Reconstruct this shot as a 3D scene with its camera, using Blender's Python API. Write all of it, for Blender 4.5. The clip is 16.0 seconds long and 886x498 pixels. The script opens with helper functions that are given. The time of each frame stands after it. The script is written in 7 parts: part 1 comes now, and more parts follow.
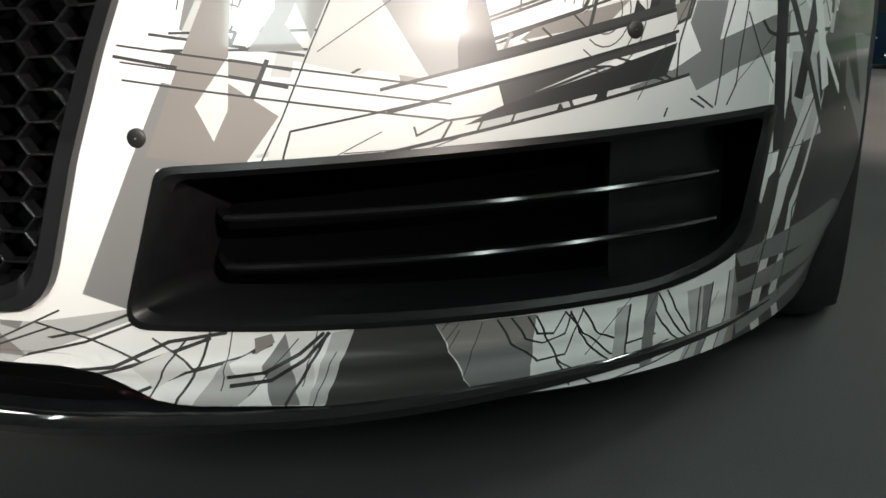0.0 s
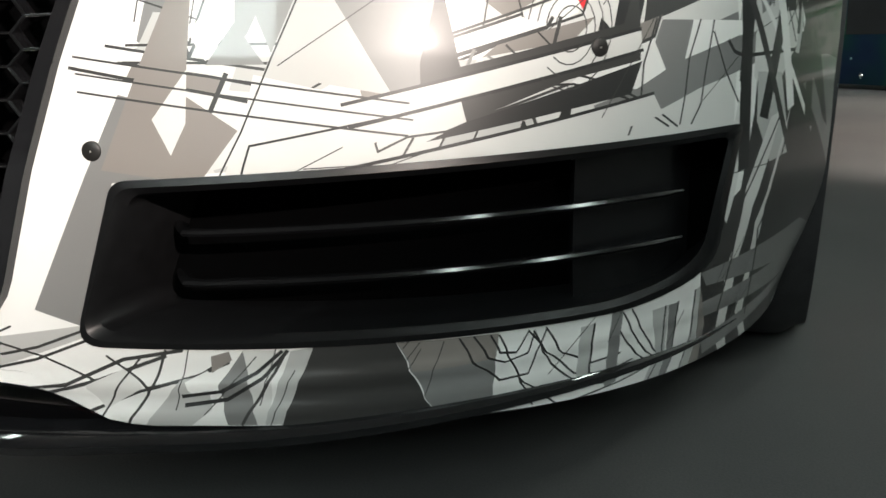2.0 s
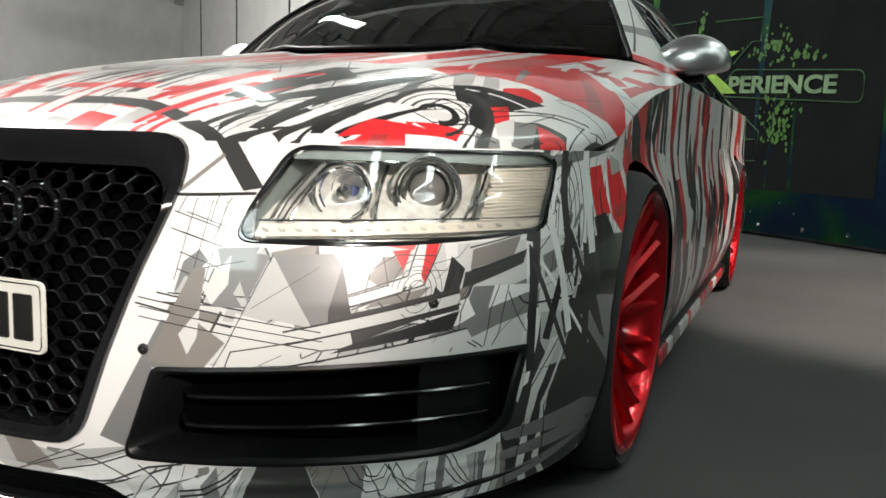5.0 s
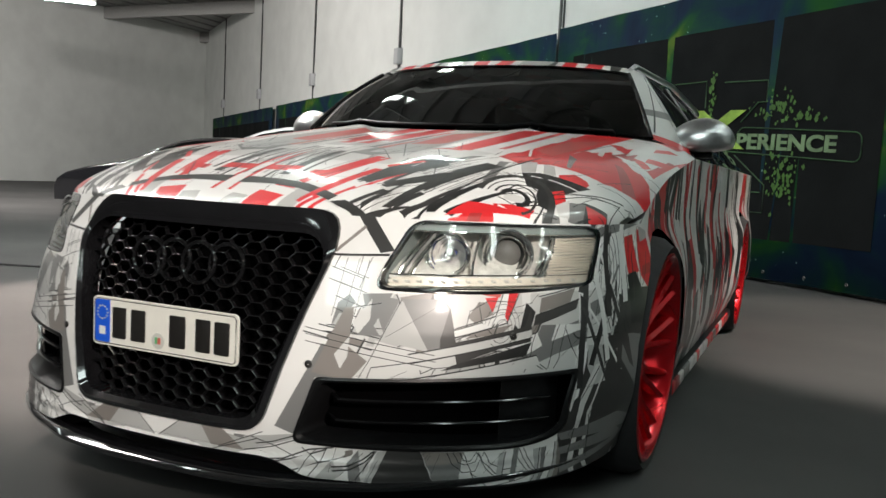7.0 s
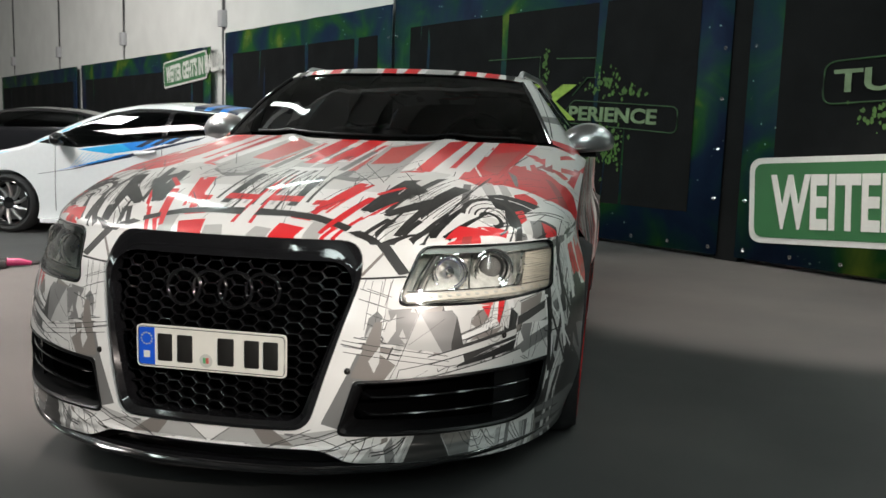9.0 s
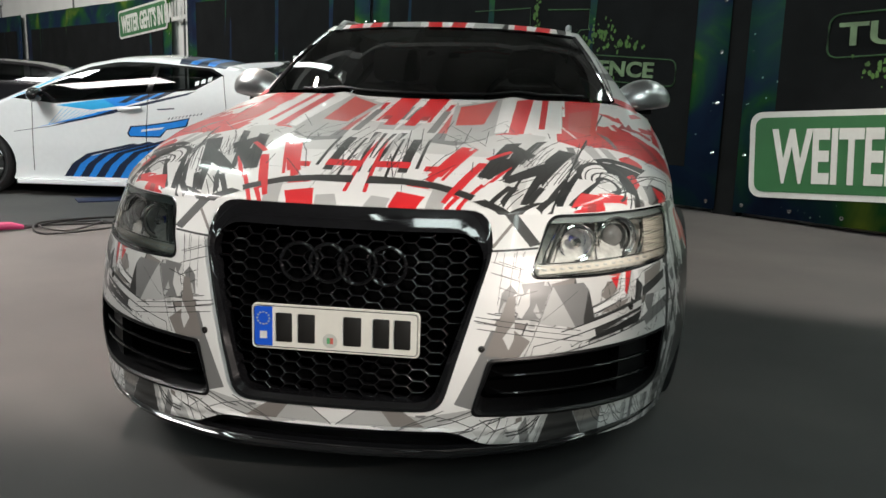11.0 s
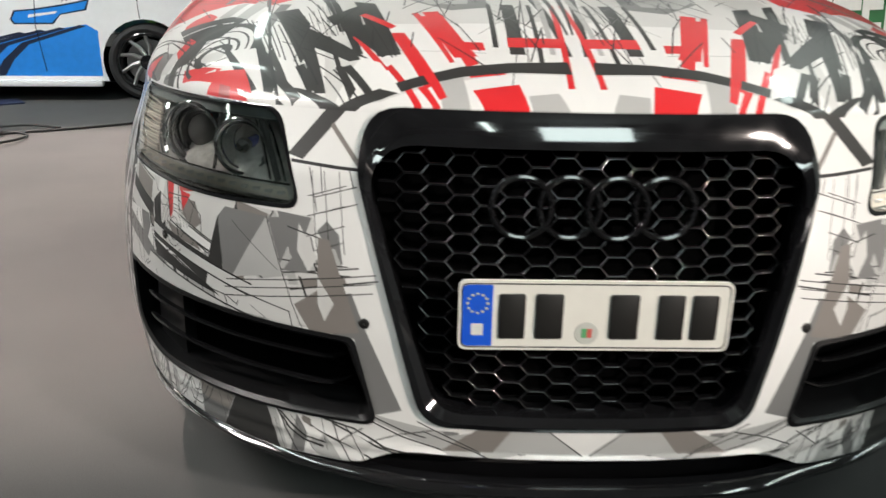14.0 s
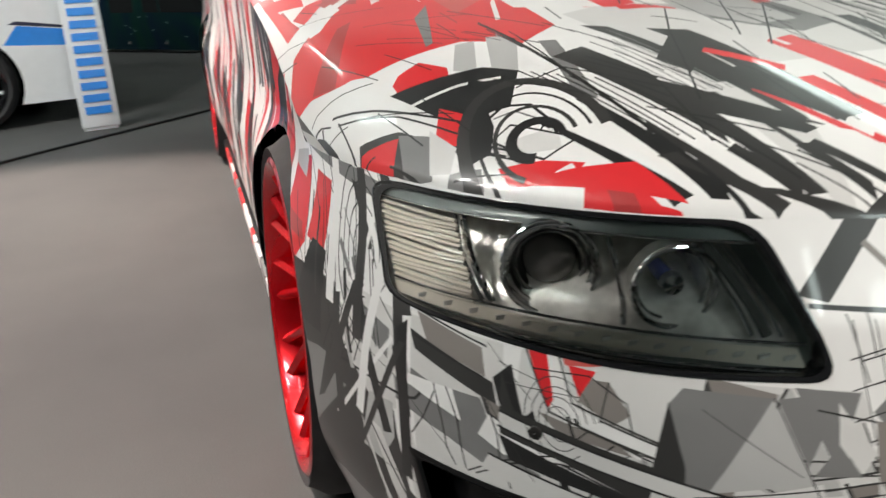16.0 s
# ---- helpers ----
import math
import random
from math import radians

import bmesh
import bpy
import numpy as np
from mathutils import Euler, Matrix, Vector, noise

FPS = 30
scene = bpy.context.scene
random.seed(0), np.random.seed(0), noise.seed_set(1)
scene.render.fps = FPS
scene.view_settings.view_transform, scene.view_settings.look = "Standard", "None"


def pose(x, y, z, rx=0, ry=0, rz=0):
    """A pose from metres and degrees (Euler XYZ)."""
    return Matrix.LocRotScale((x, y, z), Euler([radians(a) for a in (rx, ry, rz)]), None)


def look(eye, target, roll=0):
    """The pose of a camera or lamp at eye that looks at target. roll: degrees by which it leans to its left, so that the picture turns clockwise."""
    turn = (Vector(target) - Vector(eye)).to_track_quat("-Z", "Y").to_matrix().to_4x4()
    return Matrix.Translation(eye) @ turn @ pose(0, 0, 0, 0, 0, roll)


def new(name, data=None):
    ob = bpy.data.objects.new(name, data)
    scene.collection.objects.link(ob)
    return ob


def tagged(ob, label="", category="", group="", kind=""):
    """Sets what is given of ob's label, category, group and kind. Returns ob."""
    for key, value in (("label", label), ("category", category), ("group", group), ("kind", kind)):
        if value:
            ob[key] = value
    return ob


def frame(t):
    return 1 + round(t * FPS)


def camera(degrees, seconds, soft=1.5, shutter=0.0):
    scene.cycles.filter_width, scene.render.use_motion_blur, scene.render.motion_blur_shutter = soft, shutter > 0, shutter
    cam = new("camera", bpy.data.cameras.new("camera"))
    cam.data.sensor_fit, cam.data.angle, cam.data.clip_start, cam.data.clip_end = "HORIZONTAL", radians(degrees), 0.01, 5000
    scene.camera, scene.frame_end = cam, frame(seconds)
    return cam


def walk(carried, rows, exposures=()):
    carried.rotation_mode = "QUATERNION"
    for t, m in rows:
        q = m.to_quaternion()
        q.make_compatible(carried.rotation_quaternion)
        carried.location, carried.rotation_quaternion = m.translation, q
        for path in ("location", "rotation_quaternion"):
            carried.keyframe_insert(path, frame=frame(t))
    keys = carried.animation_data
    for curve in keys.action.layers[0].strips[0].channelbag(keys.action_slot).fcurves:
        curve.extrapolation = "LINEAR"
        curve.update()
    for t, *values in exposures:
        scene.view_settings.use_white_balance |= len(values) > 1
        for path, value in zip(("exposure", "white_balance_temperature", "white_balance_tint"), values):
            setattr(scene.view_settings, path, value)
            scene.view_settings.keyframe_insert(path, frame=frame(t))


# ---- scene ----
cam = camera(56.0, 16.0, shutter=0.4)
PATH = [
    (0, (0.898, -0.51, 0.515), (0.082, 1.237, -0.018), -2.6),
    (0.5, (0.875, -0.462, 0.505), (0.07, 1.291, -0.024), -2.3),
    (1, (0.877, -0.461, 0.506), (0.087, 1.302, -0.008), -2.1),
    (1.5, (0.879, -0.463, 0.507), (0.111, 1.314, 0.004), -2.0),
    (2, (0.91, -0.494, 0.515), (0.133, 1.279, 0.013), -1.8),
    (2.5, (0.987, -0.558, 0.525), (0.181, 1.21, 0.049), -1.7),
    (3, (1.069, -0.628, 0.557), (0.3, 1.182, 0.19), -1.4),
    (3.5, (1.196, -0.707, 0.584), (0.455, 1.133, 0.327), -0.9),
    (6, (1.298, -1.143, 0.826), (0.481, 0.665, 0.575), 3.0),
    (6.5, (1.327, -1.296, 0.815), (0.508, 0.518, 0.623), 2.7),
    (7, (1.325, -1.463, 0.843), (0.515, 0.358, 0.67), 3.0),
    (7.5, (1.272, -1.636, 0.867), (0.485, 0.196, 0.708), 3.0),
    (8, (1.214, -1.797, 0.954), (0.571, 0.087, 0.763), 2.4),
    (10.5, (0.588, -2.046, 1.064), (0.353, -0.091, 0.714), 2.1),
    (11, (0.501, -1.935, 1.053), (0.256, 0.014, 0.677), 1.8),
    (11.5, (0.383, -1.83, 1.037), (0.183, 0.121, 0.644), 2.6),
    (12, (0.264, -1.738, 1.036), (0.166, 0.211, 0.596), 3.4),
    (12.5, (0.205, -1.647, 1.028), (0.118, 0.292, 0.544), 2.1),
    (13, (0.12, -1.509, 1.008), (-0.063, 0.396, 0.428), -0.1),
    (13.5, (-0.072, -1.371, 0.966), (-0.134, 0.533, 0.358), 0.9),
    (14, (-0.27, -1.191, 0.959), (-0.214, 0.707, 0.332), 1.2),
    (14.5, (-0.461, -0.996, 0.969), (-0.354, 0.895, 0.329), 0.8),
    (15, (-0.651, -0.814, 0.989), (-0.542, 1.076, 0.346), 0.3),
    (15.5, (-0.881, -0.662, 1.033), (-0.586, 1.203, 0.374), 1.0),
    (16, (-1.063, -0.488, 1.042), (-0.528, 1.304, 0.333), -2.5),
]
EXPOSURES = [(0, 0.6), (1.5, 0.6), (2.2, 0.7), (3.0, 1.35), (3.5, 1.5), (4.5, 0.7), (6, 0.05), (8, -0.1), (11, -0.2), (12, -0.2), (13, 0.08), (13.5, 0.08), (14.5, 0.05), (15.5, -0.1), (16, 0.0)]
walk(cam, [(t, look(eye, target, roll)) for t, eye, target, roll in PATH], EXPOSURES)

from mathutils import geometry

# ---- world, lamps ----
world = bpy.data.worlds.new("hall_world")
world.use_nodes = True
scene.world = world
wn = world.node_tree.nodes["Background"]
wn.inputs[0].default_value = (0.75, 0.85, 0.82, 1)
wn.inputs[1].default_value = 0.02


def area_lamp(x, y, z, sx, sy, power, color, target=None):
    d = bpy.data.lights.new("fill_lamp", "AREA")
    d.shape, d.size, d.size_y, d.energy, d.color = "RECTANGLE", sx, sy, power, color
    ob = new("lamp_light", d)
    ob.matrix_world = look((x, y, z), target or (x, y + 0.001, 0))
    return ob


# fill lights added to brighten the cars, floor and walls, not known fixtures
FILL_FLOODS = ((-5.2, 0.4, 4.9, 0.8, 2.0, 230, (1.0, 0.93, 0.89), (-0.4, 1.6, 0.8)), (-6.0, 1.5, 5.2, 1.0, 1.0, 340, (0.95, 1.0, 0.98), (-5.0, 9.0, 1.8)),
          (1.6, -7.6, 4.8, 2.2, 2.2, 200, (0.86, 1.0, 0.97), (0.4, 0.6, 0.5)), (-11.0, 5.0, 5.2, 1.0, 1.0, 1300, (1.0, 0.93, 0.89), (-15.0, 13.0, 3.0)))
PARS = ((-3.6, 4.4, 5.0, 38, 3200, (1.0, 0.82, 0.74), (-1.75, 2.45, 0.0)), (4.2, 2.6, 5.0, 42, 1500, (1.0, 0.87, 0.78), (2.4, 4.0, 0.0)),
        (7.2, -6.4, 4.5, 11.0, 4800, (1.0, 0.88, 0.8), (0.1, 0.1, 1.1)))

# ---- materials ----


def mat(name, color, rough=0.5, metal=0.0, coat=0.0, noise_amt=0.0, noise_scale=20.0, bump=0.0, bump_scale=200.0, emit=0.0, spec=0.5, rvar=0.0, croughness=0.04):
    m = bpy.data.materials.new(name)
    m.use_nodes = True
    nt = m.node_tree
    b = nt.nodes["Principled BSDF"]
    b.inputs["Base Color"].default_value = (*color, 1)
    b.inputs["Roughness"].default_value = rough
    b.inputs["Metallic"].default_value = metal
    b.inputs["Coat Weight"].default_value = coat
    b.inputs["Coat Roughness"].default_value = croughness
    b.inputs["Specular IOR Level"].default_value = spec
    if emit:
        b.inputs["Emission Color"].default_value = (*color, 1)
        b.inputs["Emission Strength"].default_value = emit
    if noise_amt or rvar or bump:
        tc = nt.nodes.new("ShaderNodeTexCoord")
        nz = nt.nodes.new("ShaderNodeTexNoise")
        nz.inputs["Scale"].default_value = noise_scale
        nz.inputs["Detail"].default_value = 6
        nt.links.new(tc.outputs["Object"], nz.inputs["Vector"])
        if noise_amt:
            mr = nt.nodes.new("ShaderNodeMapRange")
            mr.inputs["From Min"].default_value, mr.inputs["From Max"].default_value = 0.3, 0.7
            mr.inputs["To Min"].default_value, mr.inputs["To Max"].default_value = 1 - noise_amt, 1 + noise_amt
            nt.links.new(nz.outputs["Fac"], mr.inputs["Value"])
            mx = nt.nodes.new("ShaderNodeMix")
            mx.data_type, mx.blend_type = "RGBA", "MULTIPLY"
            mx.inputs[0].default_value = 1
            mx.inputs[6].default_value = (*color, 1)
            nt.links.new(mr.outputs[0], mx.inputs[7])
            nt.links.new(mx.outputs[2], b.inputs["Base Color"])
        if rvar:
            mr2 = nt.nodes.new("ShaderNodeMapRange")
            mr2.inputs["From Min"].default_value, mr2.inputs["From Max"].default_value = 0.3, 0.7
            mr2.inputs["To Min"].default_value, mr2.inputs["To Max"].default_value = max(0, rough - rvar), rough + rvar
            nt.links.new(nz.outputs["Fac"], mr2.inputs["Value"])
            nt.links.new(mr2.outputs[0], b.inputs["Roughness"])
        if bump:
            n2 = nt.nodes.new("ShaderNodeTexNoise")
            n2.inputs["Scale"].default_value = bump_scale
            n2.inputs["Detail"].default_value = 3
            nt.links.new(tc.outputs["Object"], n2.inputs["Vector"])
            bp = nt.nodes.new("ShaderNodeBump")
            bp.inputs["Strength"].default_value = bump
            bp.inputs["Distance"].default_value = 0.002
            nt.links.new(n2.outputs["Fac"], bp.inputs["Height"])
            nt.links.new(bp.outputs[0], b.inputs["Normal"])
    return m


def glass_mat(name, tint, rough=0.0):
    m = bpy.data.materials.new(name)
    m.use_nodes = True
    nt = m.node_tree
    nt.nodes.remove(nt.nodes["Principled BSDF"])
    tr = nt.nodes.new("ShaderNodeBsdfTransparent")
    tr.inputs[0].default_value = (*tint, 1)
    gl = nt.nodes.new("ShaderNodeBsdfGlossy")
    gl.inputs["Roughness"].default_value = rough
    gl.inputs[0].default_value = (0.9, 0.9, 0.9, 1)
    fr = nt.nodes.new("ShaderNodeFresnel")
    fr.inputs[0].default_value = 1.5
    mx = nt.nodes.new("ShaderNodeMixShader")
    nt.links.new(fr.outputs[0], mx.inputs[0])
    nt.links.new(tr.outputs[0], mx.inputs[1])
    nt.links.new(gl.outputs[0], mx.inputs[2])
    nt.links.new(mx.outputs[0], nt.nodes["Material Output"].inputs[0])
    return m


VINYL = dict(rough=0.36, coat=0.4, croughness=0.06, noise_amt=0.03, noise_scale=9, bump=0.015, bump_scale=300)
M_WHITE = mat("wrap_white", (0.7, 0.69, 0.675), **VINYL)
M_LIGHT = mat("wrap_light_grey", (0.4, 0.395, 0.385), **VINYL)
M_GREY = mat("wrap_grey", (0.17, 0.168, 0.165), **VINYL)
M_DARK = mat("wrap_dark_grey", (0.03, 0.029, 0.028), **VINYL)
M_BLACK = mat("wrap_black", (0.014, 0.014, 0.014), **VINYL)
M_RED = mat("wrap_red", (0.62, 0.02, 0.025), **VINYL)
M_DRED = mat("wrap_deep_red", (0.36, 0.03, 0.03), **VINYL)
M_FADED = mat("wrap_faded_red", (0.52, 0.085, 0.075), **VINYL)
M_OFF = mat("wrap_off_white", (0.56, 0.55, 0.535), **VINYL)
M_TAUPE = mat("wrap_taupe", (0.2, 0.18, 0.165), **VINYL)
WRAP = [M_WHITE, M_LIGHT, M_GREY, M_DARK, M_BLACK, M_RED, M_DRED, M_FADED, M_OFF, M_TAUPE]
W, L, G, D, K, R, DR, P, O, T = range(10)
M_GLOSS = mat("gloss_black", (0.008, 0.008, 0.009), rough=0.09, coat=0.6, noise_amt=0.2, noise_scale=30, rvar=0.03)
M_SATIN = mat("satin_black_plastic", (0.006, 0.006, 0.0065), rough=0.36, spec=0.25, noise_amt=0.2, noise_scale=60, bump=0.05)
M_PANEL = mat("dark_grey_plastic", (0.012, 0.0125, 0.013), rough=0.5, noise_amt=0.1)
# near-black without specular: the shade inside openings and under the cars, as colour
M_HOLLOW_SHADE = mat("hollow_shade_black", (0.0015, 0.0015, 0.0016), rough=0.9, spec=0.0)
M_COMB = mat("black_mesh_plastic", (0.005, 0.005, 0.0055), rough=0.11, spec=0.45, noise_amt=0.2, noise_scale=60)
M_RUBBER = mat("tyre_rubber", (0.016, 0.016, 0.017), rough=0.75, noise_amt=0.2, noise_scale=40, bump=0.2)
M_REDRIM = mat("candy_red_rim", (0.62, 0.006, 0.012), rough=0.24, metal=0.7, coat=0.5, noise_amt=0.05)
M_CHROME = mat("chrome", (0.8, 0.8, 0.8), rough=0.08, metal=1.0, rvar=0.04)
M_ALU = mat("brushed_aluminium", (0.62, 0.63, 0.64), rough=0.3, metal=1.0, noise_amt=0.06, noise_scale=80)
M_DISC = mat("brake_steel", (0.3, 0.3, 0.3), rough=0.35, metal=1.0)
M_REFLECT = mat("lamp_reflector", (0.8, 0.79, 0.75), rough=0.2, metal=0.2, noise_amt=0.2, noise_scale=50, bump=0.5, bump_scale=45)
M_LAMPGREY = mat("lamp_bezel_grey", (0.3, 0.345, 0.335), rough=0.3, metal=0.3, noise_amt=0.1)
M_LAMPDARK = mat("lamp_shadow_grey", (0.1, 0.105, 0.1), rough=0.35, metal=0.2)
M_BULB = mat("bulb_blue_coating", (0.12, 0.14, 0.42), rough=0.12, coat=0.8)
M_RIB = mat("clear_rib", (0.8, 0.75, 0.66), rough=0.2, coat=0.8)
M_LENSBALL = mat("projector_lens", (0.16, 0.155, 0.15), rough=0.06, coat=1.0)
M_GLASS = glass_mat("lamp_glass", (0.93, 0.94, 0.93), 0.02)
M_SCREEN = glass_mat("tinted_glass", (0.1, 0.11, 0.11))
M_SCREEN2 = glass_mat("dark_tinted_glass", (0.06, 0.07, 0.07))
M_PLATE = mat("plate_white", (0.72, 0.7, 0.64), rough=0.35, noise_amt=0.04)
M_BLUE = mat("plate_blue", (0.01, 0.09, 0.6), rough=0.35)
M_INK = mat("ink_black", (0.012, 0.011, 0.01), rough=0.45)
M_STAR = mat("star_pale_yellow", (0.6, 0.55, 0.3), rough=0.5)
M_SEAL = mat("seal_grey", (0.5, 0.5, 0.46), rough=0.4)
M_SEALR = mat("seal_red", (0.5, 0.1, 0.08), rough=0.5)
M_SEALG = mat("seal_green", (0.1, 0.35, 0.15), rough=0.5)
M_INTERIOR = mat("dark_interior_fabric", (0.02, 0.02, 0.021), rough=0.8, noise_amt=0.2)
M_LEATHER = mat("seat_leather", (0.045, 0.04, 0.038), rough=0.5, noise_amt=0.15)
M_WCWHITE = mat("white_car_paint", (0.8, 0.81, 0.82), rough=0.2, coat=0.8, noise_amt=0.02)
M_WCBLUE = mat("bright_blue_foil", (0.02, 0.24, 0.75), rough=0.3, coat=0.4, noise_amt=0.05)
M_WCCYAN = mat("cyan_blue_foil", (0.04, 0.42, 0.8), rough=0.3, coat=0.4, noise_amt=0.05)
M_WCNAVY = mat("navy_foil", (0.012, 0.02, 0.05), rough=0.35, coat=0.3)
M_DARKCAR = mat("black_car_paint", (0.012, 0.012, 0.014), rough=0.15, coat=1.0, noise_amt=0.1)
M_SPOKE = mat("polished_rim", (0.5, 0.5, 0.5), rough=0.3, metal=0.8)
M_TAIL = mat("tail_lamp_red", (0.4, 0.01, 0.01), rough=0.15, coat=1)
M_CABLE = mat("cable_rubber", (0.015, 0.015, 0.016), rough=0.55)
M_PINK = mat("plug_pink", (0.35, 0.02, 0.1), rough=0.45)
M_STEEL = mat("galvanised_steel", (0.35, 0.36, 0.36), rough=0.45, metal=0.6, noise_amt=0.1)
M_WALL = mat("painted_panel_wall", (0.62, 0.64, 0.62), rough=0.75, noise_amt=0.06, noise_scale=1.5, bump=0.1, bump_scale=60)
M_WALLGREY = mat("painted_wall_grey", (0.36, 0.37, 0.38), rough=0.8, noise_amt=0.06, noise_scale=1.5)
M_SEAM = mat("dark_joint_strip", (0.09, 0.095, 0.095), rough=0.6, noise_amt=0.2)
M_CEIL = mat("corrugated_ceiling", (0.3, 0.3, 0.29), rough=0.7, noise_amt=0.1)
M_LAMPON = mat("fluorescent_tube", (0.86, 1.0, 0.95), emit=22.0)
M_BANBLACK = mat("banner_black_cloth", (0.008, 0.009, 0.0095), rough=0.8, spec=0.1, noise_amt=0.25, noise_scale=3, bump=0.3, bump_scale=400)
M_SIGNWHITE = mat("banner_print_white", (0.62, 0.63, 0.6), rough=0.6, noise_amt=0.04)
M_SIGNGREEN = mat("banner_print_green", (0.022, 0.13, 0.04), rough=0.6, noise_amt=0.06, noise_scale=3)
M_LIME = mat("banner_print_lime", (0.06, 0.15, 0.025), rough=0.6, noise_amt=0.3, noise_scale=12)
M_XLIME = mat("banner_print_yellow_green", (0.26, 0.42, 0.06), rough=0.6, noise_amt=0.35, noise_scale=10)
M_LIMEDARK = mat("banner_print_dark_green", (0.03, 0.085, 0.03), rough=0.6, noise_amt=0.4, noise_scale=8)
M_PRINTGREEN = mat("banner_print_grey_green", (0.16, 0.25, 0.13), rough=0.6, noise_amt=0.3, noise_scale=9)
M_NAVYSKIRT = mat("banner_navy", (0.012, 0.02, 0.06), rough=0.65, noise_amt=0.3, noise_scale=4)
M_BOARD = mat("sign_board_white", (0.7, 0.72, 0.74), rough=0.5)


def banner_mat():
    """Printed nebula: dark blue turning teal, green and yellow, in soft clouds with small sparks."""
    m = bpy.data.materials.new("banner_nebula_print")
    m.use_nodes = True
    nt = m.node_tree
    b = nt.nodes["Principled BSDF"]
    b.inputs["Roughness"].default_value = 0.7
    b.inputs["Specular IOR Level"].default_value = 0.15
    tc = nt.nodes.new("ShaderNodeTexCoord")
    n1 = nt.nodes.new("ShaderNodeTexNoise")
    n1.inputs["Scale"].default_value, n1.inputs["Detail"].default_value, n1.inputs["Distortion"].default_value = 1.3, 7, 0.6
    nt.links.new(tc.outputs["Object"], n1.inputs["Vector"])
    cr = nt.nodes.new("ShaderNodeValToRGB")
    e = cr.color_ramp.elements
    e[0].position, e[0].color = 0.3, (0.004, 0.007, 0.026, 1)
    e[1].position, e[1].color = 0.76, (0.13, 0.18, 0.02, 1)
    for p, c in ((0.44, (0.006, 0.018, 0.045, 1)), (0.53, (0.006, 0.035, 0.032, 1)), (0.62, (0.012, 0.07, 0.014, 1))):
        x = e.new(p)
        x.color = c
    nt.links.new(n1.outputs["Fac"], cr.inputs[0])
    v = nt.nodes.new("ShaderNodeTexVoronoi")
    v.inputs["Scale"].default_value = 14
    nt.links.new(tc.outputs["Object"], v.inputs["Vector"])
    lt = nt.nodes.new("ShaderNodeMath")
    lt.operation = "LESS_THAN"
    lt.inputs[1].default_value = 0.12
    nt.links.new(v.outputs["Distance"], lt.inputs[0])
    n2 = nt.nodes.new("ShaderNodeTexNoise")
    n2.inputs["Scale"].default_value = 2.2
    nt.links.new(tc.outputs["Object"], n2.inputs["Vector"])
    gt = nt.nodes.new("ShaderNodeMath")
    gt.operation = "GREATER_THAN"
    gt.inputs[1].default_value = 0.56
    nt.links.new(n2.outputs["Fac"], gt.inputs[0])
    mul = nt.nodes.new("ShaderNodeMath")
    mul.operation = "MULTIPLY"
    nt.links.new(lt.outputs[0], mul.inputs[0])
    nt.links.new(gt.outputs[0], mul.inputs[1])
    mx = nt.nodes.new("ShaderNodeMix")
    mx.data_type = "RGBA"
    nt.links.new(mul.outputs[0], mx.inputs[0])
    nt.links.new(cr.outputs[0], mx.inputs[6])
    mx.inputs[7].default_value = (0.25, 0.4, 0.35, 1)
    nt.links.new(mx.outputs[2], b.inputs["Base Color"])
    return m


M_NEBULA = banner_mat()


def floor_mat():
    m = bpy.data.materials.new("carpet_grey")
    m.use_nodes = True
    nt = m.node_tree
    b = nt.nodes["Principled BSDF"]
    b.inputs["Roughness"].default_value = 0.85
    b.inputs["Specular IOR Level"].default_value = 0.25
    tc = nt.nodes.new("ShaderNodeTexCoord")
    n1 = nt.nodes.new("ShaderNodeTexNoise")
    n1.inputs["Scale"].default_value, n1.inputs["Detail"].default_value = 0.8, 5
    n2 = nt.nodes.new("ShaderNodeTexNoise")
    n2.inputs["Scale"].default_value, n2.inputs["Detail"].default_value = 350, 3
    for n in (n1, n2):
        nt.links.new(tc.outputs["Object"], n.inputs["Vector"])
    ad = nt.nodes.new("ShaderNodeMath")
    ad.operation = "MULTIPLY_ADD"
    ad.inputs[1].default_value = 0.5
    nt.links.new(n2.outputs["Fac"], ad.inputs[0])
    nt.links.new(n1.outputs["Fac"], ad.inputs[2])
    cr = nt.nodes.new("ShaderNodeValToRGB")
    e = cr.color_ramp.elements
    e[0].position, e[0].color = 0.45, (0.052, 0.052, 0.053, 1)
    e[1].position, e[1].color = 1.0, (0.1, 0.099, 0.097, 1)
    nt.links.new(ad.outputs[0], cr.inputs[0])
    nt.links.new(cr.outputs[0], b.inputs["Base Color"])
    bp = nt.nodes.new("ShaderNodeBump")
    bp.inputs["Strength"].default_value, bp.inputs["Distance"].default_value = 0.25, 0.002
    nt.links.new(n2.outputs["Fac"], bp.inputs["Height"])
    nt.links.new(bp.outputs[0], b.inputs["Normal"])
    return m


M_FLOOR = floor_mat()

# ---- mesh helpers ----


def thing(name, label, category, m=None, group="", kind=""):
    e = new(name)
    e.empty_display_size = 0.1
    if m is not None:
        e.matrix_world = m
    return tagged(e, label, category, group, kind)


def link_mesh(name, me, parent=None, label=""):
    ob = new(name, me)
    if parent:
        ob.parent = parent
    if label:
        ob["label"] = label
    return ob


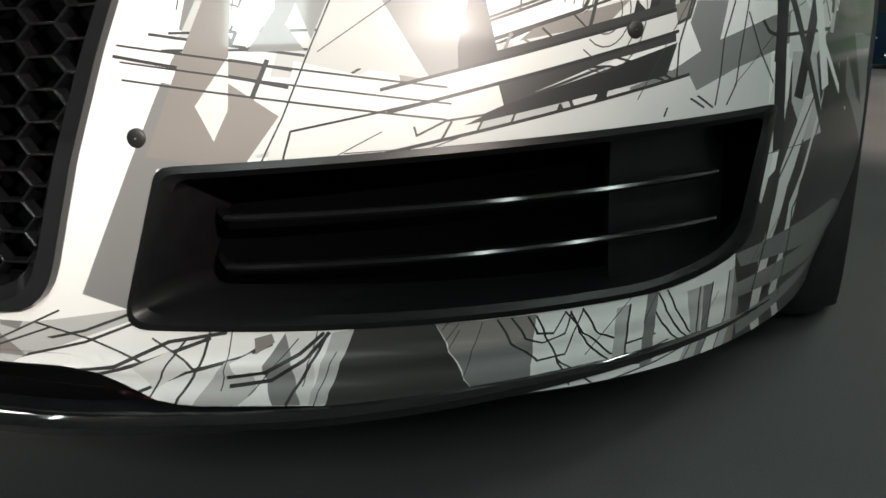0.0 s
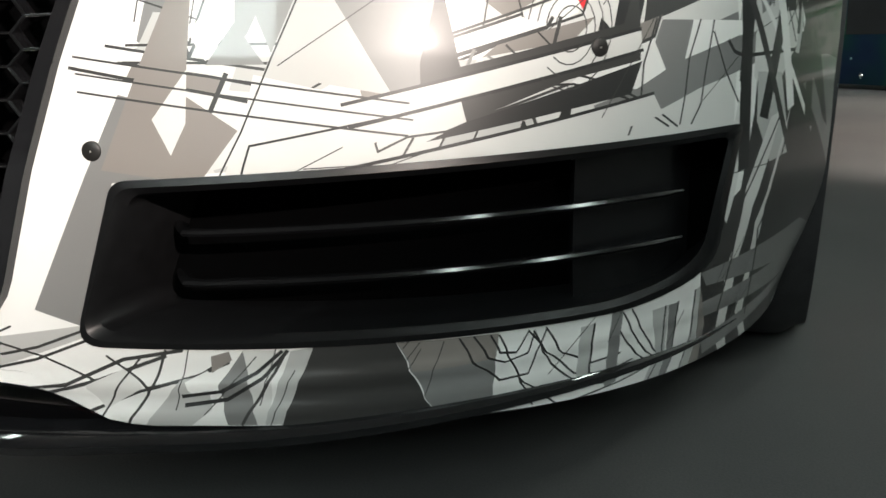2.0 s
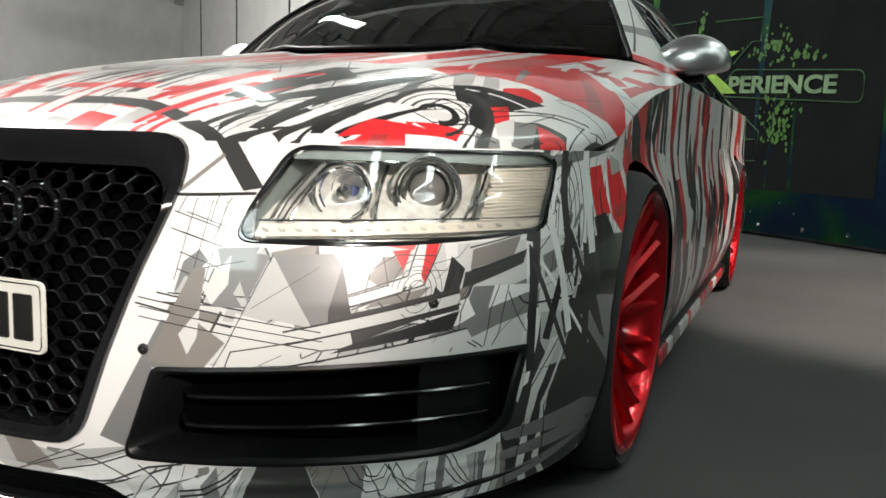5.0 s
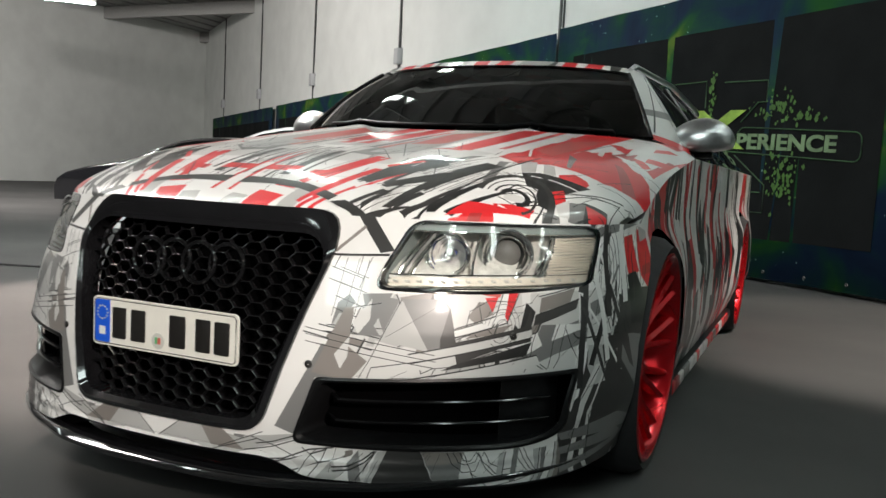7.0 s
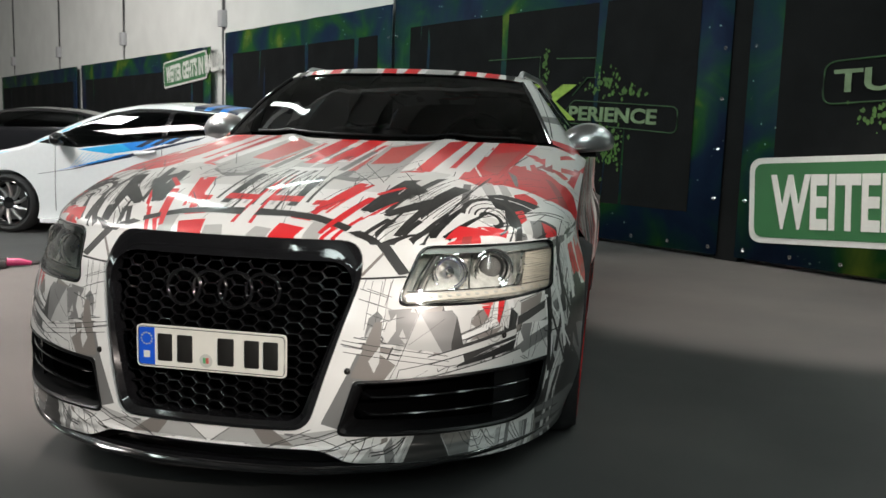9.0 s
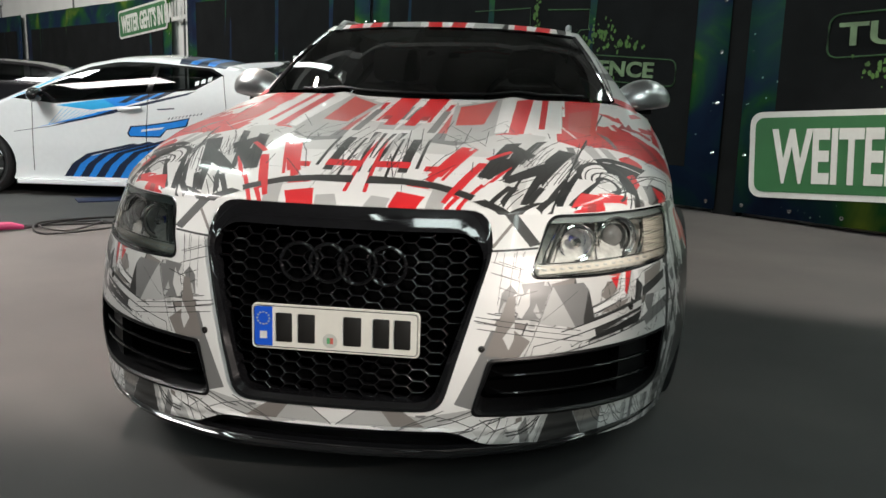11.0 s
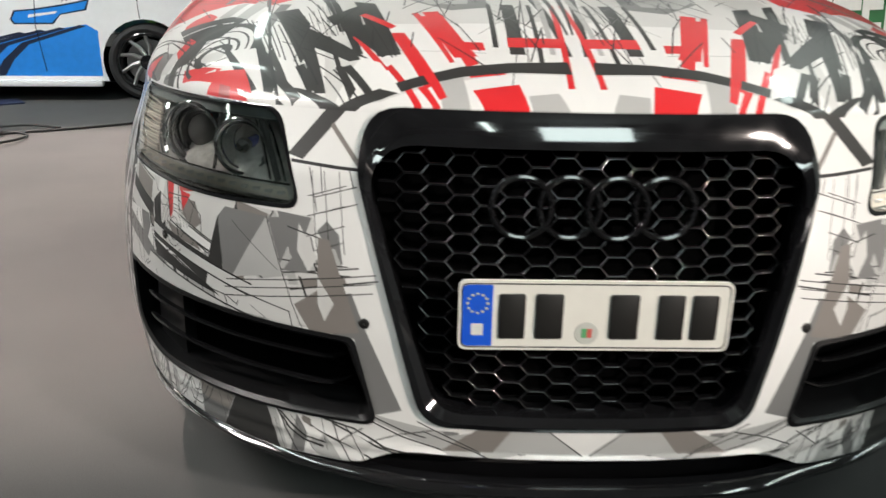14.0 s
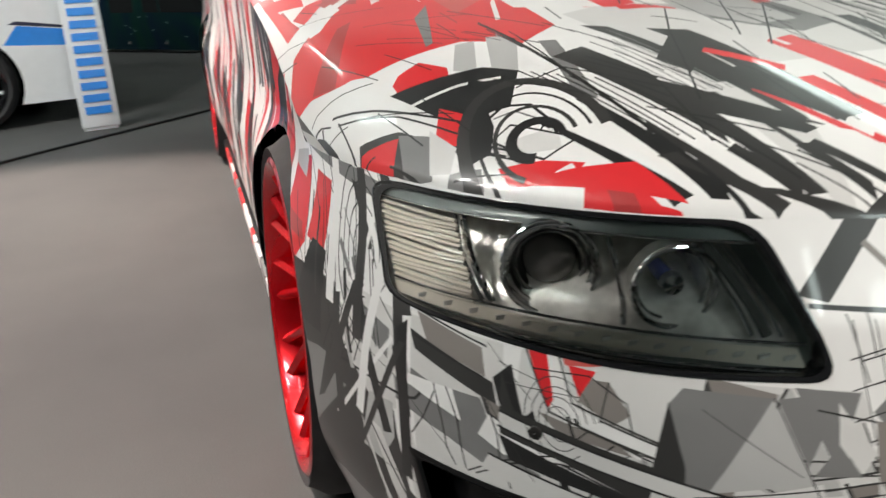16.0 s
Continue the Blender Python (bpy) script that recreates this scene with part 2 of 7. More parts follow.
def part(name, bm, material, parent=None, label="", smooth=True):
    me = bpy.data.meshes.new(name)
    bm.to_mesh(me)
    bm.free()
    for m in material if isinstance(material, (list, tuple)) else [material]:
        me.materials.append(m)
    if smooth:
        me.shade_smooth()
        me.set_sharp_from_angle(angle=radians(38))
    return link_mesh(name, me, parent, label)


def box_bm(x0, y0, z0, x1, y1, z1, bevel=0.0, bm=None, mi=0):
    bm = bm or bmesh.new()
    vs = [bm.verts.new((x, y, z)) for z in (z0, z1) for y in (y0, y1) for x in (x0, x1)]
    fs = [bm.faces.new([vs[i] for i in q]) for q in ((0, 2, 3, 1), (4, 5, 7, 6), (0, 1, 5, 4), (2, 6, 7, 3), (0, 4, 6, 2), (1, 3, 7, 5))]
    for f in fs:
        f.material_index = mi
    if bevel:
        bmesh.ops.bevel(bm, geom=list({e for f in fs for e in f.edges}), offset=bevel, segments=2, affect="EDGES", profile=0.5)
    return bm


def tube_bm(pts, r, seg=8, bm=None, closed=False, flat=1.0, mi=0):
    """A tube of radius r (or radii) along pts."""
    bm = bm or bmesh.new()
    pts = [Vector(p) for p in pts]
    n = len(pts)
    rings = []
    up = Vector((0, 0, 1))
    for i, p in enumerate(pts):
        a = pts[(i - 1) % n] if closed or i else p
        b = pts[(i + 1) % n] if closed or i < n - 1 else p
        t = (b - a).normalized()
        s = t.cross(up)
        if s.length < 1e-3:
            s = t.cross(Vector((0, 1, 0)))
        s.normalize()
        u = s.cross(t)
        ri = r[i] if isinstance(r, (list, tuple)) else r
        rings.append([bm.verts.new(p + s * (math.cos(k * math.tau / seg) * ri) + u * (math.sin(k * math.tau / seg) * ri * flat)) for k in range(seg)])
    for i in range(n if closed else n - 1):
        a, b = rings[i], rings[(i + 1) % n]
        for k in range(seg):
            f = bm.faces.new((a[k], a[(k + 1) % seg], b[(k + 1) % seg], b[k]))
            f.material_index = mi
    if not closed:
        bm.faces.new(list(reversed(rings[0])))
        bm.faces.new(rings[-1])
    return bm


def lathe_bm(profile, seg=48, axis="x", bm=None, mi=0):
    """Revolve (a, r) pairs round the axis."""
    bm = bm or bmesh.new()
    rings = []
    for a, r in profile:
        ring = []
        for k in range(seg):
            c, s = math.cos(k * math.tau / seg) * r, math.sin(k * math.tau / seg) * r
            ring.append(bm.verts.new((a, c, s) if axis == "x" else (c, a, s) if axis == "y" else (c, s, a)))
        rings.append(ring)
    for i in range(len(rings) - 1):
        for k in range(seg):
            f = bm.faces.new((rings[i][k], rings[i][(k + 1) % seg], rings[i + 1][(k + 1) % seg], rings[i + 1][k]))
            f.material_index = mi
    return bm


def prism_bm(poly, y0, y1, bm=None, mi=0):
    """A polygon in (x, z) drawn out from y0 to y1."""
    bm = bm or bmesh.new()
    a = [bm.verts.new((x, y0, z)) for x, z in poly]
    b = [bm.verts.new((x, y1, z)) for x, z in poly]
    n = len(poly)
    fs = [bm.faces.new(a), bm.faces.new(list(reversed(b)))]
    for i in range(n):
        fs.append(bm.faces.new((a[(i + 1) % n], a[i], b[i], b[(i + 1) % n])))
    for f in fs:
        f.material_index = mi
    bmesh.ops.recalc_face_normals(bm, faces=fs)
    return bm


def rounded(corners, seg=5):
    """Corners (x, z, radius) in order, as a polygon with rounded corners."""
    out = []
    n = len(corners)
    for i, (x, z, r) in enumerate(corners):
        p = Vector((x, z))
        a = (Vector(corners[i - 1][:2]) - p).normalized()
        b = (Vector(corners[(i + 1) % n][:2]) - p).normalized()
        for k in range(seg + 1):
            f = k / seg
            out.append(tuple(p + a * r * (1 - f) ** 2 + b * r * f**2))
    return out


# ---- patches: polygons of vertices (x, y, z, nx, ny, nz, u, v) ----


def ccw(poly):
    s = sum(poly[i - 1][0] * p[1] - p[0] * poly[i - 1][1] for i, p in enumerate(poly))
    return list(poly) if s > 0 else list(reversed(poly))


def split(poly, ia, ib, p, q):
    """Splits a polygon by the line from p to q in its coordinates ia, ib: what lies left, and what lies right."""
    dx, dy = q[0] - p[0], q[1] - p[1]
    d = [dx * (v[ib] - p[1]) - dy * (v[ia] - p[0]) for v in poly]
    if min(d) >= -1e-9:
        return poly, None
    if max(d) <= 1e-9:
        return None, poly
    left, right = [], []
    for i, v in enumerate(poly):
        j = i - 1
        if d[j] * d[i] < 0:
            f = d[j] / (d[j] - d[i])
            w = tuple(a + (b - a) * f for a, b in zip(poly[j], v))
            left.append(w)
            right.append(w)
        if d[i] >= 0:
            left.append(v)
        if d[i] <= 0:
            right.append(v)
    return (left if len(left) > 2 else None), (right if len(right) > 2 else None)


def cut(polys, ia, ib, shape, test=None):
    """The part of polys inside the convex shape, and the rest."""
    shape = ccw(shape)
    a0, a1 = min(p[0] for p in shape), max(p[0] for p in shape)
    b0, b1 = min(p[1] for p in shape), max(p[1] for p in shape)
    inside, outside = [], []
    for poly in polys:
        aa, bb = [v[ia] for v in poly], [v[ib] for v in poly]
        if max(aa) <= a0 or min(aa) >= a1 or max(bb) <= b0 or min(bb) >= b1 or (test and not test(poly[0])):
            outside.append(poly)
            continue
        cur = poly
        for i, q in enumerate(shape):
            cur, rest = split(cur, ia, ib, shape[i - 1], q)
            if rest:
                outside.append(rest)
            if not cur:
                break
        if cur:
            inside.append(cur)
    return inside, outside


def grid_polys(f, nu, nv):
    """Polygons of f(i / nu, j / nv) -> (x, y, z, u, v), with normals by differences."""
    pts = [[f(i / nu, j / nv) for j in range(nv + 1)] for i in range(nu + 1)]
    vs = []
    for i in range(nu + 1):
        row = []
        for j in range(nv + 1):
            a = Vector(pts[min(i + 1, nu)][j][:3]) - Vector(pts[max(i - 1, 0)][j][:3])
            b = Vector(pts[i][min(j + 1, nv)][:3]) - Vector(pts[i][max(j - 1, 0)][:3])
            n = a.cross(b)
            n = n.normalized() if n.length > 1e-12 else Vector((0, 0, 1))
            row.append((*pts[i][j][:3], *n, *pts[i][j][3:]))
        vs.append(row)
    return [[vs[i][j], vs[i + 1][j], vs[i + 1][j + 1], vs[i][j + 1]] for i in range(nu) for j in range(nv)]


def patch_mesh(name, groups, materials, parent, label="", mirror=True, sides=None):
    """One mesh of groups (polys, material index, lift); mirrored across x = 0 if asked."""
    verts, faces, mats, norms, index = [], [], [], [], {}
    for polys, mi, lift in groups:
        for side in sides or ((1, -1) if mirror else (1,)):
            for poly in polys:
                ids = []
                for v in poly:
                    x, y, z = v[0] + v[3] * lift, v[1] + v[4] * lift, v[2] + v[5] * lift
                    if mirror and abs(x) < 2e-4:
                        x = 0.0
                    key = (round(x * side, 5), round(y, 5), round(z, 5))
                    if key not in index:
                        index[key] = len(verts)
                        verts.append((x * side, y, z))
                        norms.append(Vector((v[3] * side, v[4], v[5])))
                    ids.append(index[key])
                ids = [a for k, a in enumerate(ids) if a != ids[k - 1]]
                if len(ids) > 2 and len(set(ids)) == len(ids):
                    faces.append(ids if side == 1 else list(reversed(ids)))
                    mats.append(mi)
    me = bpy.data.meshes.new(name)
    me.from_pydata(verts, [], faces)
    for m in materials:
        me.materials.append(m)
    me.polygons.foreach_set("material_index", mats)
    me.shade_smooth()
    me.normals_split_custom_set_from_vertices([n.normalized() for n in norms])
    me.update()
    return link_mesh(name, me, parent, label)

# ---- hall ----


def wall_box(name, a, b, z0, z1, thick, material, label, category="wall"):
    """An upright slab from a to b on the plan."""
    a, b = Vector((*a, 0)), Vector((*b, 0))
    d = b - a
    ob = part(name, box_bm(0, 0, z0, d.length, thick, z1), material, smooth=False)
    ob.matrix_world = Matrix.Translation(a) @ Matrix.Rotation(math.atan2(d.y, d.x), 4, "Z")
    return tagged(ob, label, category, kind="structure")


HALL_H = 6.2
floor = part("floor", box_bm(-28, -14, -0.1, 16, 34, 0), M_FLOOR, smooth=False)
tagged(floor, "matt grey carpet floor of the exhibition hall", "floor", kind="structure")

# the banner wall runs at a slant behind the cars
WA = math.atan2(0.64, -0.77)
W0 = Vector((2.11, 5.95, 0))


WALL_M = Matrix.Translation(W0) @ Matrix.Rotation(WA + math.pi, 4, "Z")  # local x to the near end, local -y to the viewer


def on_banner(ob):
    ob.matrix_world = WALL_M
    return ob


back = part("wall_north", box_bm(-33, 0.12, 0, 9, 0.4, HALL_H), M_WALL, smooth=False)
on_banner(tagged(back, "pale painted panel wall of the hall", "wall", kind="structure"))
for k in range(7):
    x = -5.45 - 5.55 * (k - 1)
    seam = on_banner(part("wall_seam", box_bm(x - 0.02, 0.09, 0, x + 0.02, 0.118, HALL_H, 0.004), M_SEAM, smooth=False))
    tagged(seam, "narrow dark joint strip between two wall panels", "joint strip", "wall joints", "structure")
    pipe = on_banner(part("wall_cable", tube_bm([(x + 0.07 + 0.012 * math.sin(2.3 * z + k), 0.1, z) for z in np.linspace(2.9, HALL_H - 0.02, 12)], 0.014, 6), M_CABLE))
    tagged(pipe, "black supply cable hanging down the panel wall", "cable", "wall cables")
    if k > 1:
        bx = on_banner(part("wall_box", box_bm(x - 0.02, 0.0, 2.95, x + 0.16, 0.119, 3.25, 0.01), M_WALLGREY))
        tagged(bx, "small grey switch box fixed on the panel wall", "switch box", "switch boxes")
far = wall_box("wall_west", (-22.5, 32), (-22.5, -13), 0, HALL_H, 0.3, M_WALL, "pale painted end wall of the hall")
dado = wall_box("trim_1", (-22.44, 32), (-22.44, -13), 0, 2.2, 0.05, M_WALLGREY, "grey painted lower band of the end wall", "trim")
wall_box("wall_east", (13, -13), (13, 30), 0, HALL_H, 0.3, M_WALL, "pale painted side wall of the hall")
wall_box("wall_south", (-22.5, -12.5), (13, -12.5), 0, HALL_H, 0.3, M_WALLGREY, "grey painted wall behind the visitors")
cb = bmesh.new()
for k in range(94):
    x = -25 + 0.42 * k
    box_bm(x, -13, HALL_H + (0.0 if k % 2 else 0.05), x + 0.42, 33, HALL_H + 0.12, bm=cb)
for k in range(9):
    y = -9 + 5 * k
    box_bm(-25, y - 0.1, HALL_H - 0.42, 14, y + 0.1, HALL_H - 0.02, bm=cb)
tagged(part("ceiling", cb, M_CEIL, smooth=False), "grey trapezoidal sheet ceiling with steel beams", "ceiling", kind="structure")



def batten(x, y, z, turn=0):
    t = thing("ceiling_light", "long white fluorescent batten hanging from the ceiling", "ceiling light", pose(x, y, z, 0, 0, turn), "ceiling lights")
    part("housing", box_bm(-0.12, -1.2, 0.03, 0.12, 1.2, 0.1, 0.01), M_SIGNWHITE, t)
    part("diffuser", box_bm(-0.09, -1.17, 0.0, 0.09, 1.17, 0.029, 0.008), M_LAMPON, t)
    for yy in (-0.9, 0.9):
        part("hanger", tube_bm([(0, yy, 0.1), (0, yy, HALL_H - z + 0.02)], 0.006), M_STEEL, t)


# the batten at (4.8, 0.2) is an unseen extra that brightens the right-hand floor
for lx, ly in ((-3.2, 0.6), (-3.2, 8.0), (3.4, -2.0), (-9.5, 2.0), (-1.0, -6.5), (7.0, 1.5), (3.4, 3.2), (4.8, 0.2)):
    batten(lx, ly, 5.0)
batten(-3.9, 5.3, 5.0, 45)
batten(-16.3, 13.4, 4.65, -47)


def spot(x, y, z, size, long, power, color, target):
    """An added fill floodlight, out of view: case, drop pole and area lamp."""
    t = thing("floodlight", "added fill floodlight, out of view, black case on a drop pole", "floodlight", look((x, y, z), target), "floodlights")
    h, k = size / 2, long / 2
    bm = box_bm(-h - 0.03, -k - 0.03, 0.03, h + 0.03, k + 0.03, 0.2, 0.01)
    part("case", bm, M_PANEL, t)
    part("glass", box_bm(-h, -k, 0.012, h, k, 0.029), M_SIGNWHITE, t)
    up = t.matrix_world.inverted() @ Vector((x, y, HALL_H + 0.03))
    part("pole", tube_bm([(0, 0, 0.15), tuple(up)], 0.02), M_STEEL, t)
    area_lamp(x, y, z, size, long, power, color, target)


for args in FILL_FLOODS:
    spot(*args)


def par_can(x, y, z, cone, power, color, target):
    """A round stage spotlight on a drop pole, with its lamp."""
    t = thing("spotlight", "black round stage spotlight on a drop pole under the ceiling", "spotlight", look((x, y, z), target), "spotlights")
    part("can", lathe_bm([(0.02, 0.1), (0.0, 0.105), (0.03, 0.11), (0.25, 0.1), (0.3, 0.05), (0.31, 0.001)], 28, "z"), M_PANEL, t)
    part("lens", lathe_bm([(0.03, 0.001), (0.03, 0.1)], 28, "z"), M_SIGNWHITE, t)
    up = t.matrix_world.inverted() @ Vector((x, y, HALL_H + 0.03))
    part("pole", tube_bm([(0, 0, 0.31), tuple(up)], 0.02), M_STEEL, t)
    d = bpy.data.lights.new("spotlight_lamp", "SPOT")
    d.energy, d.color, d.spot_size, d.spot_blend, d.shadow_soft_size = power, color, radians(cone), 0.4, 0.1
    ob = new("spot_light", d)
    ob.matrix_world = look((x, y, z), target)


for args in PARS:
    par_can(*args)

# banners
def banner(x0, x1, z0, z1, label, frame_w=0.34, inner=True):
    t = on_banner(thing("banner", label, "banner", group="hall banners"))
    n = 24
    bm = bmesh.new()

    def wave(x, z):
        return -0.03 + 0.012 * math.sin(x * 4.1 + z) + 0.006 * math.sin(x * 9.7)

    def sheet(a0, a1, b0, b1, lift, mi):
        k = max(2, int((a1 - a0) * 5))
        rows = [[bm.verts.new((a0 + (a1 - a0) * i / k, wave(a0 + (a1 - a0) * i / k, z) - lift, z)) for i in range(k + 1)] for z in (b0, b1)]
        for i in range(k):
            f = bm.faces.new((rows[0][i], rows[0][i + 1], rows[1][i + 1], rows[1][i]))
            f.material_index = mi

    sheet(x0, x1, z0, z1, 0, 0)
    cloth = part("cloth", bm, M_NEBULA, t)
    sol = cloth.modifiers.new("thickness", "SOLIDIFY")
    sol.thickness = 0.003
    if inner:
        bm = bmesh.new()
        sheet(x0 + frame_w, x1 - frame_w, z0 + 0.37, z1 - 0.39, 0.006, 0)
        part("print_panel", bm, M_BANBLACK, t, "black printed field of the banner")
    k = int((x1 - x0) / 0.45)
    eye = lathe_bm([(-0.004, 0.006), (-0.008, 0.012), (-0.004, 0.018), (0, 0.02)], 12, "y")
    me = bpy.data.meshes.new("eyelet")
    eye.to_mesh(me)
    eye.free()
    me.materials.append(M_CHROME)
    spots = [(x0 + 0.08 + (x1 - x0 - 0.16) * i / k, z0 + 0.07) for i in range(k + 1)]
    spots += [(x, z0 + 0.07 + 0.45 * i) for i in range(1, int((z1 - z0) / 0.45)) for x in (x0 + 0.06, x1 - 0.06)]
    for x, z in spots:
        e = link_mesh("eyelet", me, t)
        e.matrix_basis = pose(x, wave(x, z) - 0.006, z)
    return t


BH = 2.85
banner(-5.24, -0.09, 0.04, BH, "printed event banner with black field and green blue nebula border")
banner(0.09, 5.2, 0.04, BH, "printed event banner with black field and green blue nebula border", 0.31)
banner(-10.6, -5.3, 0.04, BH - 0.05, "printed event banner with black field and green blue nebula border")
banner(-19.5, -11.25, 0.04, BH - 0.25, "long dark event banner with a green nebula border")
banner(-29.0, -20.0, 0.04, BH - 0.25, "long dark event banner with a green nebula border")
post = on_banner(part("banner_post", box_bm(-0.12, -0.012, 0, 0.12, 0.1, BH + 0.05), M_BANBLACK, smooth=False))
tagged(post, "black cloth covered post between two banners", "post")


def text_ob(name, body, size, material, parent, m, extrude=0.004, xs=1.0, shear=0.0, bold=0.022):
    cu = bpy.data.curves.new(name, "FONT")
    cu.body, cu.size, cu.extrude, cu.align_x, cu.align_y, cu.shear = body, size, extrude, "LEFT", "BOTTOM_BASELINE", shear
    cu.offset = size * bold
    cu.resolution_u = 4
    cu.materials.append(material)
    ob = new(name, cu)
    ob.parent = parent
    ob.matrix_basis = m @ Matrix.Diagonal((xs, 1, 1, 1))
    return ob


def hall_sign(x, z, sc, text):
    t = on_banner(thing("direction_sign", "green direction panel with white border and white capitals on the banner", "sign", group="direction signs"))
    w, h = 3.0 * sc, 0.74 * sc
    tilt = pose(x, -0.06, z, 0, -4.0, 0)
    o = part("border", prism_bm(rounded([(0, 0, .12 * sc), (w, 0, .12 * sc), (w, h, .12 * sc), (0, h, .12 * sc)]), -0.006, 0), M_SIGNWHITE, t)
    i = part("field", prism_bm(rounded([(.05 * sc, .05 * sc, .09 * sc), (w - .05 * sc, .05 * sc, .09 * sc), (w - .05 * sc, h - .05 * sc, .09 * sc), (.05 * sc, h - .05 * sc, .09 * sc)]), -0.01, -0.0061), M_SIGNGREEN, t)
    for ob in (o, i):
        ob.matrix_basis = tilt
    text_ob("lettering", text, 0.62 * sc, M_SIGNWHITE, t, tilt @ pose(.22 * sc, -0.012, .15 * sc, 90), xs=0.5, bold=0.03)


hall_sign(0.25, 0.2, 1.0, "WEITER GEHT'S IN HALLE 2")
hall_sign(-13.55, 1.85, 0.74, "WEITER GEHT'S IN HALLE 2")

show = on_banner(thing("banner_print", "printed show title with lime capitals in a dark rounded frame", "banner print"))


def outline(pts, r, label=""):
    """A thin printed line on the banner through (x, z) places."""
    part("title_frame", tube_bm([(x, -0.047, z) for x, z in pts], r, 6), M_LIMEDARK, show, label)


fr = part("title_frame", tube_bm([(x, -0.05, z) for x, z in rounded([(-2.13, 1.24, .05), (-0.6, 1.14, .08), (-0.6, 1.39, .08), (-1.93, 1.47, .05)])], 0.006, 6, closed=True), M_LIMEDARK, show)
text_ob("lettering", "PERIENCE", 0.2, M_PRINTGREEN, show, pose(-1.99, -0.054, 1.27, 90, 2.2, 0), xs=1.32, bold=0.03)
text_ob("lettering", "X", 0.5, M_XLIME, show, pose(-2.62, -0.056, 1.3, 90, 2.0, 0), xs=1.9, bold=0.035)
text_ob("lettering", "TUNING", 0.25, M_PRINTGREEN, show, pose(0.88, -0.055, 1.5, 90, -2, 0), xs=1.5, bold=0.02)
f2 = part("title_frame", tube_bm([(x, -0.05, z) for x, z in rounded([(0.79, 1.4, .1), (2.6, 1.5, .1), (2.6, 1.85, .1), (0.79, 1.74, .1)])], 0.007, 6, closed=True), M_LIMEDARK, show)
outline([(-3.3, 1.95), (-2.45, 1.95), (-2.45, 1.68)], 0.006)
outline([(-2.2, 1.92), (-1.65, 1.9), (-1.65, 1.7), (-1.75, 1.7), (-1.95, 1.52)], 0.006)
outline([(-2.0, 1.2), (-1.6, 0.92), (-1.6, 0.66), (-2.15, 0.66), (-2.15, 0.85), (-1.65, 0.85)], 0.006)
rnd = random.Random(5)
for cx, cz, rx, rz, n in ((-1.5, 1.62, 0.24, 0.14, 60), (-1.4, 1.02, 0.2, 0.26, 90), (-2.35, 1.85, 0.05, 0.22, 34), (-1.15, 1.55, 0.3, 0.06, 24), (-2.75, 1.05, 0.15, 0.2, 30), (1.35, 1.3, 0.35, 0.1, 50)):
    bm = bmesh.new()
    for k in range(n):
        x, z = rnd.gauss(cx, rx * 0.5), rnd.gauss(cz, rz * 0.5)
        r = rnd.uniform(0.006, 0.024)
        pts = [(x + r * rnd.uniform(0.5, 1.2) * math.cos(a), z + 1.3 * r * rnd.uniform(0.5, 1.3) * math.sin(a)) for a in (0.2, 1.1, 2.0, 2.9, 3.8, 4.7, 5.6)]
        bm.faces.new([bm.verts.new((px, -0.052 - 0.0001 * k, pz)) for px, pz in pts])
    part("splash_print", bm, M_LIME, show, "ragged green paint splash print", smooth=False)["kind"] = "stuff"

# ---- the wrapped estate car: shape ----
HW, CL, ZE = 0.93, 0.76, 0.745


def nose(z):
    ridge = 0.005 * math.exp(-(((z - 0.222) / 0.005) ** 2)) + 0.004 * math.exp(-(((z - 0.196) / 0.004) ** 2))
    return -ridge + float(np.interp(z, (0.10, 0.15, 0.23, 0.41, 0.50, 0.55, 0.65, 0.745), (-0.045, -0.045, -0.03, -0.012, 0.005, 0.018, 0.05, 0.11)))


TH = np.linspace(0, math.pi / 2, 500)
PX = np.concatenate([HW * np.sin(TH) ** (2 / 2.3), np.full(200, HW)])
PY = np.concatenate([CL * (1 - np.cos(TH)), np.linspace(CL + 0.02, 4.62, 200)])
PS = np.concatenate([[0], np.cumsum(np.hypot(np.diff(PX), np.diff(PY)))])


def smooth(a, b, x):
    t = min(max((x - a) / (b - a), 0), 1)
    return t * t * (3 - 2 * t)


def inset(z):
    return 0.036 * smooth(0.5, 0.76, z) + 0.05 * smooth(0.35, 0.1, z)


def wall(s, z):
    """A place on the body's side skin: s metres round from the nose, z metres up."""
    x0, y0 = float(np.interp(s, PS, PX)), float(np.interp(s, PS, PY))
    k = 1 - inset(z) * smooth(0.2, 0.8, x0)
    flare = 0.05 * (math.exp(-(((y0 - 1.02) / 0.36) ** 2)) + math.exp(-(((y0 - 3.83) / 0.45) ** 2))) * smooth(0.15, 0.4, z) * smooth(0.745, 0.6, z) * smooth(0.35, 0.8, y0)
    return x0 * k + flare, y0 + nose(z) * (1 - smooth(0.7, 1.1, y0))


def front_y(x):
    return float(np.interp(x / (1 - inset(ZE) * smooth(0.2, 0.8, x)), PX[:500], PY[:500])) + nose(ZE)


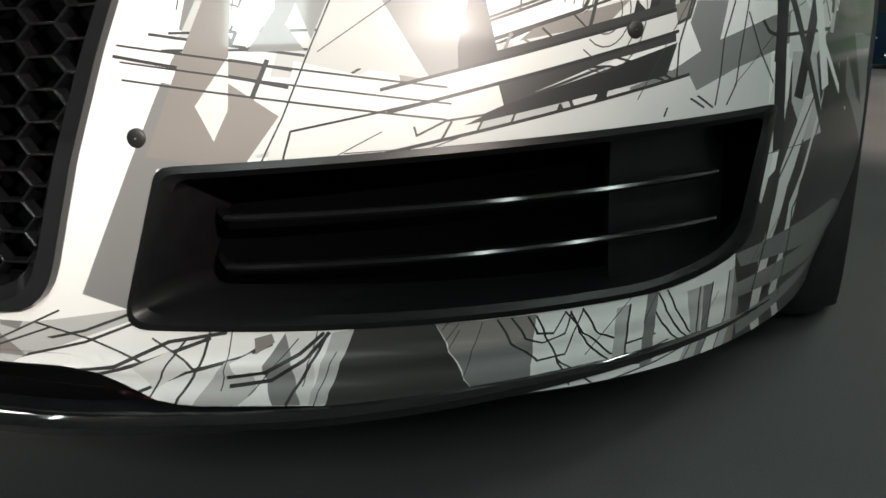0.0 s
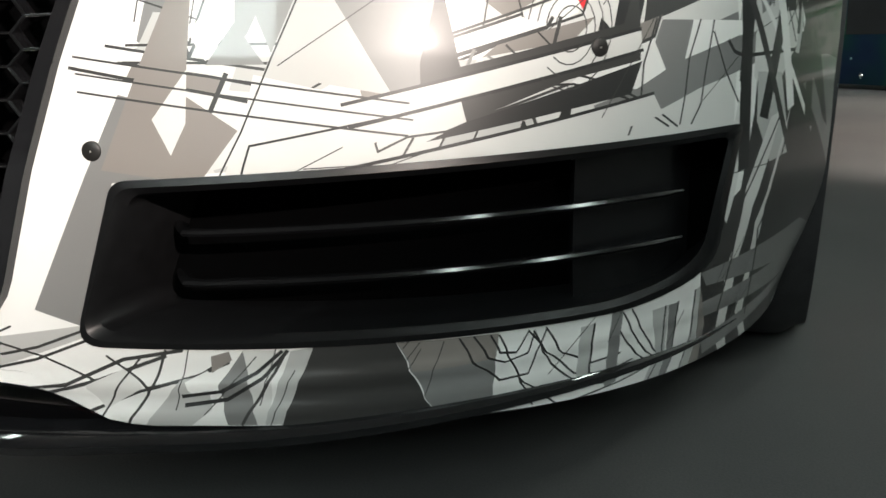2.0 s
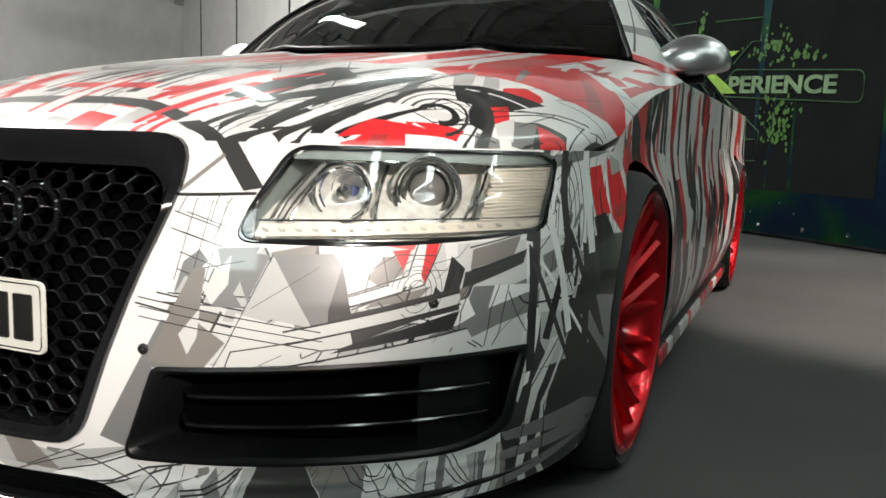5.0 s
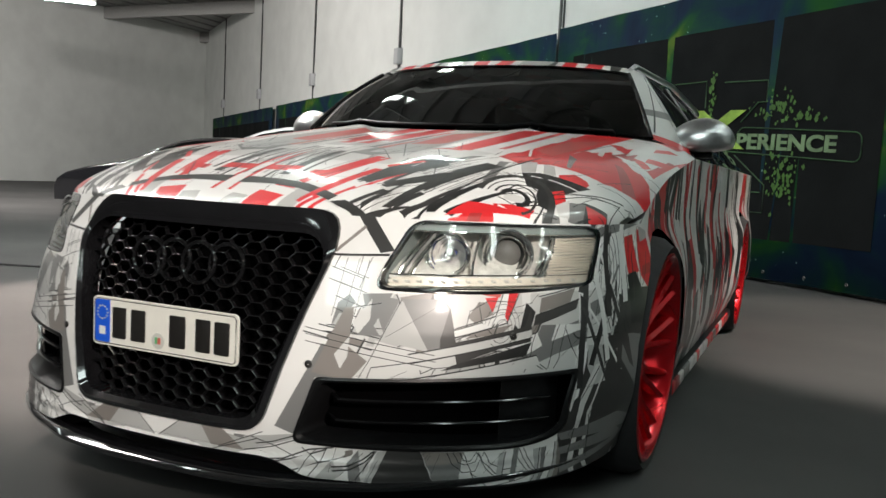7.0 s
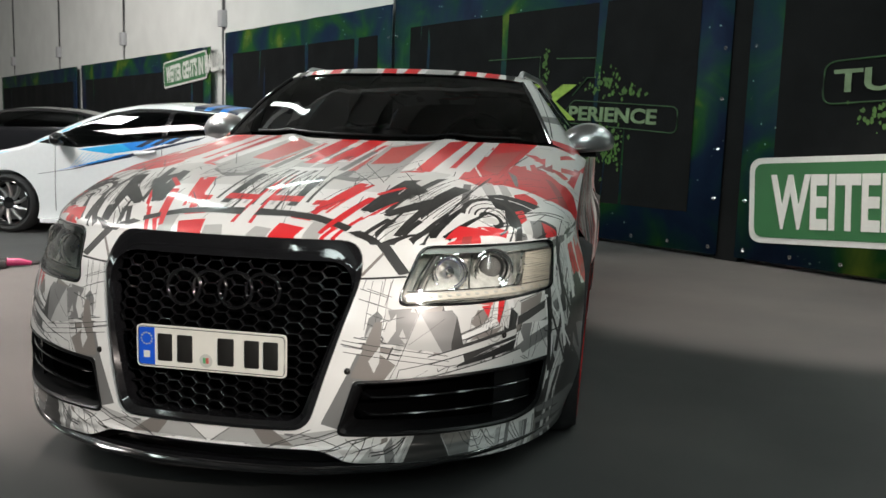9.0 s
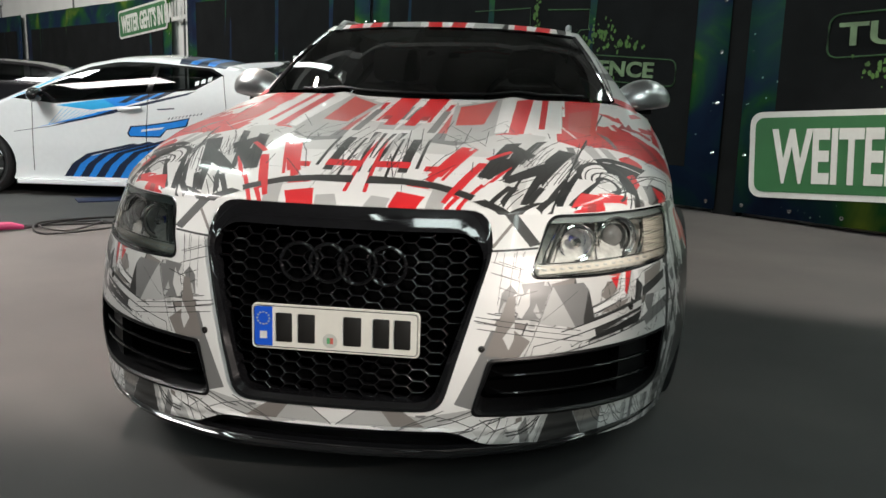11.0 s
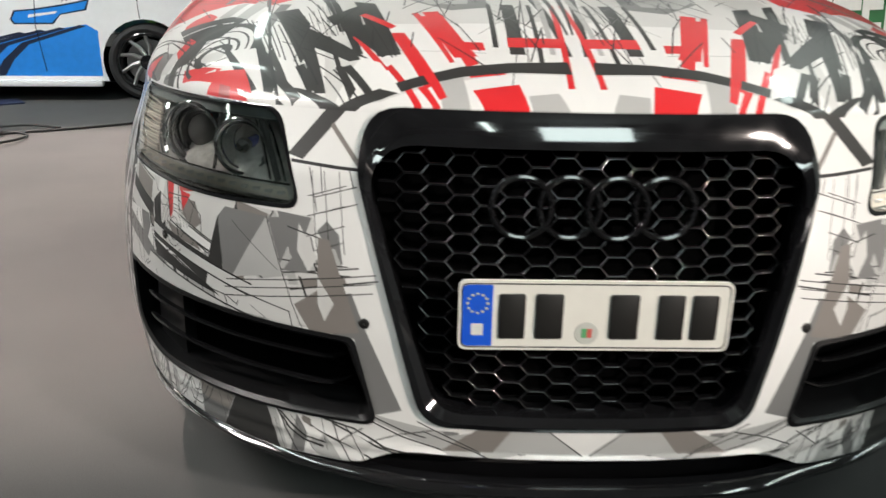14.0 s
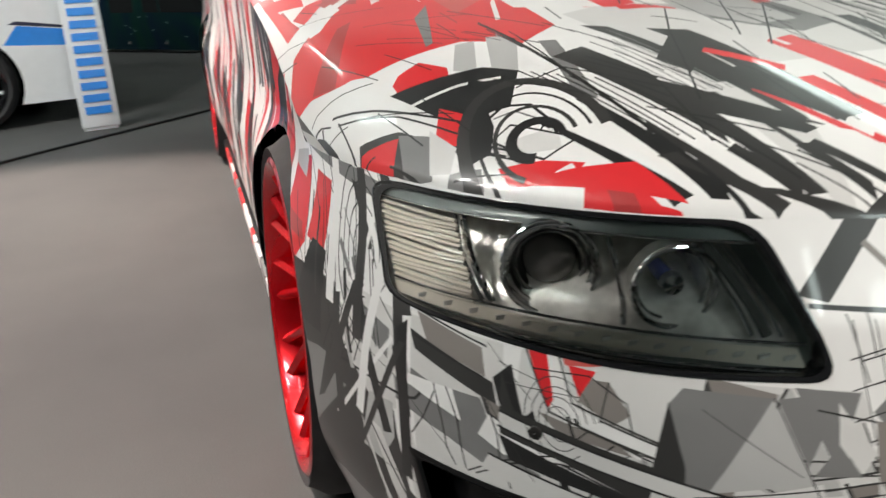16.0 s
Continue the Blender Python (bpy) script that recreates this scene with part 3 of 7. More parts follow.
def hood_z(x, y):
    x = abs(x)
    q = max(0.0, y - front_y(min(x, 0.895)))
    drop = 0.075 * (x / 0.9) ** 3 + 0.04 * (x / 0.9) ** 12
    top = 0.82 + 0.143 * min(y, 1.75) - drop + 0.012 * math.exp(-(((x - 0.34) / 0.05) ** 2)) * smooth(0.3, 1.0, y)
    g = (1 - (1 - min(q / 0.5, 1)) ** 2.2) ** 0.6
    return ZE + (top - ZE) * g


S_SIDE = float(np.interp(0.70, PY, PS))
S_END = float(PS[-1])


def top_z(s):
    x, y = wall(s, ZE)
    return hood_z(x, y) if y > 0.5 else ZE + (hood_z(x, y) - ZE) * smooth(0.42, 0.5, y)


def low_z(s):
    x, y = wall(s, 0.2)
    return 0.223 - 0.036 * smooth(0.27, 0.40, x) - 0.03 * smooth(0.4, 0.88, x) + 0.03 * smooth(0.75, 1.0, y)


def skin(s0, s1, nu, nv):
    def f(a, b):
        s = s0 + (s1 - s0) * a
        z = low_z(s) + (top_z(s) - low_z(s)) * b
        return (*wall(s, z)[:2], z, s, z)

    return grid_polys(f, nu, nv)


def base_y(x):
    return 1.36 + 0.30 * (x / 0.74) ** 2


X_EDGE = 0.897


def hood_f(a, b):
    x = X_EDGE * a
    y0 = front_y(x)
    y1 = min(base_y(x), 1.78)
    y = y0 + (y1 - y0) * b**1.6
    return x, y, hood_z(x, y), x, y


# shapes of the openings, in x and z
GRILLE = rounded([(-0.264, 0.272, 0.045), (0.264, 0.272, 0.045), (0.372, 0.66, 0.03), (0.358, 0.757, 0.06), (-0.358, 0.757, 0.06), (-0.372, 0.66, 0.03)])
FOG = rounded([(0.334, 0.258, 0.025), (0.775, 0.246, 0.03), (0.834, 0.268, 0.03), (0.852, 0.416, 0.008), (0.374, 0.402, 0.012)])
LAMP = rounded([(0.462, 0.592, 0.03), (0.70, 0.586, 0.1), (0.852, 0.604, 0.02), (0.842, 0.742, 0.03), (0.505, 0.744, 0.03)])


def disc(cy, cz, r, n=28):
    return [(cy + r * math.cos(k * math.tau / n), cz + r * math.sin(k * math.tau / n)) for k in range(n)]


AXLE_F, AXLE_R, WHEEL_R = 1.02, 3.85, 0.352


def paint(polys, decals):
    """Lays the wrap's coloured shapes over polys one after another. Gives (poly, colour) pairs."""
    cur = [(p, W) for p in polys]
    todo = []
    for col, shape in decals:
        shape = ccw(shape)
        n = len(shape)
        bent = any((shape[i - 1][0] - shape[i - 2][0]) * (q[1] - shape[i - 1][1]) - (shape[i - 1][1] - shape[i - 2][1]) * (q[0] - shape[i - 1][0]) < -1e-9 for i, q in enumerate(shape))
        if n > 3 and bent:
            tris = geometry.tessellate_polygon([[Vector((p[0], p[1], 0)) for p in shape]])
            todo += [(col, ccw([shape[i] for i in t])) for t in tris]
        else:
            todo.append((col, shape))
    for col, shape in todo:
        a0, a1 = min(p[0] for p in shape), max(p[0] for p in shape)
        b0, b1 = min(p[1] for p in shape), max(p[1] for p in shape)
        nxt = []
        for pc in cur:
            poly = pc[0]
            aa, bb = [v[6] for v in poly], [v[7] for v in poly]
            if max(aa) <= a0 or min(aa) >= a1 or max(bb) <= b0 or min(bb) >= b1:
                nxt.append(pc)
                continue
            piece = poly
            rests = []
            for i, q in enumerate(shape):
                piece, rest = split(piece, 6, 7, shape[i - 1], q)
                if rest:
                    rests.append((rest, pc[1]))
                if not piece:
                    break
            if piece:
                nxt.append((piece, col))
                nxt.extend(rests)
            else:
                nxt.append(pc)
        cur = nxt
    return cur


def by_colour(pairs):
    out = {}
    for p, c in pairs:
        out.setdefault(c, []).append(p)
    return [(ps, c, 0.0) for c, ps in out.items()]


def stroke(col, pts, w):
    """A line of width w through pts, as quads."""
    out = []
    for a, b in zip(pts, pts[1:]):
        dx, dy = b[0] - a[0], b[1] - a[1]
        n = math.hypot(dx, dy) or 1
        ox, oy = -dy / n * w / 2, dx / n * w / 2
        ex, ey = dx / n * w * 0.25, dy / n * w * 0.25
        out.append((col, [(a[0] - ex + ox, a[1] - ey + oy), (b[0] + ex + ox, b[1] + ey + oy), (b[0] + ex - ox, b[1] + ey - oy), (a[0] - ex - ox, a[1] - ey - oy)]))
    return out


def arc(cx, cy, rx, ry, a0, a1, n=14):
    return [(cx + rx * math.cos(radians(a0 + (a1 - a0) * k / n)), cy + ry * math.sin(radians(a0 + (a1 - a0) * k / n))) for k in range(n + 1)]

# ---- the wrap's artwork, in metres round the body and up (front, sides) or across and back (bonnet) ----
FRONT = []
HOOD = []
SIDE = []
art = random.Random(11)


def shards(out, n, u0, u1, v0, v1, ang, size, cols, aspect=3.0):
    for _ in range(n):
        u, v, a = art.uniform(u0, u1), art.uniform(v0, v1), radians(art.gauss(ang, 14))
        l, w = size * art.uniform(0.5, 1.5), size / aspect * art.uniform(0.4, 1.4)
        k = art.uniform(-0.5, 0.5)
        c, s = math.cos(a), math.sin(a)
        q = [(-l / 2, -w / 2), (l / 2 + k * w, -w / 2), (l / 2 - k * w, w / 2), (-l / 2, w / 2)]
        out.append((art.choice(cols), [(u + x * c - y * s, v + x * s + y * c) for x, y in q]))


def scratches(out, n, u0, u1, v0, v1, ang, size, w=0.003, col=K):
    for _ in range(n):
        u, v, a = art.uniform(u0, u1), art.uniform(v0, v1), radians(art.gauss(ang, 18))
        l = size * art.uniform(0.4, 1.4)
        out.extend(stroke(col, [(u, v), (u + l * math.cos(a), v + l * math.sin(a))], w))


WRAPART = []
shards(HOOD, 10, 0, 0.5, 0.8, 1.5, 88, 0.26, (G, R, L, L), 9)
shards(HOOD, 10, 0.76, 0.9, 1.0, 1.75, 80, 0.3, (R, W, R, DR), 5)
scratches(HOOD, 24, 0.0, 0.85, 0.7, 1.5, 84, 0.2, 0.0025)
shards(SIDE, 24, 1.2, 1.45, 0.15, 0.5, 82, 0.16, (D, K, G, D, D, K))
HOOD.append((R, [(0.831, 0.776), (0.846, 1.037), (0.897, 1.591), (0.897, 0.937), (0.855, 0.695)]))
HOOD.append((DR, [(0.717, 0.88), (0.781, 1.279), (0.814, 0.789)]))
HOOD += stroke(W, [(0.751, 1.126), (0.886, 0.997), (0.897, 1.409), (0.897, 1.357)], 0.022)
HOOD.append((R, [(0.86, 0.942), (0.764, 1.096), (0.585, 0.911), (0.612, 0.681), (0.796, 0.674), (0.864, 0.783)]))
HOOD.append((DR, [(0.718, 0.889), (0.615, 0.879), (0.662, 0.725), (0.717, 0.734)]))
HOOD.append((R, [(0.531, 0.965), (0.545, 0.732), (0.566, 0.726), (0.568, 1.006)]))
HOOD.append((L, [(0.008, 0.822), (0.177, 0.864), (0.161, 0.735), (0.002, 0.709)]))
HOOD.append((DR, [(0.053, 1.242), (0.083, 1.249), (0.079, 0.886), (0.036, 0.889)]))
HOOD.append((R, [(0.116, 1.242), (0.136, 1.248), (0.123, 0.947), (0.114, 0.945)]))
HOOD.append((G, [(0.009, 1.169), (0.033, 1.175), (0.021, 0.898), (0.003, 0.894)]))
HOOD.append((G, [(0.151, 1.089), (0.17, 1.152), (0.166, 0.909), (0.146, 0.843)]))
HOOD.append((P, [(0.195, 1.145), (0.278, 1.201), (0.246, 0.792), (0.191, 0.916)]))
HOOD.append((DR, [(0.17, 1.152), (0.194, 1.159), (0.192, 1.046), (0.169, 1.012)]))
HOOD.append((G, [(0.306, 1.147), (0.326, 1.129), (0.321, 0.734), (0.307, 0.738)]))
HOOD.append((R, [(0.359, 1.152), (0.421, 1.198), (0.411, 0.729), (0.359, 0.685)]))
HOOD.append((W, [(0.425, 1.232), (0.462, 1.232), (0.454, 0.749), (0.419, 0.726)]))
HOOD.append((R, [(0.459, 1.259), (0.484, 1.278), (0.476, 0.826), (0.455, 0.834)]))
HOOD += stroke(W, [(0.549, 1.216), (0.677, 1.178)], 0.014)
HOOD += stroke(W, [(0.532, 0.91), (0.562, 0.825)], 0.01)
HOOD.append((R, [(0.667, 1.041), (0.721, 1.176), (0.766, 0.96), (0.806, 0.807), (0.817, 0.697), (0.741, 0.668), (0.649, 0.743)]))
HOOD.append((DR, [(0.685, 0.982), (0.742, 0.92), (0.775, 0.782), (0.691, 0.804)]))
HOOD += stroke(W, [(0.689, 1.194), (0.728, 0.952), (0.765, 0.829)], 0.016)
HOOD += stroke(K, [(0.001, 0.809), (0.082, 0.887), (0.179, 0.841)], .0021)
HOOD += stroke(K, [(0.203, 0.747), (0.279, 1.057)], .0021)
HOOD += stroke(K, [(0.47, 0.984), (0.495, 0.725)], .0032)
# traced sketch pattern of the bonnet and wing tops, in metres across and back
HOOD.append((O, [(0.071, 0.841), (0.483, 0.748), (0.427, 0.173), (0.011, 0.113)]))
HOOD.append((W, [(0.019, 0.204), (0.124, 0.210), (0.270, 0.177), (0.336, 0.160), (0.387, 0.158), (0.388, 0.161), (0.346, 0.144), (0.011, 0.112)]))
HOOD.append((W, [(0.038, 0.446), (0.135, 0.430), (0.337, 0.434), (0.414, 0.165), (0.272, 0.205), (0.124, 0.250), (0.022, 0.252)]))
HOOD.append((L, [(0.049, 0.154), (0.098, 0.148), (0.093, 0.116), (0.033, 0.114)]))
HOOD.append((L, [(0.205, 0.226), (0.250, 0.223), (0.235, 0.127), (0.191, 0.122)]))
HOOD.append((G, [(0.142, 0.683), (0.296, 0.723), (0.302, 0.612), (0.214, 0.521), (0.135, 0.547)]))
HOOD.append((P, [(0.145, 1.029), (0.235, 0.985), (0.209, 0.687), (0.144, 0.683)]))
HOOD += stroke(D, [(0.177, 0.598), (0.186, 0.655), (0.199, 0.679), (0.212, 0.657), (0.216, 0.601)], 0.0018)
HOOD += stroke(D, [(0.166, 0.597), (0.180, 0.655), (0.199, 0.679), (0.220, 0.658), (0.227, 0.602)], 0.0018)
HOOD += stroke(D, [(0.155, 0.597), (0.173, 0.655), (0.199, 0.679), (0.228, 0.659), (0.238, 0.603)], 0.0018)
HOOD.append((D, [(0.053, 0.664), (0.033, 0.664), (0.010, 0.273), (0.022, 0.273)]))
HOOD.append((R, [(0.005, 0.573), (0.015, 0.573), (0.032, 0.166), (0.021, 0.166)]))
HOOD.append((D, [(0.053, 0.574), (0.061, 0.574), (0.070, 0.239), (0.061, 0.239)]))
HOOD.append((D, [(0.087, 0.574), (0.114, 0.575), (0.117, 0.280), (0.090, 0.279)]))
HOOD.append((D, [(0.133, 0.576), (0.142, 0.577), (0.145, 0.310), (0.135, 0.309)]))
HOOD.append((L, [(0.025, 0.650), (0.039, 0.650), (0.047, 0.280), (0.038, 0.280)]))
HOOD.append((D, [(0.021, 0.649), (0.009, 0.649), (0.003, 0.371), (0.007, 0.371)]))
HOOD.append((R, [(0.023, 0.351), (0.118, 0.354), (0.118, 0.311), (0.022, 0.308)]))
HOOD += stroke(K, [(0.071, 0.574), (0.089, 0.240)], 0.002)
HOOD += stroke(K, [(0.106, 0.280), (0.131, 0.115)], 0.0016)
HOOD.append((R, [(0.014, 1.088), (0.052, 1.088), (0.053, 0.791), (0.015, 0.790)]))
HOOD.append((R, [(0.077, 1.088), (0.090, 1.088), (0.094, 0.859), (0.083, 0.859)]))
HOOD.append((G, [(0.110, 1.089), (0.136, 1.089), (0.135, 0.682), (0.109, 0.681)]))
HOOD.append((R, [(0.111, 0.178), (0.187, 0.165), (0.168, 0.120), (0.098, 0.119)]))
HOOD.append((R, [(0.126, 0.247), (0.191, 0.236), (0.190, 0.200), (0.131, 0.208)]))
HOOD.append((R, [(0.240, 0.514), (0.271, 0.507), (0.194, 0.236), (0.173, 0.246)]))
HOOD.append((R, [(0.162, 0.332), (0.215, 0.337), (0.207, 0.302), (0.159, 0.297)]))
HOOD.append((R, [(0.280, 0.508), (0.291, 0.499), (0.222, 0.251), (0.214, 0.255)]))
HOOD.append((R, [(0.302, 0.381), (0.328, 0.383), (0.263, 0.174), (0.253, 0.183)]))
HOOD.append((R, [(0.264, 0.185), (0.277, 0.181), (0.247, 0.129), (0.236, 0.128)]))
HOOD.append((R, [(0.322, 0.258), (0.331, 0.249), (0.278, 0.135), (0.265, 0.132)]))
HOOD.append((R, [(0.309, 1.044), (0.368, 1.054), (0.395, 0.721), (0.326, 0.670)]))
HOOD.append((R, [(0.397, 1.046), (0.421, 1.069), (0.436, 0.768), (0.413, 0.757)]))
HOOD.append((D, [(0.366, 0.576), (0.412, 0.615), (0.347, 0.291), (0.306, 0.292)]))
HOOD.append((D, [(0.396, 0.532), (0.449, 0.529), (0.424, 0.415), (0.377, 0.411)]))
HOOD.append((D, [(0.455, 0.651), (0.487, 0.677), (0.435, 0.479), (0.421, 0.498)]))
HOOD.append((D, [(0.398, 0.417), (0.414, 0.416), (0.389, 0.309), (0.373, 0.305)]))
HOOD.append((D, [(0.503, 0.514), (0.536, 0.526), (0.448, 0.206), (0.428, 0.200), (0.462, 0.349)]))
HOOD.append((D, [(0.392, 0.271), (0.407, 0.266), (0.361, 0.178), (0.348, 0.181)]))
HOOD.append((D, [(0.439, 0.398), (0.448, 0.401), (0.414, 0.260), (0.405, 0.257)]))
HOOD += stroke(K, [(0.421, 0.262), (0.370, 0.168)], 0.003)
HOOD += stroke(K, [(0.435, 0.246), (0.390, 0.162)], 0.0022)
HOOD += stroke(D, [(0.369, 0.151), (0.339, 0.145)], 0.006)
HOOD += stroke(G, [(0.463, 0.636), (0.415, 0.397)], 0.0018)
HOOD += stroke(G, [(0.470, 0.615), (0.425, 0.400)], 0.0018)
HOOD += stroke(G, [(0.476, 0.596), (0.436, 0.403)], 0.0018)
HOOD += stroke(G, [(0.483, 0.579), (0.446, 0.407)], 0.0018)
HOOD += stroke(G, [(0.490, 0.563), (0.457, 0.411)], 0.0018)
HOOD += stroke(G, [(0.497, 0.548), (0.467, 0.415)], 0.0018)
HOOD += stroke(G, [(0.504, 0.534), (0.478, 0.419)], 0.0018)
HOOD.append((D, [(0.022, 0.252), (0.124, 0.247), (0.205, 0.237), (0.286, 0.208), (0.351, 0.185), (0.406, 0.171), (0.473, 0.195), (0.446, 0.180), (0.385, 0.159), (0.334, 0.164), (0.269, 0.185), (0.202, 0.204), (0.122, 0.214), (0.019, 0.209)]))
HOOD += stroke(G, [(0.167, 0.372), (0.018, 0.606)], 0.0014)
HOOD += stroke(G, [(0.020, 0.446), (0.220, 0.688)], 0.0014)
HOOD += stroke(G, [(0.084, 0.428), (0.397, 1.046)], 0.0014)
HOOD += stroke(G, [(0.159, 0.286), (0.338, 0.312)], 0.0014)
HOOD.append((W, [(0.900, 0.815), (0.898, 0.854), (0.802, 0.744), (0.660, 0.719), (0.565, 0.634), (0.519, 0.268), (0.523, 0.224), (0.845, 0.592), (0.864, 0.650)]))
HOOD.append((R, [(0.878, 0.994), (0.792, 0.999), (0.672, 1.066), (0.687, 0.804), (0.697, 0.732), (0.764, 0.739), (0.846, 0.778), (0.900, 0.854), (0.897, 0.974)]))
HOOD.append((DR, [(0.874, 0.825), (0.800, 0.968), (0.775, 0.975), (0.846, 0.778)]))
HOOD.append((W, [(0.900, 0.961), (0.883, 1.047), (0.780, 1.129), (0.774, 1.069), (0.879, 0.976), (0.900, 0.903)]))
HOOD.append((R, [(0.681, 1.073), (0.656, 1.080), (0.634, 0.732), (0.695, 0.729)]))
HOOD.append((G, [(0.647, 0.946), (0.696, 0.747), (0.709, 0.742), (0.686, 0.883)]))
HOOD.append((L, [(0.672, 0.714), (0.644, 0.708), (0.675, 0.610), (0.700, 0.640)]))
HOOD.append((L, [(0.625, 0.711), (0.585, 0.687), (0.627, 0.577), (0.662, 0.581)]))
HOOD.append((G, [(0.567, 0.648), (0.544, 0.637), (0.569, 0.453), (0.589, 0.480)]))
HOOD.append((R, [(0.732, 0.704), (0.704, 0.655), (0.714, 0.612), (0.777, 0.649), (0.780, 0.694)]))
HOOD.append((K, [(0.788, 0.663), (0.664, 0.619), (0.627, 0.577), (0.671, 0.499), (0.734, 0.509), (0.766, 0.602)]))
HOOD.append((W, [(0.894, 0.825), (0.802, 0.744), (0.757, 0.709), (0.789, 0.667), (0.829, 0.681), (0.883, 0.788)]))
HOOD += stroke(W, [(0.772, 0.612), (0.707, 0.599), (0.655, 0.576)], 0.006)
HOOD.append((K, [(0.689, 0.602), (0.660, 0.561), (0.718, 0.445), (0.748, 0.453), (0.753, 0.502)]))
HOOD.append((R, [(0.743, 0.573), (0.722, 0.536), (0.747, 0.491), (0.767, 0.518)]))
HOOD.append((D, [(0.844, 0.627), (0.798, 0.584), (0.778, 0.545), (0.800, 0.502), (0.850, 0.604)]))
HOOD.append((R, [(0.845, 0.612), (0.801, 0.574), (0.819, 0.541), (0.849, 0.603)]))
HOOD.append((G, [(0.800, 0.578), (0.766, 0.532), (0.784, 0.481), (0.811, 0.518)]))
HOOD.append((O, [(0.766, 0.545), (0.748, 0.488), (0.765, 0.464), (0.785, 0.488)]))
HOOD.append((G, [(0.766, 0.465), (0.734, 0.437), (0.740, 0.411), (0.772, 0.458)]))
HOOD.append((R, [(0.718, 0.421), (0.671, 0.393), (0.633, 0.360), (0.657, 0.347), (0.718, 0.393)]))
HOOD.append((W, [(0.701, 0.372), (0.646, 0.369), (0.644, 0.339), (0.666, 0.327), (0.703, 0.359)]))
HOOD.append((W, [(0.730, 0.428), (0.716, 0.406), (0.716, 0.377), (0.735, 0.396)]))
HOOD.append((R, [(0.636, 0.354), (0.606, 0.314), (0.578, 0.253), (0.654, 0.321)]))
HOOD.append((DR, [(0.628, 0.328), (0.607, 0.313), (0.604, 0.274), (0.628, 0.298)]))
HOOD.append((R, [(0.595, 0.278), (0.570, 0.256), (0.563, 0.242), (0.594, 0.265)]))
HOOD.append((W, [(0.695, 0.513), (0.661, 0.502), (0.643, 0.452), (0.675, 0.421), (0.704, 0.444)]))
HOOD += stroke(K, [(0.710, 0.497), (0.675, 0.512), (0.646, 0.492), (0.637, 0.442), (0.663, 0.412), (0.699, 0.420), (0.721, 0.450)], 0.0045)
HOOD += stroke(K, [(0.711, 0.465), (0.695, 0.430), (0.663, 0.429), (0.644, 0.450)], 0.003)
HOOD += stroke(G, [(0.694, 0.497), (0.667, 0.493), (0.651, 0.464)], 0.003)
HOOD += stroke(K, [(0.861, 0.727), (0.810, 0.654), (0.765, 0.581), (0.712, 0.498)], 0.0035)
HOOD += stroke(K, [(0.858, 0.702), (0.790, 0.609), (0.732, 0.494)], 0.0028)
HOOD += stroke(K, [(0.885, 0.781), (0.844, 0.756), (0.799, 0.720)], 0.0022)
HOOD += stroke(K, [(0.892, 0.794), (0.891, 0.757), (0.894, 0.793)], 0.002)
HOOD += stroke(K, [(0.876, 0.738), (0.881, 0.705), (0.887, 0.740)], 0.002)
HOOD.append((K, [(0.653, 0.452), (0.636, 0.434), (0.553, 0.260), (0.575, 0.262)]))
HOOD.append((K, [(0.595, 0.468), (0.581, 0.459), (0.519, 0.268), (0.522, 0.237), (0.539, 0.248)]))
HOOD.append((D, [(0.517, 0.498), (0.364, 0.288), (0.395, 0.282), (0.511, 0.406)]))
HOOD.append((D, [(0.562, 0.324), (0.540, 0.318), (0.469, 0.207), (0.485, 0.204)]))
HOOD.append((D, [(0.499, 0.241), (0.471, 0.225), (0.391, 0.162), (0.429, 0.175)]))
HOOD += stroke(K, [(0.628, 0.577), (0.570, 0.406)], 0.0024)
HOOD += stroke(K, [(0.615, 0.563), (0.559, 0.389)], 0.0024)
HOOD += stroke(K, [(0.602, 0.549), (0.547, 0.372)], 0.0024)
HOOD += stroke(K, [(0.589, 0.536), (0.535, 0.356)], 0.0024)
HOOD += stroke(K, [(0.577, 0.523), (0.524, 0.341)], 0.0024)
HOOD += stroke(K, [(0.564, 0.511), (0.512, 0.326)], 0.0024)
HOOD.append((R, [(0.395, 0.528), (0.318, 0.423), (0.328, 0.410), (0.394, 0.502)]))
HOOD.append((R, [(0.393, 0.398), (0.326, 0.242), (0.335, 0.232), (0.396, 0.381)]))
HOOD.append((D, [(0.900, 0.882), (0.900, 0.845), (0.861, 0.633), (0.875, 0.674)]))
HOOD.append((R, [(0.900, 0.809), (0.900, 0.814), (0.900, 0.810), (0.900, 0.816)]))
HOOD.append((R, [(0.508, 1.148), (0.666, 1.183), (0.597, 0.648), (0.517, 0.699)]))
HOOD += stroke(W, [(0.517, 0.989), (0.578, 0.779)], 0.008)
HOOD.append((R, [(0.349, 1.093), (0.408, 1.163), (0.409, 0.749), (0.354, 0.709)]))
HOOD.append((R, [(0.440, 1.169), (0.459, 1.172), (0.462, 0.823), (0.448, 0.823)]))
HOOD.append((D, [(0.468, 0.358), (0.545, 0.593), (0.567, 0.571), (0.482, 0.301)]))
HOOD.append((D, [(0.447, 0.222), (0.476, 0.300), (0.491, 0.294), (0.456, 0.200)]))
HOOD.append((D, [(0.496, 0.246), (0.543, 0.383), (0.551, 0.366), (0.504, 0.236)]))
HOOD.append((D, [(0.378, 0.195), (0.405, 0.269), (0.419, 0.269), (0.387, 0.173)]))
HOOD += stroke(D, [(0.446, 0.472), (0.488, 0.616)], 0.0022)
HOOD += stroke(D, [(0.466, 0.473), (0.507, 0.603)], 0.0022)
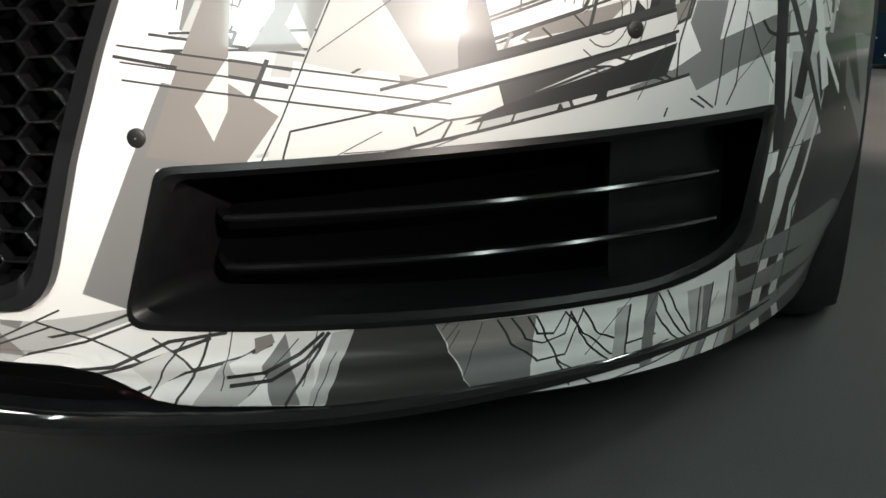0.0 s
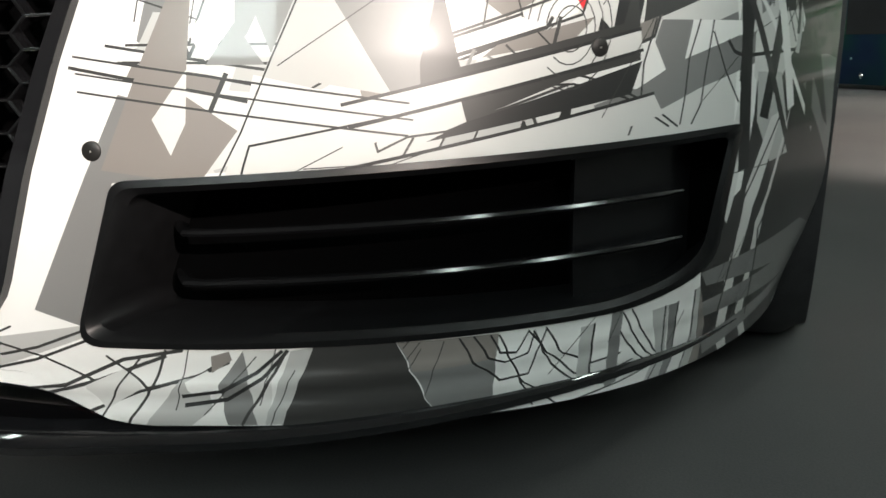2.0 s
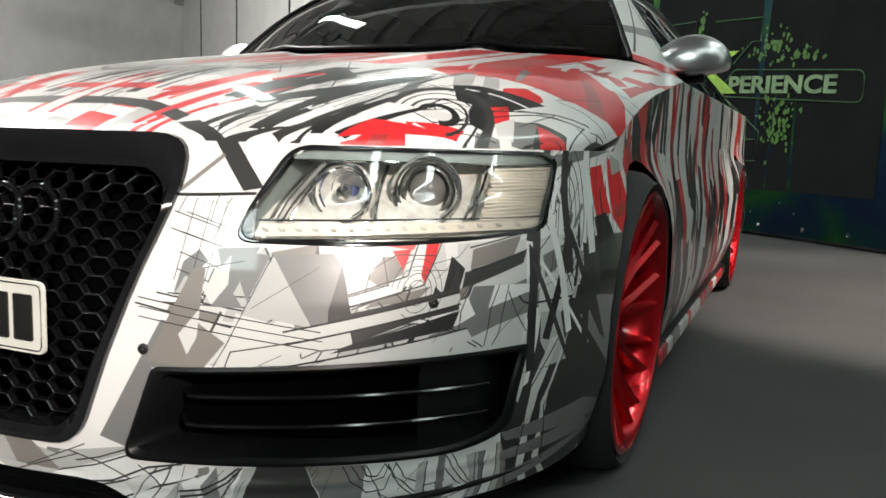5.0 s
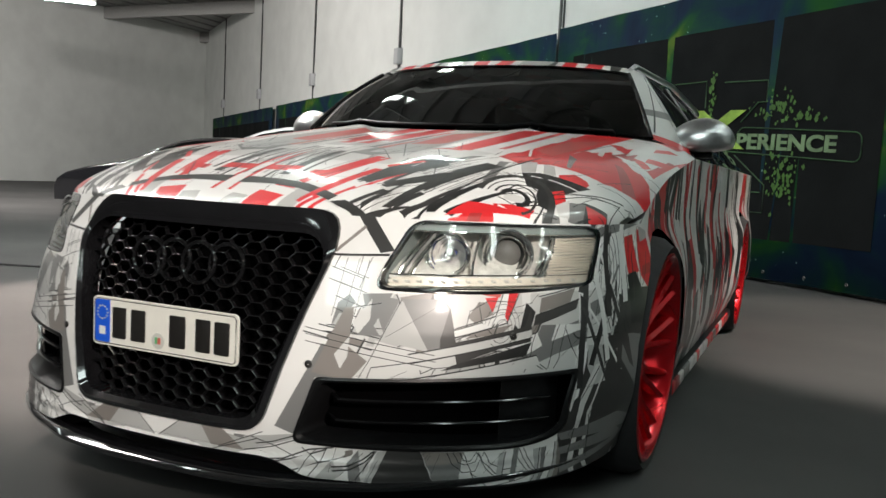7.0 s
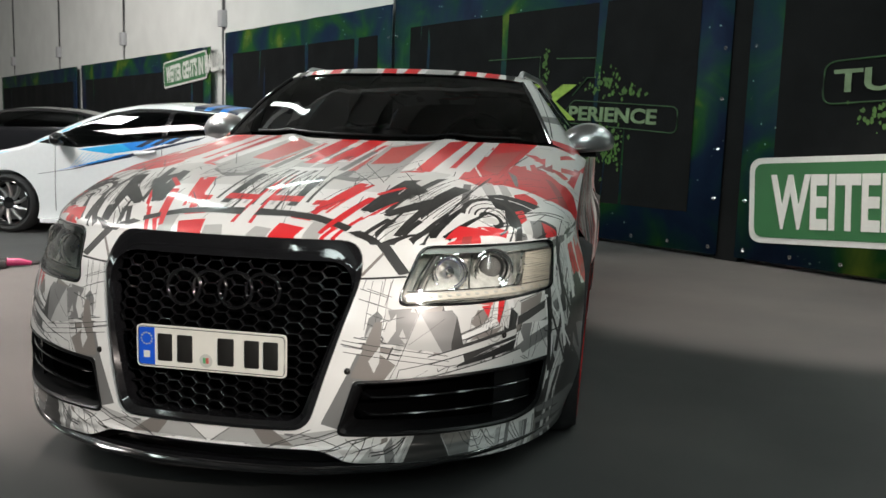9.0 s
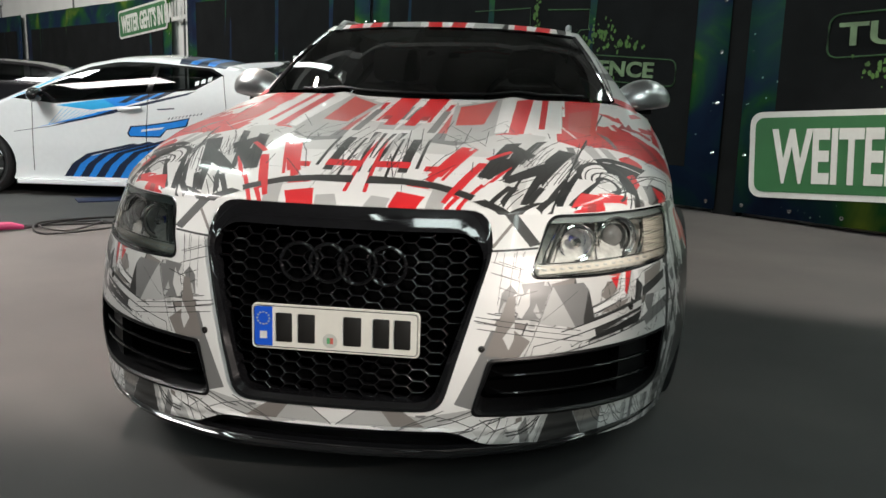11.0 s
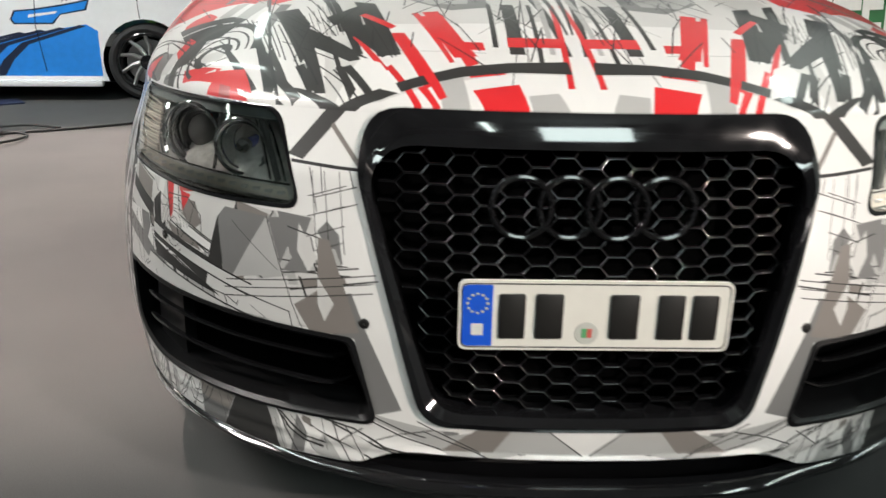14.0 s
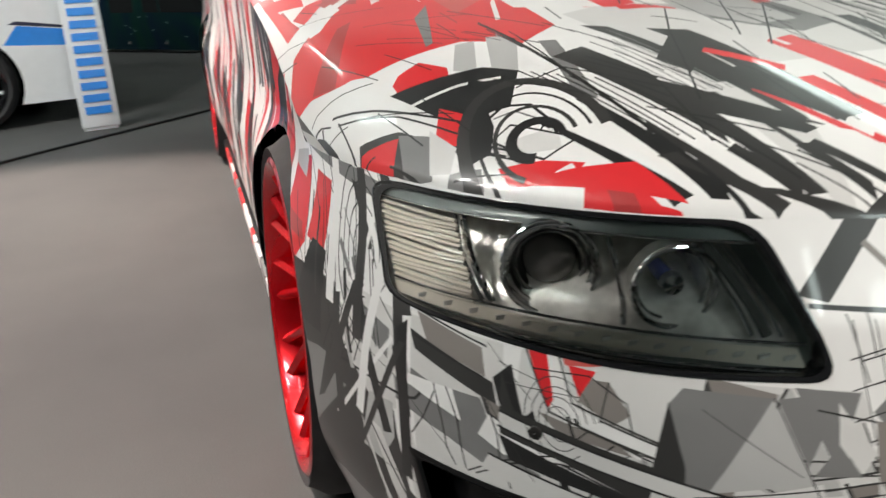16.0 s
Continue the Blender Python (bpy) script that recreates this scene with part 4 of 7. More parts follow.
HOOD += stroke(D, [(0.486, 0.475), (0.526, 0.592)], 0.0022)
HOOD += stroke(D, [(0.506, 0.477), (0.545, 0.582)], 0.0022)
HOOD += stroke(D, [(0.527, 0.481), (0.564, 0.574)], 0.0022)
HOOD += stroke(K, [(0.684, 1.322), (0.644, 0.999), (0.584, 0.594), (0.541, 0.336), (0.511, 0.218), (0.487, 0.197), (0.472, 0.194)], 0.006)
HOOD += stroke(K, [(0.472, 0.194), (0.440, 0.174), (0.382, 0.154)], 0.006)
# traced sketch pattern of the bumper and wings, in metres round the body and up
WRAPART.append((O, [(0.453, 0.584), (0.984, 0.593), (0.992, 0.412), (0.409, 0.406), (0.416, 0.502)]))
WRAPART.append((W, [(0.385, 0.579), (0.453, 0.584), (0.424, 0.483), (0.378, 0.479), (0.378, 0.539)]))
WRAPART.append((G, [(0.405, 0.561), (0.427, 0.580), (0.444, 0.563), (0.423, 0.520), (0.416, 0.504), (0.398, 0.516)]))
WRAPART.append((W, [(0.424, 0.537), (0.442, 0.561), (0.454, 0.553), (0.443, 0.514)]))
WRAPART += stroke(D, [(0.424, 0.537), (0.443, 0.512), (0.455, 0.552)], 0.0022)
WRAPART.append((G, [(0.455, 0.582), (0.521, 0.586), (0.491, 0.518), (0.482, 0.510)]))
WRAPART.append((L, [(0.525, 0.585), (0.539, 0.576), (0.591, 0.491), (0.545, 0.467), (0.478, 0.474), (0.491, 0.518)]))
WRAPART += stroke(D, [(0.529, 0.584), (0.580, 0.496)], 0.003)
WRAPART.append((T, [(0.538, 0.578), (0.611, 0.592), (0.606, 0.541), (0.591, 0.489), (0.568, 0.520)]))
WRAPART.append((D, [(0.610, 0.590), (0.626, 0.531), (0.641, 0.510), (0.592, 0.483), (0.598, 0.550)]))
# off-white patch paints in the bright highlight below the headlight
WRAPART.append((O, [(0.613, 0.591), (0.735, 0.591), (0.720, 0.572), (0.708, 0.542), (0.652, 0.490), (0.638, 0.526)]))
WRAPART.append((T, [(0.692, 0.540), (0.715, 0.572), (0.744, 0.572), (0.751, 0.546), (0.712, 0.526)]))
WRAPART.append((P, [(0.693, 0.594), (0.771, 0.596), (0.765, 0.582), (0.736, 0.585)]))
WRAPART.append((R, [(0.729, 0.581), (0.761, 0.583), (0.750, 0.550)]))
WRAPART.append((W, [(0.592, 0.481), (0.754, 0.538), (0.771, 0.596), (0.806, 0.598), (0.782, 0.529), (0.655, 0.480), (0.606, 0.469)]))
WRAPART.append((R, [(0.787, 0.592), (0.811, 0.594), (0.788, 0.529), (0.780, 0.542)]))
WRAPART += stroke(D, [(0.592, 0.483), (0.663, 0.514), (0.758, 0.542), (0.773, 0.594)], 0.0025)
WRAPART += stroke(D, [(0.606, 0.468), (0.722, 0.510), (0.786, 0.527), (0.813, 0.592)], 0.0025)
WRAPART.append((T, [(0.674, 0.480), (0.708, 0.506), (0.800, 0.525), (0.760, 0.489), (0.703, 0.469)]))
WRAPART.append((W, [(0.818, 0.594), (0.842, 0.597), (0.843, 0.550), (0.829, 0.524)]))
WRAPART.append((K, [(0.832, 0.571), (0.858, 0.550), (0.841, 0.488), (0.812, 0.477)]))
WRAPART.append((T, [(0.872, 0.580), (0.973, 0.600), (0.956, 0.567), (0.868, 0.548)]))
WRAPART.append((D, [(0.858, 0.544), (0.986, 0.576), (0.978, 0.553), (0.854, 0.517)]))
WRAPART += stroke(K, [(0.866, 0.583), (0.973, 0.602)], 0.0025)
WRAPART += stroke(K, [(0.871, 0.547), (0.980, 0.570)], 0.0025)
WRAPART.append((G, [(0.821, 0.484), (0.987, 0.527), (0.993, 0.494), (0.843, 0.455)]))
WRAPART += stroke(K, [(0.690, 0.512), (0.696, 0.552), (0.737, 0.575), (0.805, 0.572)], 0.0016)
WRAPART += stroke(K, [(0.715, 0.572), (0.727, 0.527), (0.756, 0.501), (0.815, 0.489)], 0.0016)
WRAPART.append((W, [(0.358, 0.542), (0.389, 0.540), (0.267, 0.275), (0.245, 0.274), (0.339, 0.487)]))
WRAPART.append((G, [(0.383, 0.473), (0.407, 0.467), (0.417, 0.430), (0.427, 0.459), (0.461, 0.450), (0.439, 0.405), (0.378, 0.400), (0.348, 0.274), (0.298, 0.289), (0.358, 0.415)]))
WRAPART.append((L, [(0.399, 0.511), (0.411, 0.539), (0.431, 0.538), (0.431, 0.529), (0.444, 0.502), (0.456, 0.532), (0.475, 0.497), (0.390, 0.508)]))
WRAPART += stroke(D, [(0.431, 0.529), (0.444, 0.502), (0.456, 0.532)], 0.003)
WRAPART.append((T, [(0.438, 0.491), (0.474, 0.484), (0.468, 0.471), (0.433, 0.478)]))
WRAPART.append((T, [(0.396, 0.498), (0.408, 0.494), (0.403, 0.482), (0.390, 0.486)]))
WRAPART.append((W, [(0.420, 0.511), (0.433, 0.490), (0.427, 0.460), (0.416, 0.432), (0.400, 0.466), (0.411, 0.498)]))
WRAPART += stroke(K, [(0.400, 0.466), (0.416, 0.430), (0.427, 0.459)], 0.003)
WRAPART += stroke(K, [(0.429, 0.492), (0.436, 0.484), (0.433, 0.478)], 0.0028)
WRAPART.append((O, [(0.460, 0.450), (0.472, 0.472), (0.533, 0.455), (0.526, 0.425), (0.466, 0.409), (0.442, 0.406)]))
WRAPART.append((L, [(0.466, 0.409), (0.526, 0.425), (0.521, 0.412), (0.468, 0.407)]))
WRAPART.append((G, [(0.427, 0.460), (0.460, 0.450), (0.451, 0.427), (0.417, 0.428)]))
WRAPART += stroke(D, [(0.475, 0.487), (0.441, 0.405)], 0.0042)
WRAPART += stroke(D, [(0.371, 0.513), (0.459, 0.498), (0.555, 0.482), (0.585, 0.474)], 0.0024)
WRAPART += stroke(D, [(0.383, 0.499), (0.460, 0.486), (0.586, 0.460)], 0.0024)
WRAPART += stroke(D, [(0.339, 0.496), (0.460, 0.472), (0.535, 0.455)], 0.0028)
WRAPART += stroke(D, [(0.559, 0.517), (0.579, 0.474)], 0.0024)
WRAPART += stroke(D, [(0.532, 0.453), (0.549, 0.418)], 0.0022)
WRAPART += stroke(D, [(0.535, 0.458), (0.542, 0.471), (0.561, 0.481), (0.584, 0.486)], 0.002)
WRAPART += stroke(D, [(0.458, 0.537), (0.479, 0.497)], 0.0028)
WRAPART += stroke(L, [(0.465, 0.537), (0.486, 0.499)], 0.004)
WRAPART += stroke(D, [(0.475, 0.536), (0.490, 0.504)], 0.0022)
WRAPART.append((L, [(0.560, 0.516), (0.592, 0.518), (0.585, 0.490), (0.575, 0.488)]))
WRAPART.append((T, [(0.593, 0.516), (0.616, 0.519), (0.622, 0.500), (0.585, 0.488)]))
WRAPART.append((T, [(0.587, 0.471), (0.626, 0.483), (0.628, 0.465), (0.621, 0.461), (0.593, 0.450)]))
WRAPART.append((W, [(0.575, 0.485), (0.625, 0.500), (0.725, 0.526), (0.751, 0.525), (0.751, 0.518), (0.657, 0.493), (0.627, 0.484), (0.584, 0.473)]))
WRAPART += stroke(D, [(0.579, 0.485), (0.625, 0.500), (0.727, 0.529)], 0.0026)
WRAPART += stroke(D, [(0.657, 0.493), (0.751, 0.517), (0.756, 0.525)], 0.0036)
WRAPART.append((L, [(0.657, 0.492), (0.688, 0.492), (0.674, 0.473), (0.641, 0.466)]))
WRAPART.append((O, [(0.688, 0.493), (0.756, 0.502), (0.754, 0.495), (0.706, 0.481), (0.675, 0.473)]))
WRAPART += stroke(D, [(0.648, 0.467), (0.706, 0.482), (0.757, 0.495), (0.764, 0.525)], 0.0036)
WRAPART += stroke(G, [(0.684, 0.500), (0.673, 0.472)], 0.003)
WRAPART += stroke(G, [(0.697, 0.494), (0.725, 0.479)], 0.002)
WRAPART += stroke(D, [(0.713, 0.503), (0.727, 0.491), (0.757, 0.495)], 0.002)
WRAPART.append((K, [(0.806, 0.524), (0.824, 0.508), (0.829, 0.493), (0.788, 0.477), (0.801, 0.504)]))
WRAPART.append((T, [(0.830, 0.493), (0.831, 0.513), (0.877, 0.525), (0.868, 0.506)]))
WRAPART += stroke(D, [(0.828, 0.492), (0.868, 0.506), (0.874, 0.524)], 0.003)
WRAPART.append((W, [(0.788, 0.475), (0.831, 0.492), (0.918, 0.520), (1.044, 0.517), (0.898, 0.481), (0.850, 0.459), (0.775, 0.467)]))
WRAPART.append((G, [(0.803, 0.447), (0.850, 0.459), (0.900, 0.481), (1.044, 0.516), (1.055, 0.482), (0.932, 0.455), (0.874, 0.436), (0.814, 0.421)]))
WRAPART.append((G, [(0.869, 0.501), (0.877, 0.521), (0.918, 0.520), (0.904, 0.462), (0.892, 0.463)]))
WRAPART.append((L, [(0.695, 0.442), (0.745, 0.458), (0.743, 0.444), (0.755, 0.418), (0.680, 0.414)]))
WRAPART.append((L, [(0.662, 0.432), (0.693, 0.440), (0.683, 0.415), (0.653, 0.413)]))
WRAPART.append((W, [(0.725, 0.415), (0.733, 0.437), (0.742, 0.417)]))
WRAPART += stroke(K, [(0.725, 0.415), (0.733, 0.437), (0.742, 0.417)], 0.0028)
WRAPART += stroke(D, [(0.744, 0.449), (0.741, 0.443), (0.753, 0.418)], 0.003)
WRAPART += stroke(D, [(0.694, 0.440), (0.683, 0.414)], 0.002)
WRAPART += stroke(D, [(0.663, 0.432), (0.654, 0.413)], 0.002)
WRAPART += stroke(D, [(0.634, 0.429), (0.625, 0.413)], 0.0022)
WRAPART.append((K, [(0.775, 0.467), (0.780, 0.446), (0.776, 0.419), (0.755, 0.417), (0.769, 0.442)]))
WRAPART += stroke(D, [(0.664, 0.433), (0.695, 0.444), (0.775, 0.467)], 0.0026)
WRAPART += stroke(D, [(0.595, 0.446), (0.604, 0.419), (0.629, 0.430), (0.664, 0.433)], 0.002)
WRAPART += stroke(K, [(0.723, 0.466), (0.747, 0.475), (0.769, 0.479), (0.818, 0.466), (0.865, 0.445), (0.905, 0.421)], 0.0021)
WRAPART += stroke(K, [(0.728, 0.468), (0.781, 0.467), (0.838, 0.452), (0.893, 0.422)], 0.0021)
WRAPART += stroke(K, [(0.870, 0.522), (0.857, 0.482), (0.856, 0.446), (0.844, 0.418)], 0.0021)
WRAPART += stroke(K, [(0.928, 0.520), (0.915, 0.484), (0.913, 0.452), (0.908, 0.423)], 0.0021)
WRAPART += stroke(K, [(0.948, 0.519), (0.940, 0.472), (0.936, 0.440), (0.924, 0.422)], 0.0021)
WRAPART += stroke(K, [(0.949, 0.508), (0.971, 0.470), (0.999, 0.435), (1.015, 0.398), (1.026, 0.357)], 0.0021)
WRAPART.append((D, [(1.028, 0.421), (1.030, 0.464), (1.105, 0.504), (1.420, 0.509), (1.232, 0.096), (1.344, 0.051), (1.016, 0.157), (0.962, 0.285), (0.987, 0.334), (1.012, 0.347)]))
WRAPART.append((O, [(1.020, 0.518), (1.139, 0.516), (1.083, 0.458), (1.051, 0.441), (1.023, 0.461)]))
WRAPART.append((L, [(1.030, 0.466), (1.082, 0.463), (1.116, 0.375), (1.068, 0.369), (1.035, 0.415)]))
WRAPART.append((O, [(1.002, 0.457), (1.014, 0.462), (1.022, 0.433), (0.994, 0.314), (0.973, 0.334)]))
WRAPART.append((O, [(1.065, 0.417), (1.090, 0.422), (1.041, 0.325), (1.037, 0.270), (1.062, 0.187), (1.102, 0.134), (1.082, 0.137), (1.045, 0.179), (1.019, 0.261), (1.022, 0.346)]))
WRAPART.append((O, [(1.112, 0.426), (1.102, 0.395), (1.069, 0.321), (1.075, 0.262), (1.104, 0.189), (1.165, 0.137), (1.121, 0.127), (1.121, 0.158), (1.081, 0.197), (1.054, 0.305)]))
WRAPART.append((G, [(0.971, 0.265), (1.200, 0.284), (1.412, 0.227), (0.988, 0.248)]))
WRAPART.append((G, [(0.990, 0.229), (1.218, 0.245), (1.308, 0.208), (1.000, 0.211)]))
WRAPART.append((G, [(1.013, 0.186), (1.284, 0.212), (1.280, 0.197), (1.027, 0.163)]))
WRAPART.append((G, [(1.142, 0.447), (1.174, 0.452), (1.324, 0.281), (1.452, 0.263)]))
WRAPART.append((G, [(1.193, 0.477), (1.294, 0.477), (1.300, 0.273), (1.312, 0.277)]))
WRAPART.append((G, [(1.904, 0.483), (1.808, 0.486), (1.320, 0.301), (1.324, 0.299)]))
WRAPART += stroke(D, [(1.088, 0.419), (1.014, 0.329), (1.036, 0.181)], 0.003)
WRAPART += stroke(D, [(1.118, 0.422), (1.065, 0.296), (1.115, 0.186)], 0.003)
WRAPART.append((W, [(0.206, 0.264), (0.355, 0.272), (0.382, 0.254), (0.552, 0.251), (0.530, 0.183), (0.392, 0.187), (0.342, 0.202), (0.278, 0.215), (0.201, 0.212)]))
WRAPART.append((L, [(0.205, 0.261), (0.244, 0.261), (0.350, 0.277), (0.356, 0.269), (0.272, 0.240), (0.206, 0.224)]))
WRAPART.append((G, [(0.205, 0.261), (0.231, 0.261), (0.215, 0.236), (0.202, 0.231)]))
WRAPART += stroke(D, [(0.207, 0.235), (0.298, 0.255), (0.343, 0.271)], 0.0026)
WRAPART += stroke(D, [(0.206, 0.223), (0.297, 0.244), (0.351, 0.264)], 0.0026)
WRAPART += stroke(D, [(0.244, 0.261), (0.303, 0.247), (0.355, 0.227)], 0.002)
WRAPART += stroke(D, [(0.273, 0.217), (0.328, 0.223), (0.381, 0.246), (0.435, 0.254)], 0.0034)
WRAPART += stroke(D, [(0.295, 0.211), (0.360, 0.228), (0.420, 0.249)], 0.0034)
WRAPART += stroke(D, [(0.349, 0.199), (0.400, 0.219), (0.450, 0.231), (0.477, 0.242)], 0.003)
WRAPART.append((O, [(0.347, 0.223), (0.366, 0.202), (0.402, 0.222), (0.382, 0.238)]))
WRAPART += stroke(D, [(0.365, 0.249), (0.406, 0.222), (0.446, 0.228), (0.476, 0.247)], 0.002)
WRAPART += stroke(D, [(0.387, 0.188), (0.411, 0.224), (0.420, 0.254)], 0.0026)
WRAPART += stroke(D, [(0.363, 0.195), (0.381, 0.228), (0.398, 0.249)], 0.002)
WRAPART.append((L, [(0.403, 0.187), (0.435, 0.228), (0.456, 0.231), (0.465, 0.201), (0.447, 0.187)]))
WRAPART.append((W, [(0.439, 0.226), (0.458, 0.235), (0.471, 0.221), (0.446, 0.215)]))
WRAPART.append((T, [(0.461, 0.248), (0.477, 0.252), (0.480, 0.244), (0.462, 0.233)]))
WRAPART.append((G, [(0.470, 0.223), (0.490, 0.253), (0.507, 0.185), (0.480, 0.186)]))
WRAPART.append((O, [(0.489, 0.253), (0.519, 0.251), (0.518, 0.186), (0.507, 0.185)]))
WRAPART.append((L, [(0.532, 0.250), (0.552, 0.252), (0.530, 0.184), (0.514, 0.185)]))
WRAPART += stroke(K, [(0.437, 0.213), (0.473, 0.217), (0.503, 0.232), (0.524, 0.250)], 0.0036)
WRAPART += stroke(K, [(0.440, 0.205), (0.478, 0.209), (0.509, 0.227), (0.529, 0.250)], 0.0036)
WRAPART += stroke(D, [(0.493, 0.186), (0.514, 0.221), (0.528, 0.250)], 0.003)
WRAPART.append((D, [(0.552, 0.252), (0.626, 0.251), (0.655, 0.208), (0.679, 0.174), (0.530, 0.183)]))
WRAPART.append((G, [(0.627, 0.250), (0.727, 0.246), (0.731, 0.224), (0.735, 0.169), (0.679, 0.174), (0.654, 0.212)]))
WRAPART.append((T, [(0.628, 0.250), (0.727, 0.247), (0.731, 0.224), (0.693, 0.222), (0.649, 0.222)]))
WRAPART.append((W, [(0.726, 0.247), (0.855, 0.244), (0.976, 0.252), (1.016, 0.157), (0.884, 0.164), (0.736, 0.169)]))
WRAPART += stroke(K, [(0.687, 0.247), (0.706, 0.223), (0.738, 0.201), (0.768, 0.202), (0.777, 0.243)], 0.0019)
WRAPART += stroke(K, [(0.701, 0.247), (0.721, 0.225), (0.740, 0.218), (0.763, 0.224), (0.764, 0.244)], 0.0019)
WRAPART += stroke(K, [(0.718, 0.246), (0.732, 0.228), (0.750, 0.226), (0.757, 0.243)], 0.0019)
WRAPART += stroke(K, [(0.727, 0.245), (0.760, 0.199), (0.781, 0.169)], 0.0019)
WRAPART += stroke(K, [(0.760, 0.199), (0.813, 0.162)], 0.0019)
WRAPART += stroke(K, [(0.757, 0.245), (0.784, 0.221), (0.824, 0.192), (0.863, 0.183), (0.900, 0.190)], 0.0019)
WRAPART += stroke(K, [(0.763, 0.244), (0.792, 0.207), (0.835, 0.178), (0.876, 0.171), (0.911, 0.184)], 0.0019)
WRAPART += stroke(K, [(0.776, 0.245), (0.803, 0.216), (0.843, 0.199), (0.879, 0.201)], 0.0019)
WRAPART += stroke(K, [(0.856, 0.242), (0.884, 0.210), (0.919, 0.184)], 0.0019)
WRAPART += stroke(K, [(0.867, 0.244), (0.902, 0.206), (0.931, 0.185)], 0.0019)
WRAPART += stroke(K, [(0.878, 0.245), (0.910, 0.211), (0.946, 0.179), (0.891, 0.169), (0.819, 0.162)], 0.0019)
WRAPART.append((L, [(0.817, 0.238), (0.833, 0.239), (0.846, 0.179), (0.830, 0.176)]))
WRAPART += stroke(K, [(0.833, 0.239), (0.839, 0.209), (0.845, 0.178)], 0.0025)
WRAPART.append((G, [(0.852, 0.246), (0.866, 0.246), (0.884, 0.170), (0.869, 0.167)]))
WRAPART.append((L, [(0.908, 0.238), (0.932, 0.239), (0.952, 0.178), (0.949, 0.153), (0.927, 0.158), (0.935, 0.188)]))
WRAPART.append((G, [(0.932, 0.239), (0.947, 0.239), (0.965, 0.174), (0.959, 0.151), (0.949, 0.153), (0.953, 0.183)]))
WRAPART.append((L, [(0.969, 0.246), (0.977, 0.250), (1.002, 0.190), (1.001, 0.146), (0.984, 0.147), (0.987, 0.195)]))
WRAPART.append((T, [(0.977, 0.250), (1.011, 0.201), (1.024, 0.144), (1.001, 0.145), (1.003, 0.190)]))
WRAPART += stroke(K, [(0.946, 0.240), (0.965, 0.174), (0.959, 0.151)], 0.002)
WRAPART += stroke(K, [(0.970, 0.247), (0.989, 0.194), (0.984, 0.147)], 0.002)
WRAPART += stroke(K, [(0.927, 0.239), (0.945, 0.185), (0.932, 0.157)], 0.002)
WRAPART += stroke(K, [(0.973, 0.499), (0.984, 0.488), (1.001, 0.483), (1.123, 0.486), (1.520, 0.486)], 0.0038)
WRAPART.append((L, [(0.262, 0.246), (0.136, 0.269), (0.095, 0.231), (0.198, 0.210)]))
WRAPART.append((G, [(0.178, 0.259), (0.126, 0.269), (0.095, 0.229), (0.105, 0.227)]))
WRAPART.append((W, [(0.096, 0.267), (0.005, 0.271), (0.034, 0.231), (0.095, 0.229)]))
WRAPART.append((L, [(0.003, 0.228), (0.066, 0.273), (0.116, 0.273), (0.149, 0.230)]))
WRAPART.append((T, [(0.116, 0.273), (0.167, 0.273), (0.233, 0.228), (0.149, 0.230)]))
WRAPART += stroke(D, [(0.262, 0.257), (0.156, 0.222)], 0.002)
WRAPART += stroke(D, [(0.272, 0.273), (0.170, 0.229)], 0.002)
WRAPART += stroke(D, [(0.066, 0.273), (0.007, 0.228)], 0.002)
WRAPART += stroke(D, [(0.395, 0.636), (0.463, 0.615)], 0.0016)
WRAPART += stroke(D, [(0.396, 0.605), (0.463, 0.584)], 0.0016)
WRAPART += stroke(D, [(0.396, 0.575), (0.463, 0.553)], 0.0016)
WRAPART += stroke(D, [(0.396, 0.550), (0.464, 0.527)], 0.0016)
WRAPART += stroke(D, [(0.408, 0.656), (0.395, 0.532)], 0.0014)
WRAPART += stroke(D, [(0.435, 0.655), (0.421, 0.530)], 0.0014)
WRAPART += stroke(D, [(0.458, 0.654), (0.443, 0.529)], 0.0014)
WRAPART += stroke(D, [(0.389, 0.513), (0.538, 0.510)], 0.0022)
WRAPART += stroke(D, [(0.387, 0.499), (0.539, 0.494)], 0.0022)
WRAPART.append((W, [(1.013, 0.734), (1.207, 0.751), (1.208, 0.572), (1.008, 0.586)]))
WRAPART.append((G, [(1.001, 0.729), (1.244, 0.766), (1.280, 0.748), (1.016, 0.708)]))
WRAPART.append((R, [(1.172, 0.713), (1.224, 0.719), (1.247, 0.626), (1.190, 0.618)]))
WRAPART.append((R, [(1.254, 0.732), (1.348, 0.708), (1.348, 0.645), (1.298, 0.575), (1.253, 0.616)]))
WRAPART.append((L, [(1.278, 0.697), (1.348, 0.707), (1.348, 0.723), (1.267, 0.738)]))
WRAPART.append((DR, [(1.271, 0.639), (1.348, 0.648), (1.348, 0.623), (1.260, 0.615)]))
WRAPART.append((D, [(1.155, 0.588), (1.299, 0.587), (1.281, 0.466), (1.130, 0.492)]))
WRAPART.append((K, [(1.182, 0.621), (1.227, 0.629), (1.302, 0.501), (1.203, 0.501)]))
WRAPART.append((O, [(1.008, 0.591), (1.143, 0.600), (1.115, 0.511), (1.015, 0.504)]))
WRAPART.append((G, [(1.025, 0.563), (1.120, 0.590), (1.099, 0.558), (1.032, 0.524)]))
WRAPART += stroke(K, [(1.060, 0.583), (1.112, 0.494)], 0.0022)
WRAPART += stroke(K, [(1.077, 0.576), (1.128, 0.492)], 0.0022)
WRAPART += stroke(K, [(1.095, 0.569), (1.144, 0.490)], 0.0022)
